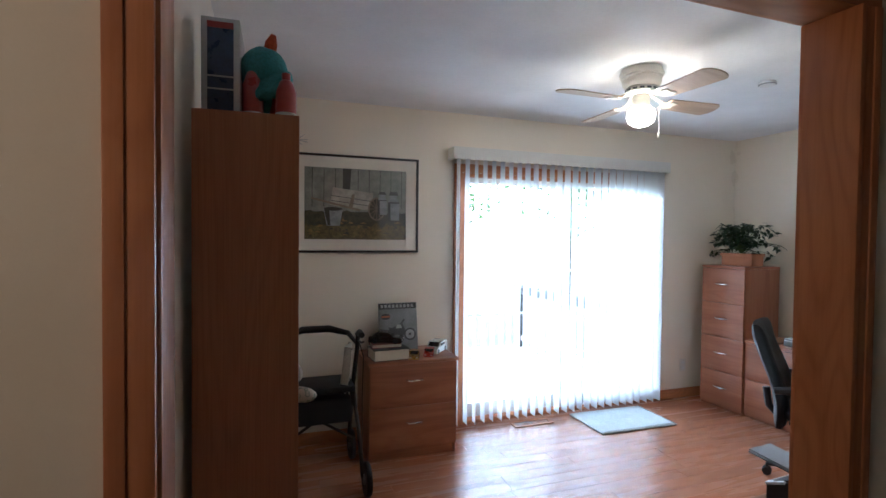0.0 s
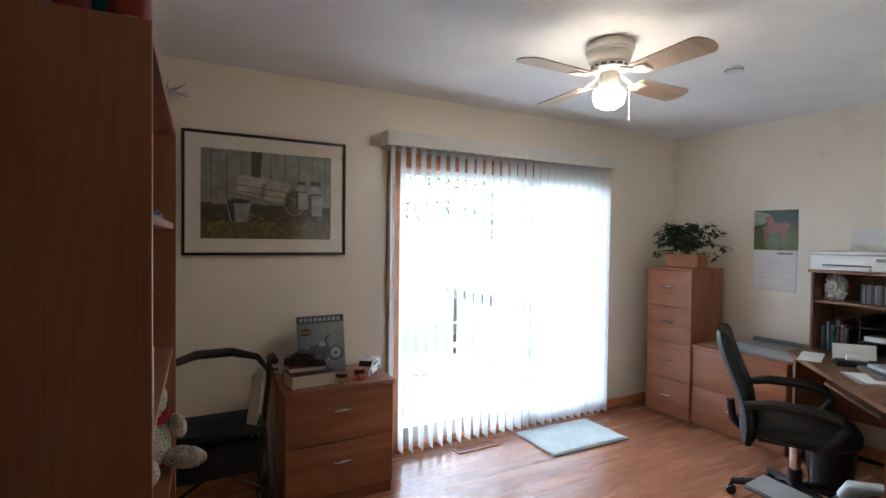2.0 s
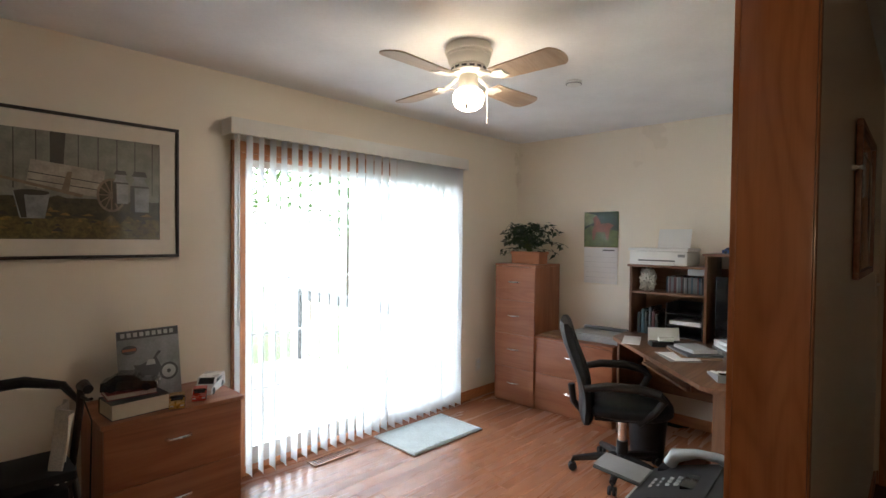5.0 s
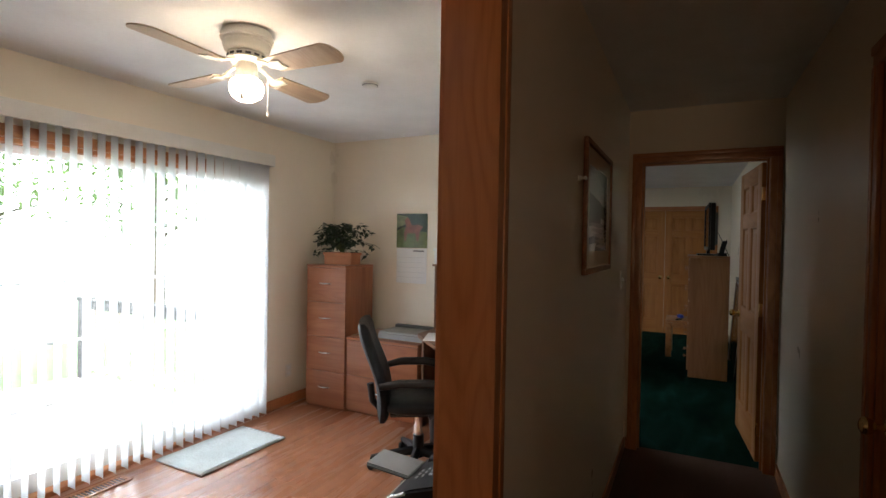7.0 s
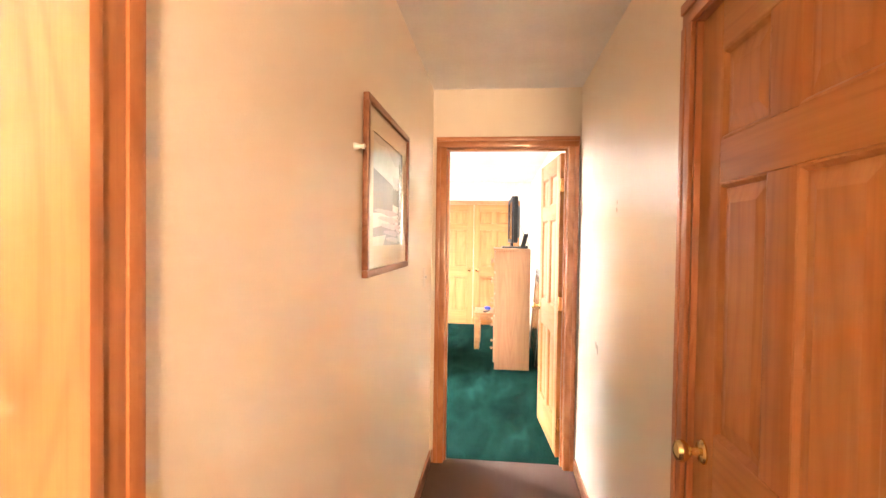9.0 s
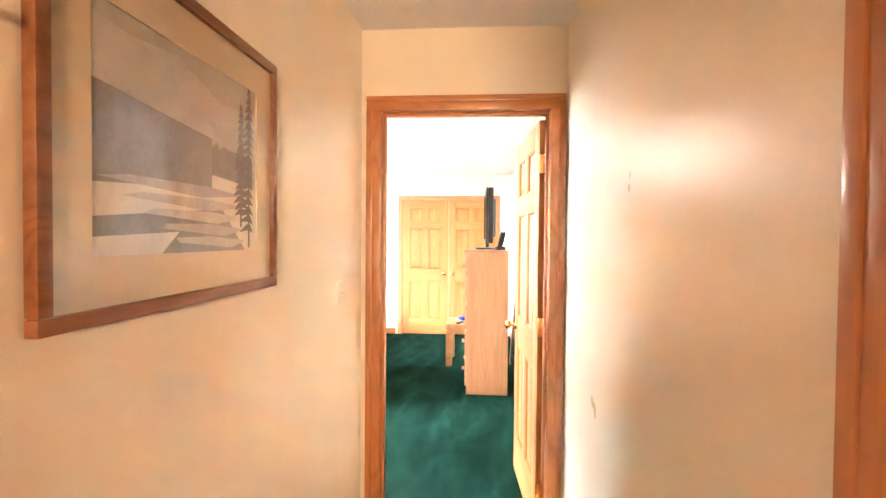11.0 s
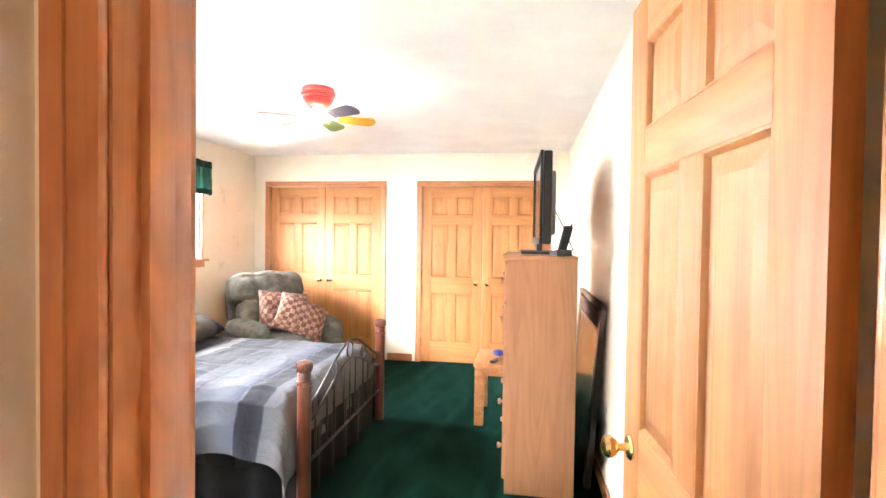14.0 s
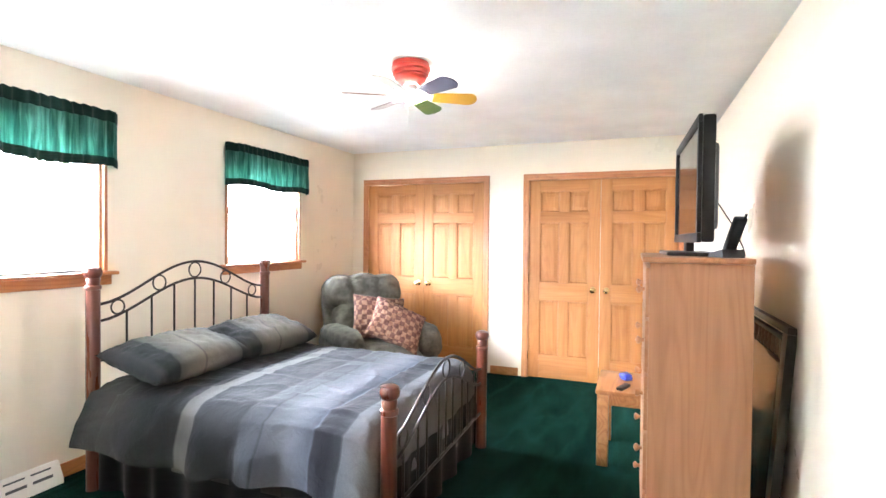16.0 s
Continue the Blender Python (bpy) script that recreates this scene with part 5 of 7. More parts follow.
# office chair
oc = thing("office_chair", pose(3.58, 2.62, 0, 0, 0, 30), "black leather swivel office chair with padded armrests", "office chair")
bm = bmesh.new()
def back_pad(u, v, off):
    x = (u - 0.5) * 0.46 * (0.86 + 0.14 * math.sin(math.pi * min(1, v * 1.25)))
    z = 0.36 + v * 0.60
    y = 0.235 + 0.10 * (v - 0.2) + 0.035 * math.cos((u - 0.5) * 2.2) - 0.03 * math.sin(v * 5)
    edge = min(1.0, min(u, 1 - u) * 7, min(v, 1 - v) * 9)
    return Vector((x, y + off * (0.35 + 0.65 * math.sqrt(max(0, edge))), z))
bm = bmesh.new()
sheet(bm, 18, 22, lambda u, v: back_pad(u, v, -0.055))
sheet(bm, 18, 22, lambda u, v: back_pad(u, v, 0.022))
bmesh.ops.remove_doubles(bm, verts=bm.verts, dist=0.0005)
rims = [e for e in bm.edges if len(e.link_faces) == 1]
bmesh.ops.bridge_loops(bm, edges=rims)
part("backrest", bm, M_LEATHER, oc, sharp=60)
bm = bmesh.new()
blob(bm, (0, -0.02, 0.455), (0.26, 0.26, 0.055), 4, 0.02, 3, 3.2)
part("seat", bm, M_LEATHER, oc, sharp=60)
part("seat_pan", box(-0.17, 0.17, -0.17, 0.18, 0.385, 0.405, bev=0.006), M_BLACK, oc)
part("back_bracket", piped([(0, 0.10, 0.39), (0, 0.24, 0.375), (0, 0.30, 0.44), (0, 0.315, 0.55)], 0.022, 8), M_BLACK, oc)
for s in (-1, 1):
    arm = part("armrest", piped([(s * 0.265, 0.24, 0.60), (s * 0.285, 0.12, 0.625), (s * 0.29, -0.05, 0.625), (s * 0.285, -0.16, 0.60), (s * 0.27, -0.19, 0.56), (s * 0.255, -0.14, 0.48), (s * 0.235, -0.06, 0.41)], [0.02, 0.026, 0.028, 0.027, 0.022, 0.02, 0.02], 10), M_BLACK, oc)
part("gas_column", piped([(0, 0, 0.38), (0, 0, 0.24), (0, 0, 0.10)], [0.028, 0.026, 0.026], 14), M_CHROME, oc, "chrome gas column")
part("column_cover", piped([(0, 0, 0.22), (0, 0, 0.08)], [0.034, 0.04], 14), M_BLACK, oc)
for k in range(5):
    a = radians(72 * k + 20)
    c, s = math.cos(a), math.sin(a)
    leg = part("leg", piped([(0.03 * c, 0.03 * s, 0.115), (0.16 * c, 0.16 * s, 0.10), (0.30 * c, 0.30 * s, 0.075)], [0.03, 0.025, 0.018], 8), M_BLACK, oc)
    bm = bmesh.new()
    for w in (-0.014, 0.014):
        lathe(bm, [(0, -0.009), (0.024, -0.009), (0.027, 0), (0.024, 0.009), (0, 0.009)], 14, Matrix.Translation((0.30 * c - w * s, 0.30 * s + w * c, 0.027)) @ Matrix.Rotation(a, 4, "Z") @ Matrix.Rotation(radians(90), 4, "X"))
    rod(bm, (0.30 * c, 0.30 * s, 0.03), (0.30 * c, 0.30 * s, 0.075), 0.008, 8)
    part("caster", bm, M_BLACK, leg)

wb = thing("waste_bin", pose(3.98, 2.62, 0), "black plastic waste bin under the desk", "bin")
part("bin", turned([(0, 0), (0.105, 0), (0.13, 0.30), (0.137, 0.30), (0.137, 0.312), (0.127, 0.312), (0.10, 0.012), (0, 0.012)], 28), M_BLACK, wb)

# stand and fax
sd2 = thing("printer_stand", pose(2.50, 1.86, 0), "low light oak stand under the fax machine", "stand")
part("top", box(-0.34, 0.34, -0.24, 0.24, 0.405, 0.43, bev=0.005), M_DESK, sd2)
part("side_panel", box(-0.31, -0.292, -0.22, 0.22, 0, 0.404, bev=0.002), M_DESK_Z, sd2)
part("side_panel", box(0.292, 0.31, -0.22, 0.22, 0, 0.404, bev=0.002), M_DESK_Z, sd2)
part("shelf", box(-0.291, 0.291, -0.21, 0.21, 0.16, 0.178, bev=0.002), M_DESK, sd2)
fx = thing("fax_machine", pose(2.51, 1.895, 0.431, 0, 0, -86) @ Matrix.Diagonal((1.0, 1.15, 1.0, 1.0)), "black and grey fax machine with a handset on its side", "fax machine")
part("body", slab([(-0.19, 0), (0.19, 0), (0.19, 0.155), (0.10, 0.165), (-0.10, 0.10), (-0.19, 0.06)], -0.19, 0.13, Matrix.Rotation(radians(90), 4, "X") @ Matrix.Rotation(0, 4, "Z"), 0.008), M_BLACK, fx)
part("control_panel", slab([(-0.185, 0.065), (-0.10, 0.104), (0.08, 0.164), (0.08, 0.168), (-0.10, 0.109), (-0.185, 0.070)], -0.18, 0.12, Matrix.Rotation(radians(90), 4, "X"), 0.001), M_BLACK, fx)
for i in range(4):
    for j in range(3):
        x = -0.14 + i * 0.03
        part("key", box(x, x + 0.016, -0.02 + j * 0.028, -0.002 + j * 0.028, 0.088 + i * 0.0125, 0.096 + i * 0.0125, bev=0.003), M_GREY, fx)
part("display", box(-0.02, 0.03, -0.05, 0.06, 0.136, 0.150, bev=0.002), M_SCREEN, fx)
part("paper_guide", box(0.12, 0.126, -0.10, 0.16, 0.14, 0.27, bev=0.002, m=Matrix.Translation((-0.02, 0, 0.02)) @ Matrix.Rotation(radians(12), 4, "Y")), M_BLACK, fx)
part("edge_trim", piped([(-0.12, -0.13, 0.094), (-0.188, -0.132, 0.064), (-0.192, -0.10, 0.060), (-0.192, 0.13, 0.060)], 0.007, 8), M_SILVER, fx, "silver edge trim")
hs = part("handset", piped([(-0.12, 0.165, 0.115), (-0.10, 0.165, 0.155), (-0.02, 0.165, 0.185), (0.06, 0.165, 0.19), (0.11, 0.165, 0.175), (0.13, 0.165, 0.145)], [0.026, 0.028, 0.018, 0.018, 0.028, 0.026], 12), M_GREY, fx)
part("cradle", box(-0.16, 0.16, 0.135, 0.195, 0.0, 0.10, bev=0.01), M_BLACK, fx)
part("output_tray", box(-0.38, -0.185, 0.0, 0.15, 0.05, 0.056, bev=0.002, m=Matrix.Rotation(radians(6), 4, "Y")), M_DGREY, fx)
part("paper", box(-0.385, -0.19, 0.01, 0.14, 0.058, 0.061, bev=0.0005, m=Matrix.Rotation(radians(6), 4, "Y")), plain("grey_sheet", (0.24, 0.24, 0.245), 0.8), fx)

# rollator walker
wk = thing("rollator_walker", pose(0.75, 3.66, 0), "black folding rollator walker with a seat and brake handles", "walker")
for s in (-1, 1):
    x = 0.225 * s
    fr = part("side_frame", piped([(x, 0.27, 0.12), (x, 0.14, 0.50), (x, -0.02, 0.80), (x, -0.04, 0.88)], 0.0135, 10), M_IRON, wk)
    part("rear_leg", piped([(x, 0.12, 0.52), (x, -0.10, 0.30), (x, -0.22, 0.10)], 0.012, 10), M_IRON, wk)
    part("grip", piped([(x, -0.03, 0.885), (x, -0.09, 0.905), (x, -0.16, 0.90)], [0.016, 0.019, 0.017], 10), M_BLACK, wk)
    part("brake_lever", piped([(x, -0.05, 0.85), (x + 0.01 * s, -0.10, 0.845), (x + 0.012 * s, -0.15, 0.86)], 0.006, 6), M_BLACK, wk)
    part("brake_cable", piped([(x, -0.05, 0.86), (x + 0.03 * s, -0.06, 0.75), (x + 0.02 * s, -0.08, 0.5), (x, -0.19, 0.18)], 0.003, 6), M_BLACK, wk)
    for y, z in ((0.28, 0.095), (-0.235, 0.095)):
        wh = part("wheel", turned([(0, -0.012), (0.05, -0.012), (0.055, -0.016), (0.09, -0.016), (0.095, -0.008), (0.095, 0.008), (0.09, 0.016), (0.055, 0.016), (0.05, 0.012), (0, 0.012)], 24, Matrix.Translation((x + 0.02 * s, y, z)) @ Matrix.Rotation(radians(90), 4, "Y")), M_BLACK, wk)
        part("hub", turned([(0, -0.018), (0.03, -0.018), (0.03, 0.018), (0, 0.018)], 16, Matrix.Translation((x + 0.02 * s, y, z)) @ Matrix.Rotation(radians(90), 4, "Y")), M_GREY, wh)
part("seat", box(-0.20, 0.20, -0.12, 0.16, 0.56, 0.60, bev=0.014), M_FABRIC_B, wk)
part("basket", box(-0.18, 0.18, -0.10, 0.14, 0.38, 0.53, bev=0.02), M_FABRIC_B, wk)
part("cross_brace", piped([(-0.22, 0.05, 0.22), (0.22, 0.05, 0.50)], 0.009), M_IRON, wk)
part("cross_brace", piped([(0.22, 0.06, 0.22), (-0.22, 0.06, 0.50)], 0.009), M_IRON, wk)
part("backrest_bar", piped([(-0.225, -0.01, 0.82), (-0.19, 0.09, 0.87), (-0.08, 0.16, 0.89), (0.08, 0.16, 0.89), (0.19, 0.09, 0.87), (0.225, -0.01, 0.82)], [0.01, 0.016, 0.022, 0.022, 0.016, 0.01], 10), M_BLACK, wk)
M_TOWEL = cloth("cream_towel_cloth", (0.60, 0.56, 0.48), 0.1, 220)
tw = tagged(part("towel", solid_sheet(14, 18, lambda u, v: Vector((0.925 + 0.022 * math.sin(u * 9 + v * 2) - 0.05 * v * (1 - u), 3.56 + 0.13 * u, 0.80 - 0.25 * v + 0.03 * u)), 0.006), M_TOWEL), "cream hand towel hanging on the walker frame", "towel")

# things on the filing cabinet
TOP = 0.6555
M_PAGES = plain("book_pages", (0.62, 0.56, 0.44), 0.8, vary=0.08, size=4, grain=200, bump=0.4)
M_REDBOOK, M_DARKBOOK = plain("red_cover", (0.22, 0.03, 0.025), 0.5), plain("dark_cover", (0.03, 0.028, 0.03), 0.5)


def book(x, y, z, rz, w, d, h, cover, label):
    b2 = thing("book", pose(x, y, z, 0, 0, rz), label, "book")
    part("page_block", box(-w / 2 + 0.004, w / 2 - 0.004, -d / 2 + 0.003, d / 2, 0.003, h - 0.003), M_PAGES, b2)
    bm = bmesh.new()
    bx(bm, -w / 2, w / 2, -d / 2, d / 2, 0, 0.003)
    bx(bm, -w / 2, w / 2, -d / 2, d / 2, h - 0.003, h)
    bx(bm, -w / 2, w / 2, d / 2 - 0.002, d / 2 + 0.002, 0.003, h - 0.003)
    part("cover", bm, cover, b2)


book(1.235, 3.915, TOP, 4, 0.24, 0.17, 0.072, M_DARKBOOK, "thick book with cream page edges on the cabinet")
book(1.225, 3.96, TOP + 0.0725, -3, 0.20, 0.14, 0.026, M_REDBOOK, "red book lying on a thicker book")
M_CARB = plain("black_car_paint", (0.012, 0.013, 0.016), 0.25, vary=0.1, bump=0.0, coat=0.8)
M_CARR = plain("red_car_paint", (0.45, 0.035, 0.02), 0.3, vary=0.1, bump=0.0, coat=0.8)
M_CARO = plain("orange_car_paint", (0.42, 0.22, 0.04), 0.3, vary=0.3, size=60, bump=0.0, coat=0.8)
M_CARS = plain("silver_car_paint", (0.62, 0.62, 0.60), 0.28, 0.1, vary=0.05, bump=0.0, coat=0.6)
toy_car(pose(1.225, 3.935, TOP + 0.099, 0, 0, 155), M_CARB, "black model sports car on the stacked books", 0.225)
toy_car(pose(1.40, 3.86, TOP, 0, 0, 70), M_CARO, "patterned racing toy car on the cabinet", 0.15)
toy_car(pose(1.52, 3.90, TOP, 0, 0, 65), M_CARR, "red toy car on the cabinet", 0.145)
toy_car(pose(1.60, 3.99, TOP, 0, 0, 50), M_CARS, "silver toy estate car on the cabinet", 0.215, True)
pq = thing("metal_sign", pose(1.35, 4.06, TOP, -9, 0, 3), "grey printed metal sign with a motorcycle picture", "sign")
part("sheet", box(-0.142, 0.142, 0, 0.005, 0, 0.345, bev=0.001), ink("sign_grey", (0.20, 0.205, 0.21), 0.35, 0.3, 9), pq)
SG_D, SG_L = ink("sign_dark", (0.02, 0.02, 0.022), 0.2, 0.3), ink("sign_pale", (0.36, 0.36, 0.35), 0.2, 0.3)
flat(pq, "title_band", SG_D, [(-0.14, 0.302), (0.14, 0.302), (0.14, 0.342), (-0.14, 0.342)], -0.0006)
for k in range(9):
    x = -0.125 + k * 0.028
    flat(pq, "title_stroke", SG_L, [(x, 0.312), (x + 0.018, 0.312), (x + 0.018, 0.333), (x, 0.333)], -0.0011)
flat(pq, "badge", SG_D, ring_of(-0.09, 0.25, 0.035, 0.022), -0.0006)
flat(pq, "badge_bar", plain("sign_orange", (0.35, 0.10, 0.03), 0.5), [(-0.12, 0.244), (-0.06, 0.244), (-0.06, 0.256), (-0.12, 0.256)], -0.0012)
for cx in (-0.045, 0.085):
    flat(pq, "wheel", SG_D, ring_of(cx, 0.12, 0.045, 0.045), -0.0006)
    flat(pq, "wheel_inner", SG_L, ring_of(cx, 0.12, 0.033, 0.033), -0.0011)
    flat(pq, "wheel_hub", SG_D, ring_of(cx, 0.12, 0.010, 0.010), -0.0016)
flat(pq, "machine", SG_D, [(-0.05, 0.12), (0.03, 0.10), (0.05, 0.15), (0.03, 0.20), (0.055, 0.225), (0.04, 0.23), (0.01, 0.19), (-0.05, 0.17), (-0.075, 0.175)], -0.0018)
flat(pq, "tank", SG_L, [(-0.02, 0.165), (0.025, 0.165), (0.02, 0.19), (-0.01, 0.192)], -0.0023)

# on top of the bookcase
BT = 1.8005
bxx = thing("boxed_game", pose(0.322, 2.23, BT, 0, 0, -2), "tall boxed blue toy with a white frame", "box")
part("box", box(-0.05, 0.05, -0.045, 0.16, 0, 0.275, bev=0.003), plain("white_card", (0.55, 0.56, 0.58), 0.5), bxx)
part("window", box(-0.034, 0.034, -0.047, -0.0455, 0.012, 0.262, bev=0.001), plain("blue_print", (0.02, 0.045, 0.12), 0.3, vary=0.3, size=25), bxx)
part("label_strip", box(-0.034, 0.034, -0.049, -0.0472, 0.245, 0.262), plain("red_print", (0.28, 0.03, 0.03), 0.4), bxx)
for z in (0.075, 0.11):
    part("cross_bar", box(-0.036, 0.036, -0.0495, -0.0475, z, z + 0.004), M_SILVER, bxx)
M_REDP = plain("red_plastic", (0.36, 0.03, 0.025), 0.3, vary=0.15, coat=0.4)
for x, y, h in ((0.405, 2.22, 0.17), (0.475, 2.25, 0.15), (0.495, 2.17, 0.135), (0.385, 2.30, 0.20)):
    bt = thing("red_bottle", pose(x, y, BT), "red printed bottle on top of the bookcase", "bottle", "red bottles")
    part("bottle", turned([(0, 0), (0.026, 0), (0.029, 0.01), (0.029, h * 0.6), (0.018, h * 0.82), (0.012, h * 0.86), (0.012, h), (0, h)], 18), M_REDP, bt)
    part("label", turned([(0.0295, h * 0.06), (0.0299, h * 0.07), (0.0299, h * 0.14), (0.0295, h * 0.15)], 18), M_WHITE, bt)
bm = bmesh.new()
blob(bm, (0, 0, 0.160), (0.070, 0.075, 0.075), 4, 0.05, 3)
blob(bm, (0.022, -0.060, 0.110), (0.066, 0.060, 0.024), 4, 0.10, 3, m=Euler((0.55, -0.75, 0.25)).to_matrix())
blob(bm, (0.01, 0.0, 0.075), (0.042, 0.046, 0.075), 3, 0.05, 3)
ht = tagged(part("plush_hat", bm, cloth("teal_plush", (0.07, 0.27, 0.28), 0.2, 120)), "teal plush novelty hat with a bill on the bookcase", "plush hat")
ht.matrix_basis = pose(0.435, 2.27, BT)
bm = bmesh.new()
tube(bm, [(0.45, 2.265, 2.01), (0.456, 2.263, 2.05), (0.462, 2.26, 2.075)], [0.018, 0.018, 0.008], 10)
cp = part("crest", bm, cloth("orange_plush", (0.55, 0.10, 0.04), 0.1, 120))
cp.parent = ht
cp.matrix_parent_inverse = ht.matrix_basis.inverted()
bm = bmesh.new()
rnd = random.Random(9)
for k in range(16):
    a = k * 0.4
    tube(bm, [(0, 0, 0.01), (0.02 * math.cos(a), 0.02 * math.sin(a), 0.05), (0.06 * math.cos(a), 0.06 * math.sin(a), 0.03 + rnd.uniform(0, 0.05))], [0.004, 0.004, 0.001], 5)
sp = tagged(part("silk_flower", bm, plain("pale_petals", (0.55, 0.52, 0.48), 0.8)), "pale dried flower sprig on the bookcase top", "flower")
sp.matrix_basis = pose(0.545, 2.72, BT)

sb = thing("spray_bottle", pose(0.490, 2.20, 1.1105), "pale green and white plastic bottle on the bookcase shelf", "bottle")
part("bottle", turned([(0, 0), (0.034, 0), (0.036, 0.01), (0.036, 0.15), (0.022, 0.19), (0.014, 0.20), (0.014, 0.215), (0, 0.215)], 20), plain("pale_green_plastic", (0.48, 0.55, 0.46), 0.4), sb)
part("cap", turned([(0, 0.2155), (0.019, 0.2155), (0.019, 0.25), (0.016, 0.254), (0, 0.254)], 18), M_WHITE, sb)

# patterned teddy on the shelf: one plain shape
mt, nt, nodes, b = shader("patterned_plush")
vec = coords(nt, (1, 1, 1))
vo = nodes.new("ShaderNodeTexVoronoi")
vo.inputs["Scale"].default_value = 42
nt.links.new(vec.outputs[0], vo.inputs["Vector"])
cr = ramp(nt, vo.outputs["Distance"], [(0.18, (0.30, 0.10, 0.09)), (0.30, (0.62, 0.58, 0.50)), (0.42, (0.60, 0.57, 0.50)), (0.55, (0.18, 0.26, 0.20)), (0.62, (0.62, 0.58, 0.50))])
nt.links.new(cr.outputs[0], b.inputs["Base Color"])
b.inputs["Roughness"].default_value = 1.0
bumped(nt, b, grainy(nt, vec, 300, 2).outputs["Fac"], 0.4)
bm = bmesh.new()
blob(bm, (0, 0, 0.085), (0.075, 0.075, 0.095), 4, 0.04)
blob(bm, (0.01, 0, 0.215), (0.058, 0.06, 0.056), 4, 0.03)
blob(bm, (0.06, 0, 0.20), (0.025, 0.026, 0.022), 3)
for s in (-1, 1):
    blob(bm, (0, s * 0.045, 0.268), (0.012, 0.022, 0.022), 3)
    blob(bm, (0.055, s * 0.075, 0.12), (0.03, 0.025, 0.06), 3, 0.05, m=Euler((s * 0.5, 0.6, 0)).to_matrix())
    blob(bm, (0.10, s * 0.06, 0.035), (0.075, 0.035, 0.034), 3, 0.05, m=Euler((0, 0, s * 0.4)).to_matrix())
bear = tagged(part("teddy_bear", bm, mt), "patterned patchwork teddy bear with a red bow on the shelf", "teddy bear")
bear.matrix_basis = pose(0.485, 2.95, 0.7405, 0, 0, -55)
bm = bmesh.new()
tube(bm, [(0.062 * math.cos(a), 0.062 * math.sin(a), 0.168 - 0.012 * math.cos(a)) for a in [i * 2 * math.pi / 18 for i in range(18)]], 0.012, 7, True)
rb = tagged(part("red_scarf", bm, cloth("red_cloth", (0.40, 0.02, 0.03))), "red cloth scarf round the teddy bear's neck", "scarf")
rb.matrix_basis = bear.matrix_basis.copy()
# ---- hallway picture ----
M_FRAMEW = timber("walnut_frame", (0.16, 0.06, 0.025), (0.22, 0.085, 0.035), (0.28, 0.115, 0.05), "x", 0.35)
hp, hw2, hh2 = picture_frame("hall_picture", pose(3.215, 1.473, 1.625), 0.715, 0.575, "wood-framed winter landscape print under glass in the hallway", 0.024, 0.022, 0.075, M_FRAMEW, ink("tan_mat", (0.50, 0.40, 0.28), 0.04, 1.0))
part("picture", box(-hw2, hw2, Y0 + 0.0022, -0.005, -hh2, hh2), ink("painted_grey_sky", (0.36, 0.35, 0.33), 0.15, 1.0, 6), hp)
flat(hp, "snow_field", ink("painted_snow", (0.50, 0.48, 0.45), 0.12, 1.0, 10), [(-hw2, -hh2), (hw2, -hh2), (hw2, -0.05), (0.05, -0.02), (-hw2, -0.04)], Y0 + 0.0017)
flat(hp, "barn_side", ink("painted_barn_grey", (0.17, 0.16, 0.17), 0.2, 1.0), [(-hw2, -0.08), (0.06, -0.06), (0.06, 0.06), (-0.05, 0.12), (-hw2, 0.13)], Y0 + 0.0013)
flat(hp, "barn_roof", ink("painted_snow_roof", (0.44, 0.43, 0.42), 0.12, 1.0), [(-hw2, 0.07), (0.075, 0.04), (0.0, 0.14), (-hw2, 0.165)], Y0 + 0.0009)
flat(hp, "frozen_stream", ink("painted_stream", (0.16, 0.17, 0.19), 0.3, 1.0), [(-hw2, -0.13), (0.10, -0.10), (0.20, -hh2), (-0.10, -hh2), (-0.05, -0.15), (-hw2, -0.16)], Y0 + 0.0009)
INK_P = ink("painted_pine", (0.035, 0.035, 0.035), 0.4, 1.0)
flat(hp, "cloud_bank", ink("painted_cloud", (0.45, 0.43, 0.40), 0.15, 1.0, 8), [(-hw2, 0.15), (-0.05, 0.17), (0.10, 0.12), (hw2, 0.14), (hw2, 0.10), (0.08, 0.075), (-hw2, 0.11)], Y0 + 0.0019)
flat(hp, "far_wood", ink("painted_far_woods", (0.12, 0.11, 0.11), 0.4, 1.0, 30), [(0.02, -0.03)] + [(0.02 + 0.012 * i, 0.03 + 0.02 * noise.noise(Vector((i * 0.9, 2, 0)))) for i in range(19)] + [(0.24, -0.04)], Y0 + 0.0015)
for k in range(5):
    z = -0.07 - 0.025 * k
    flat(hp, "snow_drift", ink(f"painted_drift_{k}", (0.30 + 0.05 * (k % 3), 0.29 + 0.05 * (k % 3), 0.29 + 0.04 * (k % 3)), 0.2, 1.0, 20), [(-0.25 + 0.05 * k, z), (0.02 + 0.03 * k, z - 0.012), (0.20, z + 0.004), (0.05, z + 0.012), (-0.18 + 0.03 * k, z + 0.009)], Y0 + 0.0004)
rnd = random.Random(3)
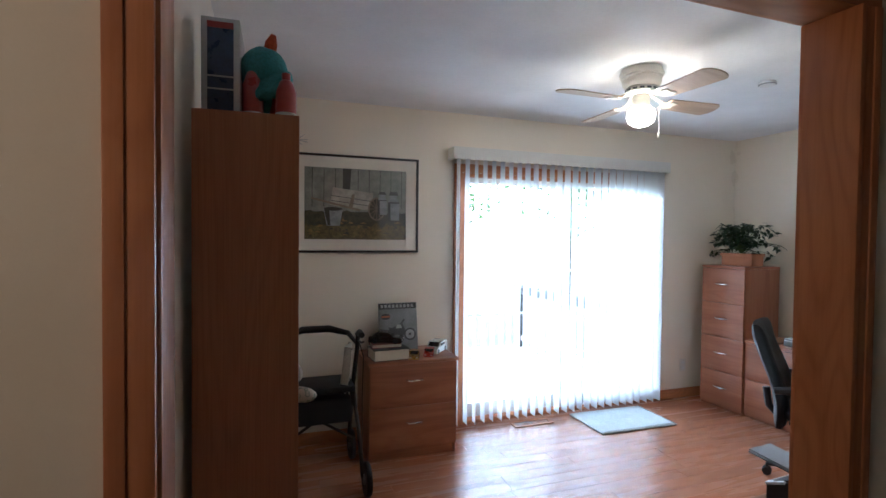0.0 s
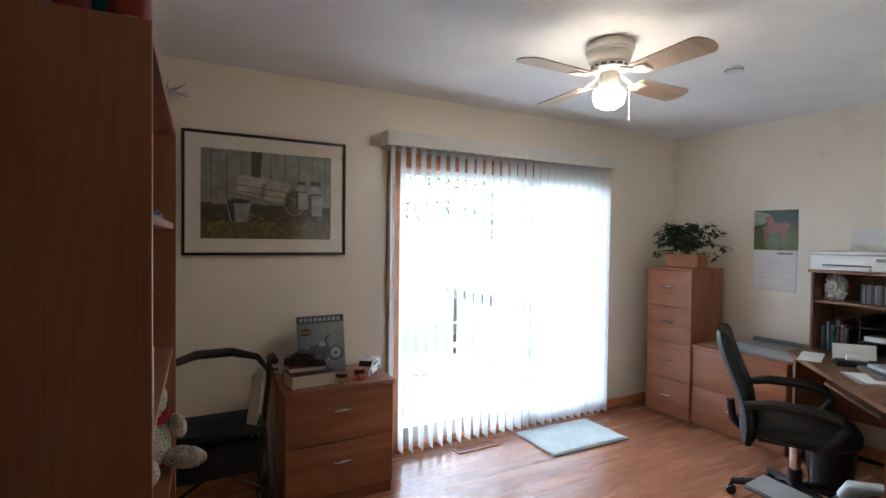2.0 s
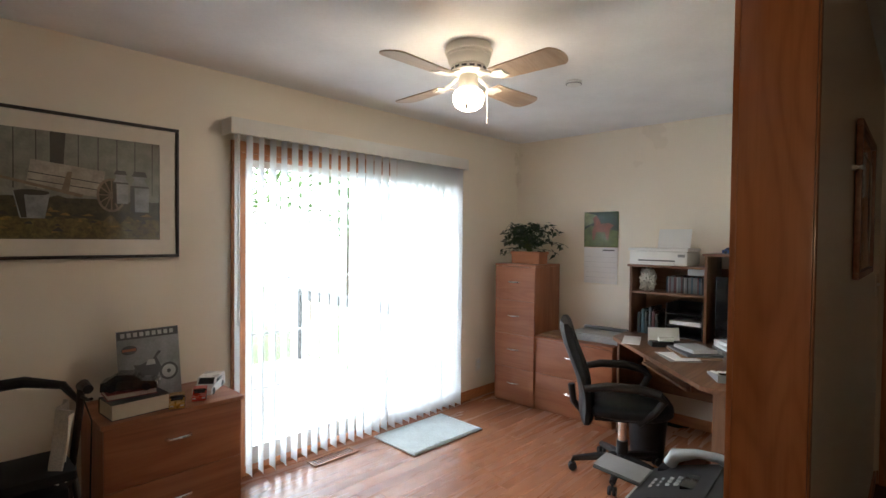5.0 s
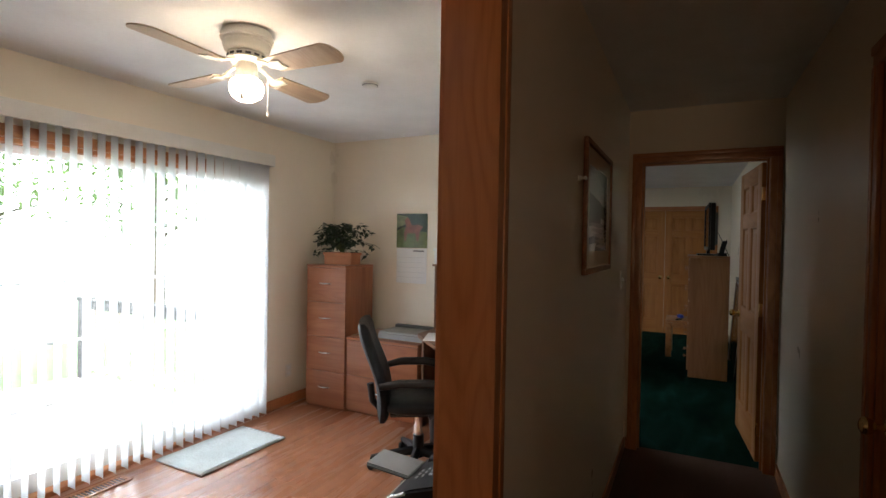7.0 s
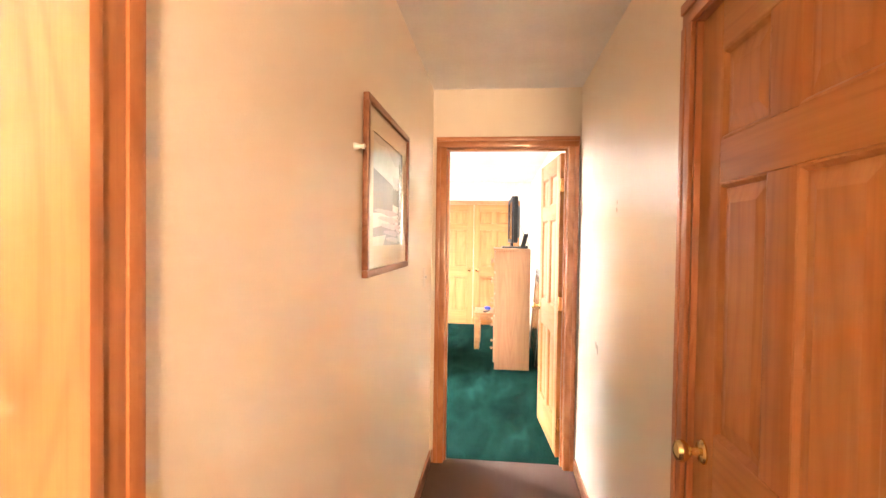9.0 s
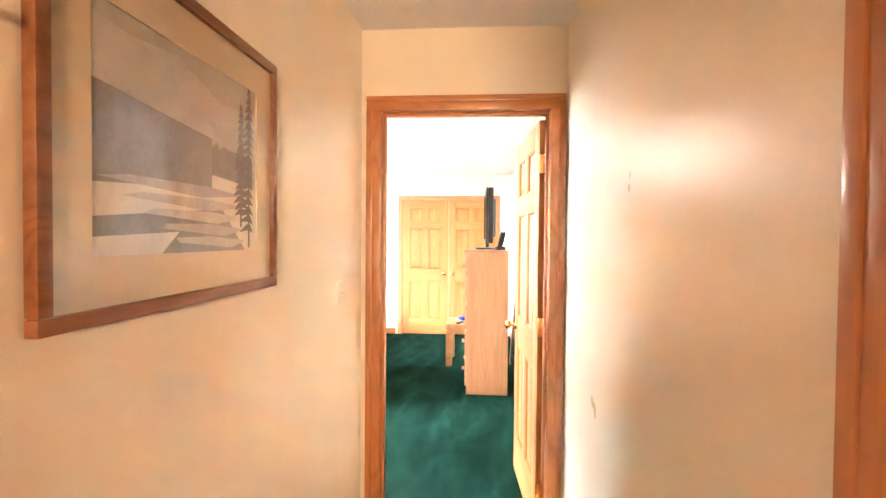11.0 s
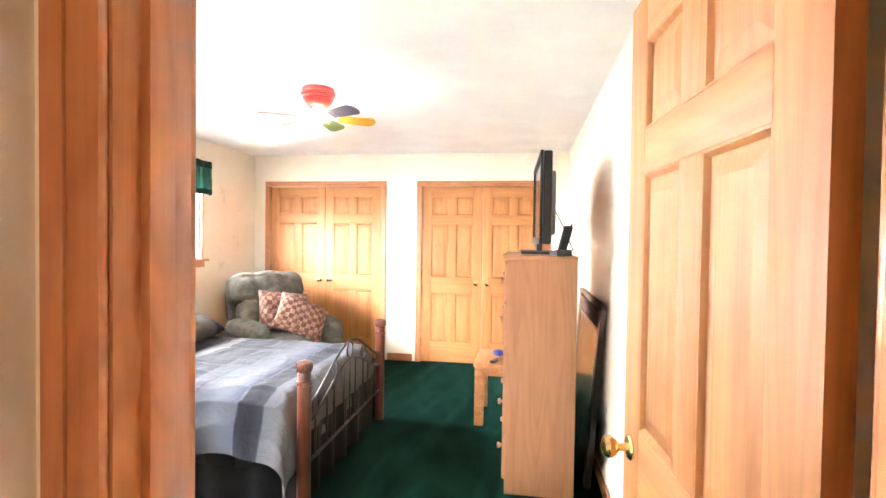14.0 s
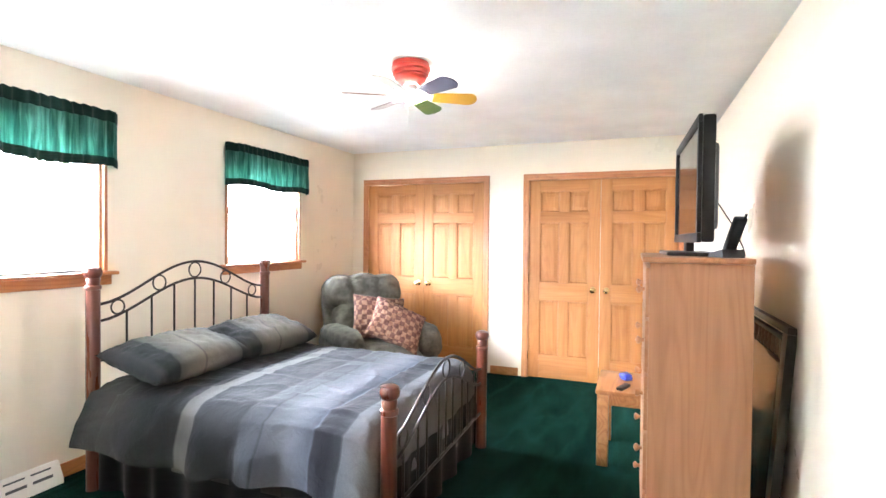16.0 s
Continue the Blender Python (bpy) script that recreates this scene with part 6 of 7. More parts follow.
for cx, s in ((0.218, 1.08), (0.180, 0.80)):
    flat(hp, "pine_trunk", INK_P, [(cx - 0.004, -0.17 * s), (cx + 0.004, -0.17 * s), (cx + 0.001, 0.19 * s), (cx - 0.001, 0.19 * s)], Y0 - 0.0002)
    for k in range(17):
        z = -0.13 * s + k * 0.0185 * s
        w, q = (0.050 - 0.0024 * k) * s * rnd.uniform(0.7, 1.15), min(0.238 - cx, (0.050 - 0.0024 * k) * s * rnd.uniform(0.7, 1.15))
        flat(hp, "pine_bough", INK_P, [(cx - w, z - rnd.uniform(0.004, 0.012)), (cx, z - 0.002), (cx + q, z - rnd.uniform(0.004, 0.012)), (cx + 0.4 * q, z + 0.008), (cx, z + 0.014 * s), (cx - 0.4 * w, z + 0.008)], Y0 - 0.0005 - 0.0003 * (k % 2))
tagged(part("picture_hook", turned([(0, 0), (0.012, 0), (0.012, 0.004), (0.005, 0.02), (0.009, 0.03), (0, 0.034)], 12, pose(2.78, 1.4745, 1.73, 90, 0, 0)), M_WHITE), "small white peg on the hallway wall", "hook")

# ---- bed ----
bed = thing("bed", pose(7.28, 3.0, 0), "full-size bed with mahogany posts and black iron scrollwork", "bed")
post_prof = lambda h: [(0, 0), (0.036, 0), (0.036, h - 0.13), (0.041, h - 0.125), (0.041, h - 0.108), (0.033, h - 0.102), (0.036, h - 0.07), (0.033, h - 0.062), (0.043, h - 0.05), (0.047, h - 0.028), (0.040, h - 0.008), (0.022, h), (0, h + 0.001)]
for x in (-0.695, 0.695):
    part("head_post", turned(post_prof(1.25), 20, Matrix.Translation((x, 0.945, 0))), M_POST, bed)
    part("foot_post", turned(post_prof(0.80), 20, Matrix.Translation((x, -0.905, 0))), M_POST, bed)


def arch(y, lo, hi, half=0.66, n=24):
    return [(-half + 2 * half * i / n, y, lo + (hi - lo) * (0.5 - 0.5 * math.cos(2 * math.pi * i / n)) ** 0.85) for i in range(n + 1)]


def scroll_board(y, lo, hi, gap, base_z, nspin, r=0.0085):
    part("upper_arch", piped(arch(y, lo, hi), r, 8), M_IRON, bed)
    part("lower_arch", piped(arch(y, lo - gap, hi - gap - 0.02), r, 8), M_IRON, bed)
    part("base_rail", piped([(-0.66, y, base_z), (0.66, y, base_z)], r, 8), M_IRON, bed)
    low = arch(y, lo - gap, hi - gap - 0.02)
    for k in range(nspin):
        i = int(round((k + 1) * 24 / (nspin + 1)))
        p = low[i]
        part("spindle", piped([(p[0], y, base_z), (p[0], y, p[2])], 0.0065, 7), M_IRON, bed)
    up = arch(y, lo, hi)
    for i in (2, 7, 12, 17, 22):
        u, l = up[i], low[i]
        c, rr = (u[2] + l[2]) / 2, (u[2] - l[2]) / 2 - 0.008
        part("ring", piped([(u[0] + rr * math.cos(a), y, c + rr * math.sin(a)) for a in [j * 2 * math.pi / 20 for j in range(20)]], 0.005, 6, True), M_IRON, bed)


scroll_board(0.945, 1.035, 1.255, 0.095, 0.715, 7)
scroll_board(-0.905, 0.545, 0.765, 0.10, 0.24, 9)
part("side_rail", box(-0.69, -0.665, -0.88, 0.92, 0.20, 0.30, bev=0.004), M_IRON, bed)
part("side_rail", box(0.665, 0.69, -0.88, 0.92, 0.20, 0.30, bev=0.004), M_IRON, bed)
part("box_spring", box(-0.66, 0.66, -0.76, 0.92, 0.20, 0.38, bev=0.02), cloth("white_ticking", (0.6, 0.58, 0.54)), bed)
mattress = tagged(part("mattress", box(-0.67, 0.67, -0.76, 0.92, 0.381, 0.585, bev=0.04, seg=4), cloth("mattress_ticking", (0.6, 0.58, 0.54))), "white mattress on the bed frame", "mattress")
mattress.matrix_basis = pose(7.28, 3.0, 0)
# gathered skirt
def skirt_fold(u, v):
    L = u * 4.9
    w = 0.022 * math.sin(L * 26 + 2 * math.sin(L * 3)) * (0.35 + 0.65 * v)
    if L < 1.8:
        p, n = Vector((-0.70, 0.90 - L, 0)), Vector((-1, 0, 0))
    elif L < 3.1:
        p, n = Vector((-0.70 + (L - 1.8) * 1.4 / 1.3, -0.88, 0)), Vector((0, -1, 0))
    else:
        p, n = Vector((0.70, -0.90 + (L - 3.1), 0)), Vector((1, 0, 0))
    p = p + n * (w - 0.005)
    p.z = 0.37 - 0.355 * v
    return p
bs = tagged(part("bed_skirt", solid_sheet(420, 5, skirt_fold, 0.002), cloth("charcoal_skirt_cloth", (0.004, 0.0045, 0.006), 0.2), sharp=70), "dark charcoal gathered bed skirt down to the carpet", "bed skirt")
bs.matrix_basis = pose(7.28, 3.0, 0)
STRIPES = [(0, (0.099, 0.096, 0.093)), (0.035, (0.117, 0.114, 0.109)), (0.04, (0.033, 0.033, 0.033)), (0.046, (0.119, 0.118, 0.115)), (0.1, (0.120, 0.122, 0.126)), (0.145, (0.088, 0.093, 0.103)), (0.15, (0.021, 0.023, 0.028)), (0.18, (0.008, 0.008, 0.012)), (0.225, (0.008, 0.008, 0.012)),
           (0.23, (0.053, 0.062, 0.081)), (0.3, (0.079, 0.084, 0.095)), (0.375, (0.040, 0.044, 0.050)), (0.38, (0.017, 0.018, 0.020)), (0.386, (0.032, 0.035, 0.041)), (0.46, (0.017, 0.018, 0.020)), (0.6, (0.013, 0.014, 0.016)), (0.605, (0.096, 0.094, 0.088)), (0.65, (0.088, 0.087, 0.081)), (0.655, (0.012, 0.013, 0.014)),
           (0.76, (0.014, 0.016, 0.016)), (0.82, (0.025, 0.025, 0.025)), (0.9, (0.036, 0.037, 0.035)), (1, (0.022, 0.024, 0.024))]
M_COMF = banded("striped_comforter", "Y", STRIPES, -0.98, 0.90, across=0.23)


def comforter(u, v):
    """u across the bed, v from foot to head; it hangs over both sides and the foot."""
    half, drop = 0.70, 0.30
    s = (u - 0.5) * 2 * (half + drop)
    y = -0.90 + v * 1.80
    seam_y, seam_s = abs(math.sin((y + 0.12) / 0.42 * math.pi)), abs(math.sin((s + 0.16) / 0.46 * math.pi))
    puff = 0.013 * (min(1, seam_y * 2.2) * min(1, seam_s * 2.2)) ** 0.45
    q = Vector((s * 4.5, y * 3.2, 5))
    warp = noise.noise_vector(q * 0.7) * 0.8
    crease = 1 - abs(noise.noise(q + warp)) * 2
    puff += 0.009 * noise.noise(Vector((s * 2.6, y * 2.6, 5))) + 0.008 * max(0, crease) ** 4 + 0.004 * noise.noise(Vector((s * 11, y * 11, 1)))
    head = max(0.0, (v - 0.62) / 0.38)
    if abs(s) <= half:
        e = max(0, abs(s) - half + 0.12) / 0.12
        x, z = s, 0.598 - 0.045 * e * e + puff
    else:
        k = abs(s) - half
        fold = 0.030 * math.sin(y * 13 + 2 * math.sin(y * 4)) * (k / drop) + 0.018 * noise.noise(Vector((y * 6, k * 5, 3)))
        x = math.copysign(half + 0.020 + 0.075 * math.sin(min(1.3, k * 4.2)) * (1 + 1.1 * head) + fold + puff * 0.7, s)
        z = 0.553 - k * 0.90 - 0.02 * math.sin(y * 5 + 1) + puff * 0.3
    if v < 0.10:
        t = (0.10 - v) / 0.10
        over = max(0.0, abs(s) - half) / drop
        z -= 0.33 * t ** 2.6 * (1 - 0.55 * over)
        y = -0.72 - 0.145 * math.sin(t * 1.57) - 0.010 * math.sin(s * 17) * t
    return Vector((x, y, z))


cf = tagged(part("comforter", solid_sheet(170, 160, comforter, 0.012), M_COMF, sharp=80), "quilted comforter in blue, grey and cream stripes", "comforter")
cf.matrix_basis = pose(7.28, 3.0, 0)
M_SHAM = banded("striped_pillow_sham", "X", [(0, (0.023, 0.026, 0.026)), (0.05, (0.035, 0.038, 0.039)), (0.1, (0.016, 0.019, 0.020)), (0.2, (0.020, 0.024, 0.025)), (0.22, (0.075, 0.080, 0.073)), (0.32, (0.126, 0.125, 0.106)), (0.45, (0.168, 0.157, 0.130)), (0.47, (0.089, 0.084, 0.077)), (0.485, (0.161, 0.150, 0.127)), (0.66, (0.140, 0.132, 0.113)), (0.8, (0.104, 0.104, 0.093)), (0.86, (0.075, 0.077, 0.073)), (0.875, (0.017, 0.021, 0.023)), (1, (0.023, 0.027, 0.027))], -0.37, 0.37)


def pillow_mesh(w, d, h, seed):
    bm = bmesh.new()
    n = 40
    def f(sign):
        def g(u, v):
            a, b2 = (u - 0.5) * 2, (v - 0.5) * 2
            fx = (1 - abs(a) ** 2.6) * (1 - abs(b2) ** 2.6)
            pinch = 1 - 0.10 * (1 - abs(a) ** 2) * abs(b2) ** 6 - 0.0
            ridge = 1 - 2 * abs(noise.noise(Vector((a * 4 + seed, b2 * 2.2 + a, sign))))
            wr = 0.014 * noise.noise(Vector((a * 3 + seed, b2 * 3, sign))) * fx ** 0.3 + 0.012 * max(0, ridge) ** 3 * fx ** 0.5 + 0.006 * noise.noise(Vector((a * 9 + seed, b2 * 9, sign)))
            return Vector((a * w / 2 * (1 - 0.06 * (1 - b2 * b2) * abs(a) ** 5), b2 * d / 2 * pinch, sign * (h / 2 * max(0, fx) ** 0.45) + wr * (fx > 0)))
        return g
    sheet(bm, n, n, f(1))
    sheet(bm, n, n, f(-1))
    bmesh.ops.remove_doubles(bm, verts=bm.verts, dist=0.0008)
    return bm


for k, (x, rz, rx) in enumerate(((6.93, 3, 14), (7.61, -2, 15))):
    p = tagged(part("pillow", pillow_mesh(0.76, 0.46, 0.20, k * 4.0), M_SHAM, sharp=80), "plump pillow in a grey-green striped sham", "pillow", "bed pillows")
    p.matrix_basis = pose(x, 3.665, 0.715, rx, 0, rz)

# ---- recliner ----
M_REC = cloth("olive_grey_chenille", (0.115, 0.108, 0.085), 0.35, 160, 0.95, 0, 16)
rc = thing("recliner", pose(8.86, 3.40, 0, 0, 0, -38), "olive-grey plush recliner armchair in the corner", "armchair")


def cushion(bm, c, r, power=3.4, rough=0.05, m=None, sub=4):
    blob(bm, c, r, sub, rough, 4, power, m)


def crumple(bm, amount, freq=7.0):
    for v in bm.verts:
        ridge = 1 - 2 * abs(noise.noise(v.co * freq))
        v.co += Vector((noise.noise(v.co * freq + Vector((3, 0, 0))), noise.noise(v.co * freq + Vector((0, 5, 0))), ridge * 0.6)) * amount


bm = bmesh.new()
cushion(bm, (0, 0.05, 0.20), (0.44, 0.40, 0.16), 6, 0.01)
part("base", bm, M_REC, rc, sharp=80)
for s in (-1, 1):
    bm = bmesh.new()
    cushion(bm, (s * 0.37, -0.04, 0.34), (0.095, 0.39, 0.22), 5, 0.02)
    cushion(bm, (s * 0.375, -0.10, 0.555), (0.125, 0.36, 0.080), 2.6, 0.07)
    cushion(bm, (s * 0.375, -0.40, 0.47), (0.105, 0.07, 0.13), 2.6, 0.05)
    crumple(bm, 0.010)
    part("arm", bm, M_REC, rc, sharp=80)
bm = bmesh.new()
cushion(bm, (0, -0.12, 0.42), (0.27, 0.36, 0.10), 4, 0.03)
crumple(bm, 0.010)
part("seat_cushion", bm, M_REC, rc, sharp=80)
bm = bmesh.new()
cushion(bm, (0, -0.44, 0.26), (0.27, 0.045, 0.19), 4, 0.03)
part("footrest", bm, M_REC, rc, sharp=80)
tilt = Euler((radians(-20), 0, 0)).to_matrix()


def tufted(bm, c, r, rows):
    """A stuffed pad with two lengthwise tufts and a few short pleats near its top."""
    made = bmesh.ops.create_icosphere(bm, subdivisions=5, radius=1.0)["verts"]
    for v in made:
        p = v.co.copy()
        p = p / (abs(p.x) ** 3.6 + abs(p.y) ** 3.6 + abs(p.z) ** 3.6) ** (1 / 3.6)
        front = max(0.0, -p.y)
        groove = math.exp(-((abs(p.x) - 0.36) / 0.07) ** 2) * 0.28 + math.exp(-(p.z / 0.06) ** 2) * 0.10 * rows
        pleat = 0.10 * math.sin(p.z * 34) * math.exp(-((p.z - 0.55) / 0.22) ** 2) * math.exp(-((abs(p.x) - 0.30) / 0.28) ** 2)
        p.y += front * (groove + pleat + 0.16 * noise.noise(p * 3.0 + Vector(c)))
        p.z += 0.05 * math.cos(p.x * 8.5) * max(0, p.z)
        v.co = tilt @ Vector((p.x * r[0], p.y * r[1], p.z * r[2])) + Vector(c)


bm = bmesh.new()
tufted(bm, (0, 0.35, 0.89), (0.40, 0.15, 0.17), 0)
part("headrest", bm, M_REC, rc, sharp=80)
bm = bmesh.new()
tufted(bm, (0, 0.24, 0.62), (0.33, 0.14, 0.21), 0)
part("back_cushion", bm, M_REC, rc, sharp=80)
bm = bmesh.new()
cushion(bm, (0, 0.42, 0.64), (0.37, 0.08, 0.36), 5, 0.01, tilt)
part("back_shell", bm, M_REC, rc, sharp=80)
mt, nt, nodes, b = shader("rust_patchwork")
vec = coords(nt, (22, 22, 22))
ck = nodes.new("ShaderNodeTexChecker")
ck.inputs["Color1"].default_value, ck.inputs["Color2"].default_value = (0.27, 0.155, 0.10, 1), (0.125, 0.056, 0.040, 1)
ck.inputs["Scale"].default_value = 1.0
nt.links.new(vec.outputs[0], ck.inputs["Vector"])
spot = ramp(nt, grainy(nt, vec, 1.4, 3).outputs["Fac"], [(0.35, (0.55, 0.42, 0.38)), (0.6, (1, 1, 1))])
nt.links.new(mixed(nt, ck.outputs[0], spot.outputs[0], 1.0), b.inputs["Base Color"])
b.inputs["Roughness"].default_value = 0.9
for k, mm in enumerate((pose(8.70, 3.10, 0.655, 54, 0, -36) @ Matrix.Rotation(radians(-32), 4, "Z"), pose(8.74, 3.30, 0.70, 66, 0, -42) @ Matrix.Rotation(radians(-8), 4, "Z"))):
    p = tagged(part("throw_pillow", pillow_mesh(0.50, 0.42, 0.15, 7 + k), mt, sharp=80), "rust and brown patchwork throw pillow on the recliner", "pillow", "throw pillows")
    p.matrix_basis = mm

# ---- pine chest of drawers ----
cd = thing("chest_of_drawers", pose(7.37, 1.065, 0, 0, 0, 180), "tall knotty pine chest of drawers with wooden knobs", "chest of drawers")
W2 = 0.40
M_KNOTTY_X = timber("knotty_pine_along", (0.34, 0.155, 0.070), (0.39, 0.185, 0.088), (0.44, 0.22, 0.110), "x", 0.46, 40, 0.06, knots=1.0, figure=0.25, pore=0.2)
part("side_panel", box(-W2, -W2 + 0.02, 0.0, 0.385, 0, 1.333, bev=0.002), M_KNOTTY, cd)
part("side_panel", box(W2 - 0.02, W2, 0.0, 0.385, 0, 1.333, bev=0.002), M_KNOTTY, cd)
part("back_panel", box(-W2 + 0.02, W2 - 0.02, 0.375, 0.385, 0.03, 1.333), M_KNOTTY, cd)
part("top", box(-W2 - 0.014, W2 + 0.014, -0.03, 0.387, 1.334, 1.358, bev=0.006), M_KNOTTY_X, cd)
part("plinth", box(-W2 + 0.02, W2 - 0.02, 0.005, 0.02, 0, 0.07, bev=0.002), M_KNOTTY_X, cd)
knob_prof = [(0, 0), (0.009, 0), (0.008, 0.012), (0.016, 0.02), (0.018, 0.027), (0.012, 0.034), (0, 0.036)]
z = 0.075
for k, hgt in enumerate((0.26, 0.245, 0.235, 0.225, 0.215)):
    dr = part("drawer_front", box(-W2 + 0.022, W2 - 0.022, -0.016, 0.012, z, z + hgt, bev=0.006), M_KNOTTY_X, cd)
    for x in (-0.22, 0.22):
        part("knob", turned(knob_prof, 14, Matrix.Translation((x, -0.016, z + hgt / 2)) @ Matrix.Rotation(radians(90), 4, "X")), M_KNOTTY, dr)
    z += hgt + 0.014

tv = thing("television", pose(7.40, 0.882, 1.3585, 0, 0, 181.5) @ Matrix.Diagonal((1.0, 1.0, 0.975, 1.0)), "black flat-screen television on the pine chest", "television")
part("base", box(-0.24, 0.24, -0.115, 0.11, 0, 0.018, bev=0.007), M_BLACK, tv)
part("neck", box(-0.05, 0.05, -0.015, 0.02, 0.018, 0.09, bev=0.006), M_BLACK, tv)
part("housing", box(-0.44, 0.44, -0.005, 0.045, 0.065, 0.60, bev=0.012), M_BLACK, tv)
part("rear_shell", box(-0.34, 0.34, 0.045, 0.075, 0.12, 0.50, bev=0.02), M_DGREY, tv)
bm = bmesh.new()
for a in ((-0.442, 0.442, 0.57, 0.602), (-0.442, 0.442, 0.063, 0.105), (-0.442, -0.412, 0.105, 0.57), (0.412, 0.442, 0.105, 0.57)):
    bx(bm, a[0], a[1], -0.022, -0.0055, a[2], a[3], 0.004)
part("bezel", bm, M_BLACK, tv)
part("screen", box(-0.412, 0.412, -0.012, -0.0057, 0.105, 0.57), M_SCREEN, tv)
tp = thing("cordless_phone", pose(7.06, 0.77, 1.3585, 0, 0, 200), "black cordless telephone standing in its cradle", "telephone")
part("cradle", slab([(-0.06, 0), (0.06, 0), (0.055, 0.035), (-0.05, 0.018)], -0.045, 0.045, Matrix.Rotation(radians(90), 4, "X"), 0.005), M_BLACK, tp)
part("handset", box(-0.013, 0.013, -0.024, 0.024, 0.0, 0.16, bev=0.008, m=Matrix.Translation((0.02, 0, 0.028)) @ Matrix.Rotation(radians(32), 4, "Y")), M_BLACK, tp)
part("antenna", piped([(0.10, 0.01, 0.14), (0.125, 0.01, 0.175)], 0.005), M_BLACK, tp)
tagged(part("cable", piped([(7.25, 0.79, 1.62), (7.12, 0.74, 1.50), (7.10, 0.70, 1.40), (7.14, 0.685, 1.365)], 0.003, 6), M_BLACK), "thin black cable from television to phone", "cable")

# dark headboard leaning on the wall
M_WALNUT = timber("dark_walnut", (0.050, 0.022, 0.013), (0.075, 0.034, 0.020), (0.10, 0.048, 0.028), "z", 0.22, 50, 0.05, coat=0.5, figure=0.3)
M_WALNUT_L = timber("brown_walnut_stile", (0.13, 0.066, 0.042), (0.17, 0.088, 0.056), (0.21, 0.112, 0.072), "z", 0.30, 50, 0.05, figure=0.3)
lp = thing("headboard", pose(7.68, 0.590, 0, 4, 0, 0), "spare dark walnut headboard with a spindled top leaning on the wall", "headboard")
for x0, x1 in ((-0.565, -0.49), (0.46, 0.535)):
    part("stile", box(x0, x1, -0.018, 0.014, 0.0, 1.045, bev=0.004), M_WALNUT_L, lp)
part("panel", box(-0.49, 0.46, -0.006, 0.006, 0.06, 0.905), M_WALNUT, lp)
part("lower_rail", box(-0.49, 0.46, -0.014, 0.012, 0.905, 0.925, bev=0.003), M_WALNUT, lp)
part("top_rail", box(-0.575, 0.545, -0.024, 0.018, 1.045, 1.075, bev=0.006), M_EBONY, lp)
part("upper_rail", box(-0.49, 0.46, -0.014, 0.012, 1.005, 1.025, bev=0.003), M_EBONY, lp)
for k in range(14):
    x = -0.445 + k * 0.067
    part("spindle", turned([(0, 0), (0.008, 0), (0.012, 0.02), (0.007, 0.04), (0.012, 0.06), (0.008, 0.08), (0, 0.08)], 10, Matrix.Translation((x, 0, 0.925))), M_WALNUT_L, lp)
part("edge_strip", box(-0.5725, -0.566, -0.020, 0.016, 0.0, 1.045, bev=0.002), M_EBONY, lp)

# ---- end table ----
M_ORANGE = timber("orange_pine", (0.38, 0.16, 0.055), (0.45, 0.20, 0.075), (0.52, 0.25, 0.10), "x", 0.32, 40, 0.08, coat=0.4)
et = thing("end_table", pose(8.23, 1.08, 0), "small orange pine end table with thick square legs", "end table")
part("tabletop", box(-0.27, 0.27, -0.255, 0.265, 0.455, 0.485, bev=0.010), M_ORANGE, et)
bm = bmesh.new()
for a in ((-0.20, 0.20, -0.225, -0.205), (-0.20, 0.20, 0.215, 0.235), (-0.235, -0.215, -0.19, 0.20), (0.215, 0.235, -0.19, 0.20)):
    bx(bm, *a, 0.385, 0.454, 0.002)
part("apron", bm, M_ORANGE, et)
for x in (-0.225, 0.225):
    for y in (-0.21, 0.22):
        part("leg", box(x - 0.035, x + 0.035, y - 0.035, y + 0.035, 0, 0.454, bev=0.008), M_ORANGE, et)
bm = bmesh.new()
blob(bm, (0, 0, 0.025), (0.05, 0.035, 0.025), 3, 0.2, 4, 3)
bp = tagged(part("blue_pouch", bm, plain("blue_vinyl", (0.02, 0.05, 0.45), 0.35)), "small bright blue pouch on the end table", "pouch")
bp.matrix_basis = pose(8.27, 1.17, 0.4855, 0, 0, 30)
rmt = tagged(part("remote_control", box(-0.02, 0.02, -0.07, 0.07, 0, 0.018, bev=0.005), M_BLACK), "small black remote control on the end table", "remote control")
rmt.matrix_basis = pose(8.06, 1.18, 0.4855, 0, 0, 70)

# ---- window dressings ----
mt, nt, nodes, b = shader("green_valance_painted_folds")
# Fold light and shade and the window's glow are put into this cloth colour.
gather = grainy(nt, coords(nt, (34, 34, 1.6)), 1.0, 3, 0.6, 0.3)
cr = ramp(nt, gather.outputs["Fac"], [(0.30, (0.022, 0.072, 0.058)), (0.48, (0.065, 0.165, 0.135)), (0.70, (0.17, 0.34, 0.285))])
th = ramp(nt, grainy(nt, coords(nt, (1, 1, 1)), 300, 2).outputs["Fac"], [(0.35, (0.8,) * 3), (0.6, (1, 1, 1))])
woven = mixed(nt, cr.outputs[0], th.outputs[0], 1.0)
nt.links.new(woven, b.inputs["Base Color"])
b.inputs["Roughness"].default_value, b.inputs["Specular IOR Level"].default_value = 0.9, 0.1
bumped(nt, b, gather.outputs["Fac"], 0.5, 0.01)
tl = nodes.new("ShaderNodeBsdfTranslucent")
nt.links.new(woven, tl.inputs[0])
mx = nodes.new("ShaderNodeMixShader")
mx.inputs[0].default_value = 0.7
nt.links.new(b.outputs[0], mx.inputs[1])
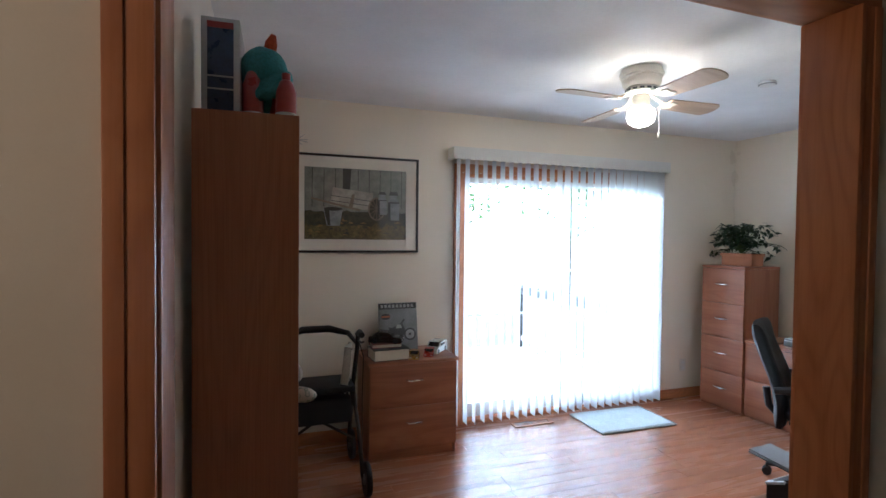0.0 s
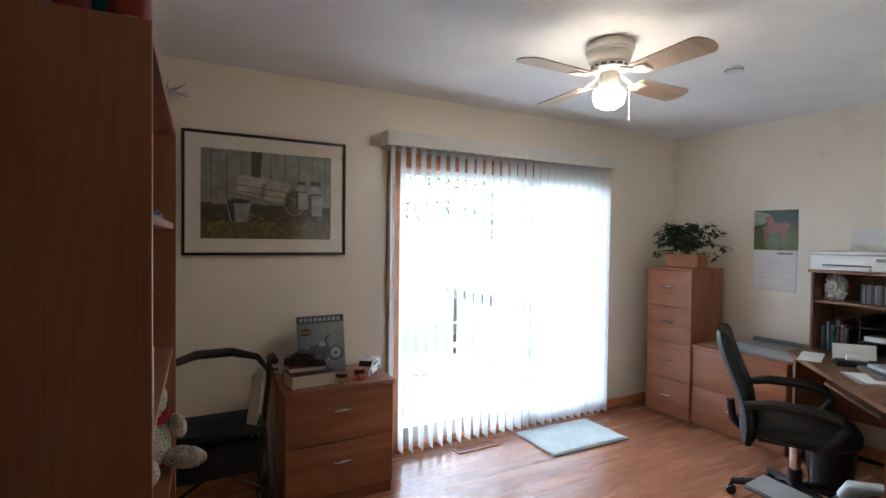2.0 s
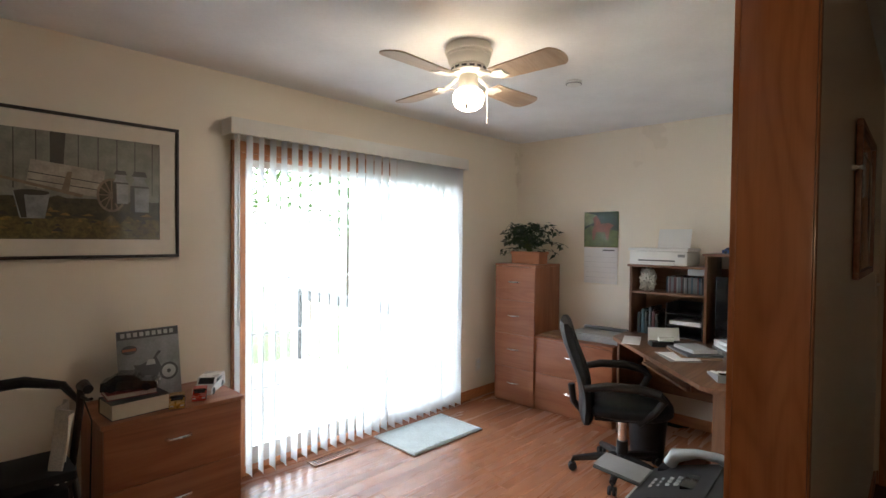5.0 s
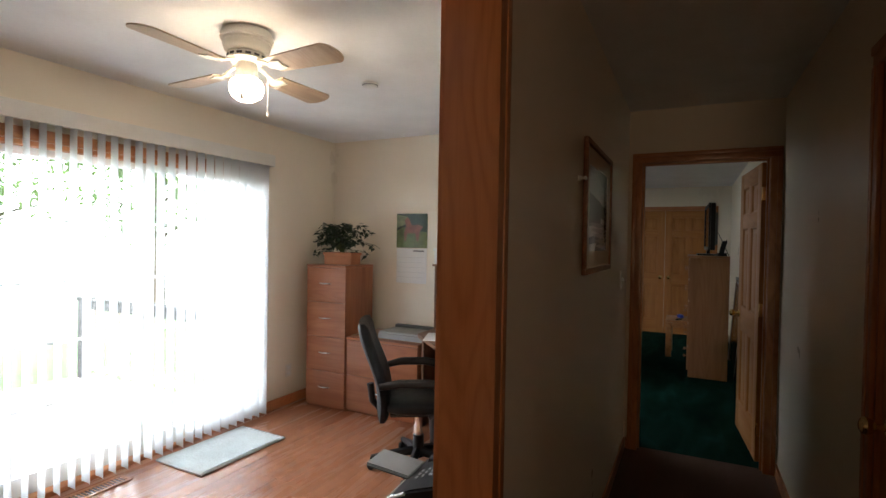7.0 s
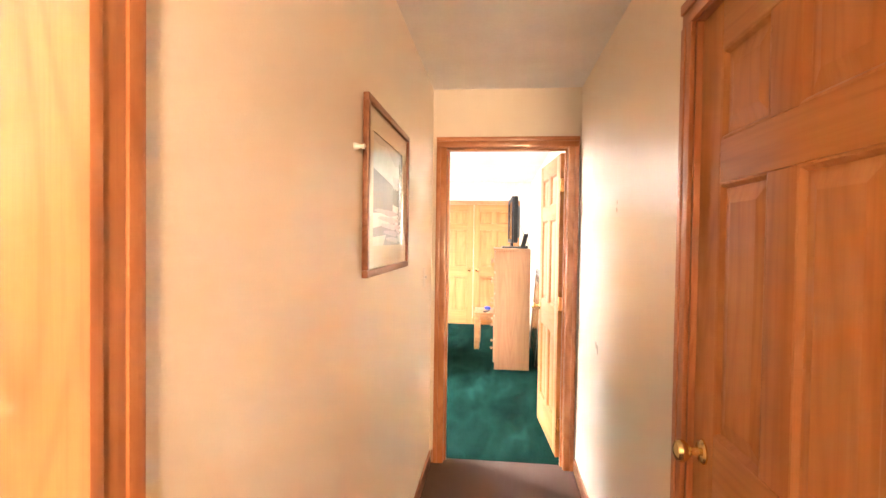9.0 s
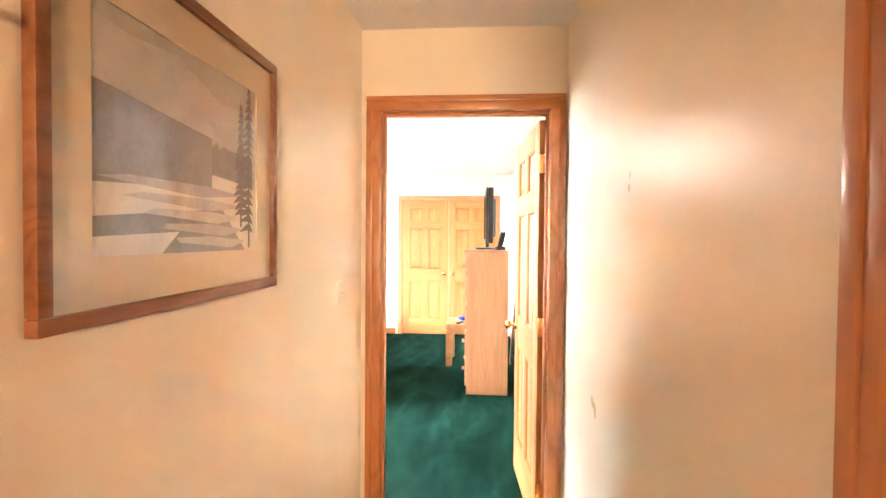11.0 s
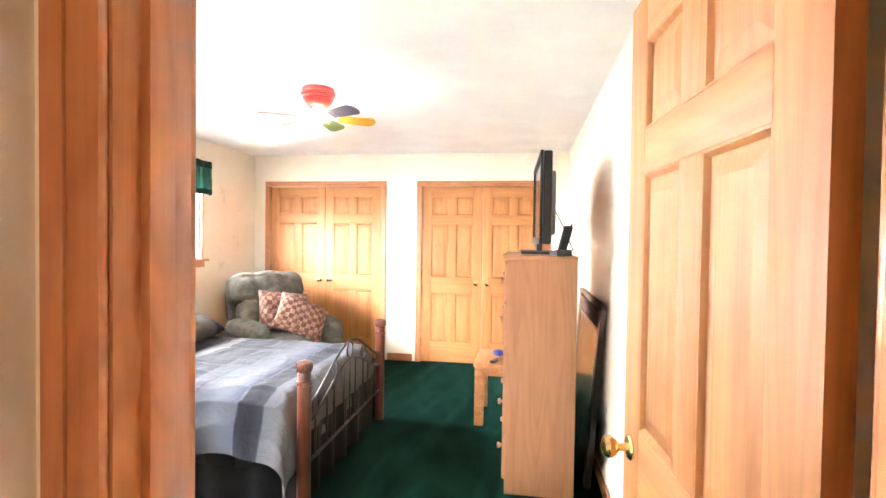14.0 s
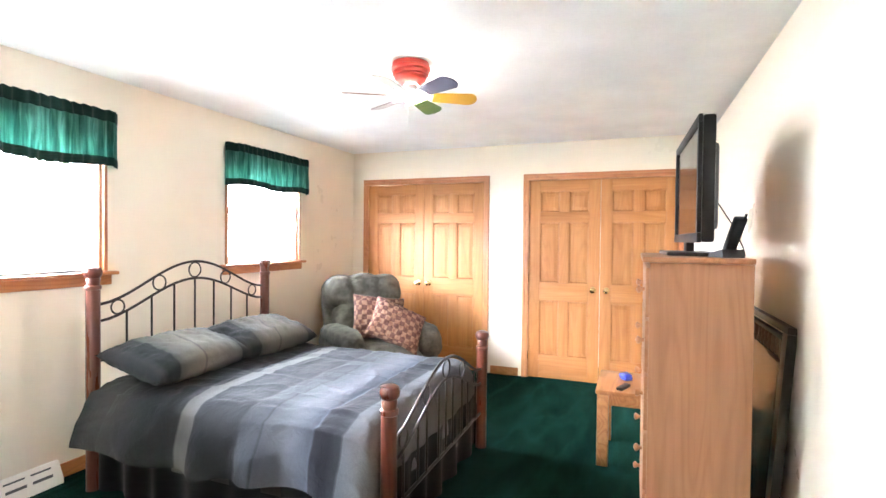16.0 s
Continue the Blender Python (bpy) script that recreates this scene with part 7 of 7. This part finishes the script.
nt.links.new(tl.outputs[0], mx.inputs[2])
nt.links.new(mx.outputs[0], nodes["Material Output"].inputs[0])
M_VAL = mt


# Darker valance cloth: hem and rod pocket missing the window glow, set by colour.
M_HEM_SHADE = cloth("green_hem_cloth_shaded", (0.008, 0.034, 0.027), 0.2, 260, 0.85, 0.15)


def valance(x0, x1, z0, z1, seed):
    d = thing("window_valance", Matrix(), "dark green gathered fabric valance on a curtain rod", "valance", "window valances")
    def g(u, v):
        x = x0 + u * (x1 - x0)
        L = u * (x1 - x0)
        w = noise.noise(Vector((L * 5, seed, 0)))
        fold = (0.007 + 0.006 * w) * math.sin(L * 105 + 7 * w) + 0.010 * math.sin(L * 41 + 4 * w + 1.2 * v) * (0.2 + 0.8 * v) + 0.014 * noise.noise(Vector((L * 9, v * 2.5, seed)))
        e = min(u, 1 - u) * (x1 - x0)
        bow = 0.075 - max(0, 0.07 - e) * 1.0
        z = z1 - v * (z1 - z0) + 0.012 * math.sin(L * 9 + seed) * v + 0.006 * w * (1 - v) + 0.005 * math.sin(L * 105 + 7 * w) * (1 - v)
        return Vector((x, 4.228 - max(0.004, bow) + fold * min(1, e / 0.05), z))
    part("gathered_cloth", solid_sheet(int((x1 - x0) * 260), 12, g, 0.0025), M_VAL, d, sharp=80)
    def hem(u, v):
        p = g(u, 0.84 + 0.16 * v)
        return p + Vector((0, -0.005, -0.004))
    part("hem", solid_sheet(int((x1 - x0) * 260), 2, hem, 0.003), M_HEM_SHADE, d, sharp=80)
    def header(u, v):
        return g(u, 0.20 * v) + Vector((0, -0.004, 0.002))
    part("rod_pocket", solid_sheet(int((x1 - x0) * 260), 3, header, 0.003), M_HEM_SHADE, d, sharp=80)
    part("rod", piped([(x0 + 0.03, 4.245, z1 - 0.035), (x0 + 0.03, 4.20, z1 - 0.035), (x1 - 0.03, 4.20, z1 - 0.035), (x1 - 0.03, 4.245, z1 - 0.035)], 0.008, 8), M_WHITE, d)


valance(5.36, 6.93, 1.845, 2.19, 1.0)
valance(7.83, 8.90, 1.85, 2.19, 6.0)


def mini_blind(x0, x1, z0, z1, n):
    d = thing("mini_blind", Matrix(), "white horizontal mini blind lowered and open in the window", "blinds", "mini blinds")
    part("headrail", box(x0, x1, 4.259, 4.285, z1 - 0.026, z1, bev=0.002), M_ALU, d)
    bm = bmesh.new()
    sheet(bm, 1, 4, lambda u, v: Vector((x0 + u * (x1 - x0), (v - 0.5) * 0.025, 0.0025 * math.sin(v * math.pi))))
    bmesh.ops.solidify(bm, geom=bm.faces[:], thickness=0.0006)
    sl = part("slat", bm, M_SLAT, d)
    sl.matrix_basis = pose(0, 4.272, z0 + 0.02, 31)
    for k in range(1, n):
        s = new("slat", sl.data)
        s.parent = d
        s.matrix_basis = pose(0, 4.272, z0 + 0.02 + (z1 - z0 - 0.055) * k / (n - 1), 31)
    part("bottom_rail", box(x0, x1, 4.261, 4.283, z0 + 0.002, z0 + 0.014, bev=0.002), M_ALU, d)
    for x in (x0 + 0.12, (x0 + x1) / 2, x1 - 0.12):
        part("ladder_cord", piped([(x, 4.258, z0 + 0.01), (x, 4.258, z1 - 0.02)], 0.0012, 5), M_WHITE, d)


mini_blind(5.475, 6.825, 1.20, 2.08, 40)
mini_blind(7.905, 8.775, 1.20, 2.08, 40)

# baseboard register under the window
hr = thing("baseboard_register", pose(5.95, 4.236, 0), "white metal baseboard register with slots", "vent")
part("body", slab([(0.0, 0.0), (0.065, 0.0), (0.065, 0.03), (0.02, 0.125), (0.0, 0.125)], -0.62, 0.62, Matrix(((0, 0, 1, 0), (-1, 0, 0, 0), (0, 1, 0, 0), (0, 0, 0, 1))), 0.003), M_CREAM, hr)
for i in range(9):
    for j in range(2):
        x = -0.57 + i * 0.13
        part("slot", box(x, x + 0.10, -0.0535 + j * 0.020, -0.0505 + j * 0.020, 0.052 + j * 0.036, 0.070 + j * 0.036, m=Matrix.Translation((0, 0.0, 0))), M_DGREY, hr)

# ---- colourful fan ----
fan2 = thing("ceiling_fan", pose(7.29, 2.335, H - 0.02), "small ceiling fan with a red body and coloured blades", "ceiling fan")
M_FRED = plain("red_enamel", (0.55, 0.05, 0.035), 0.35, vary=0.05, bump=0.02, coat=0.3)
part("canopy", turned([(0, 0.02), (0.104, 0.02), (0.106, -0.002), (0.112, -0.006), (0.112, -0.022), (0.100, -0.028), (0.103, -0.034), (0.103, -0.046), (0.090, -0.052), (0.092, -0.058), (0.088, -0.072), (0.060, -0.098), (0.040, -0.108), (0, -0.108)], 32), M_FRED, fan2)
part("light_fitter", turned([(0, -0.108), (0.032, -0.108), (0.036, -0.135), (0.026, -0.148), (0, -0.148)], 20), M_CREAM, fan2)
bm = bmesh.new()
lathe(bm, [(0, -0.212), (0.014, -0.209), (0.025, -0.196), (0.028, -0.182), (0.022, -0.164), (0.014, -0.151), (0.013, -0.149)], 18)
part("bulb", bm, glowing("lit_bulb", (1.0, 0.90, 0.78), 50.0), fan2, "bare lit bulb")
cols = ((0.10, 0.20, 0.05), (0.62, 0.34, 0.03), (0.09, 0.10, 0.16), (0.5, 0.5, 0.5), (0.22, 0.14, 0.10), (0.42, 0.36, 0.36))
base_a = math.degrees(math.atan2(0.417, 0.909))
for k, c in enumerate(cols):
    a = base_a - (25 + 60 * k)
    mm = Matrix.Rotation(radians(a), 4, "Z") @ Matrix.Translation((0, 0, -0.165)) @ Matrix.Rotation(radians(-15), 4, "X")
    part("blade", slab(blade_shape(0.13, 0.385, 0.085, 0.115, 0.006), -0.003, 0.003, mm, 0.001), plain(f"blade_paint_{k}", c, 0.4, vary=0.05, bump=0.03), fan2)
    bm = piped([Matrix.Rotation(radians(a), 4, "Z") @ Vector(p) for p in ((0.06, 0, -0.11), (0.11, 0, -0.152), (0.17, 0, -0.162))], 0.007, 8)
    part("blade_iron", bm, M_CREAM, fan2)
part("pull_chain", piped([(0.03, 0.03, -0.13), (0.032, 0.03, -0.34)], 0.0006, 6), M_WHITE, fan2)
# ---- laminate boards ----
rnd = random.Random(4)
for row in range(28):
    y = 1.535 + row * 0.0985
    x = 0.11 - rnd.uniform(0, 0.9)
    while x < 4.72:
        a, b = max(x, 0.11), min(x + 1.215, 4.728)
        if b - a > 0.02:
            bm = box(a + 0.0004, b - 0.0004, y + 0.0002, y + 0.0983, -0.007, 0.0, bev=0.0004, seg=1)
            part("plank", bm, M_PLANK, sub)
        x += 1.215
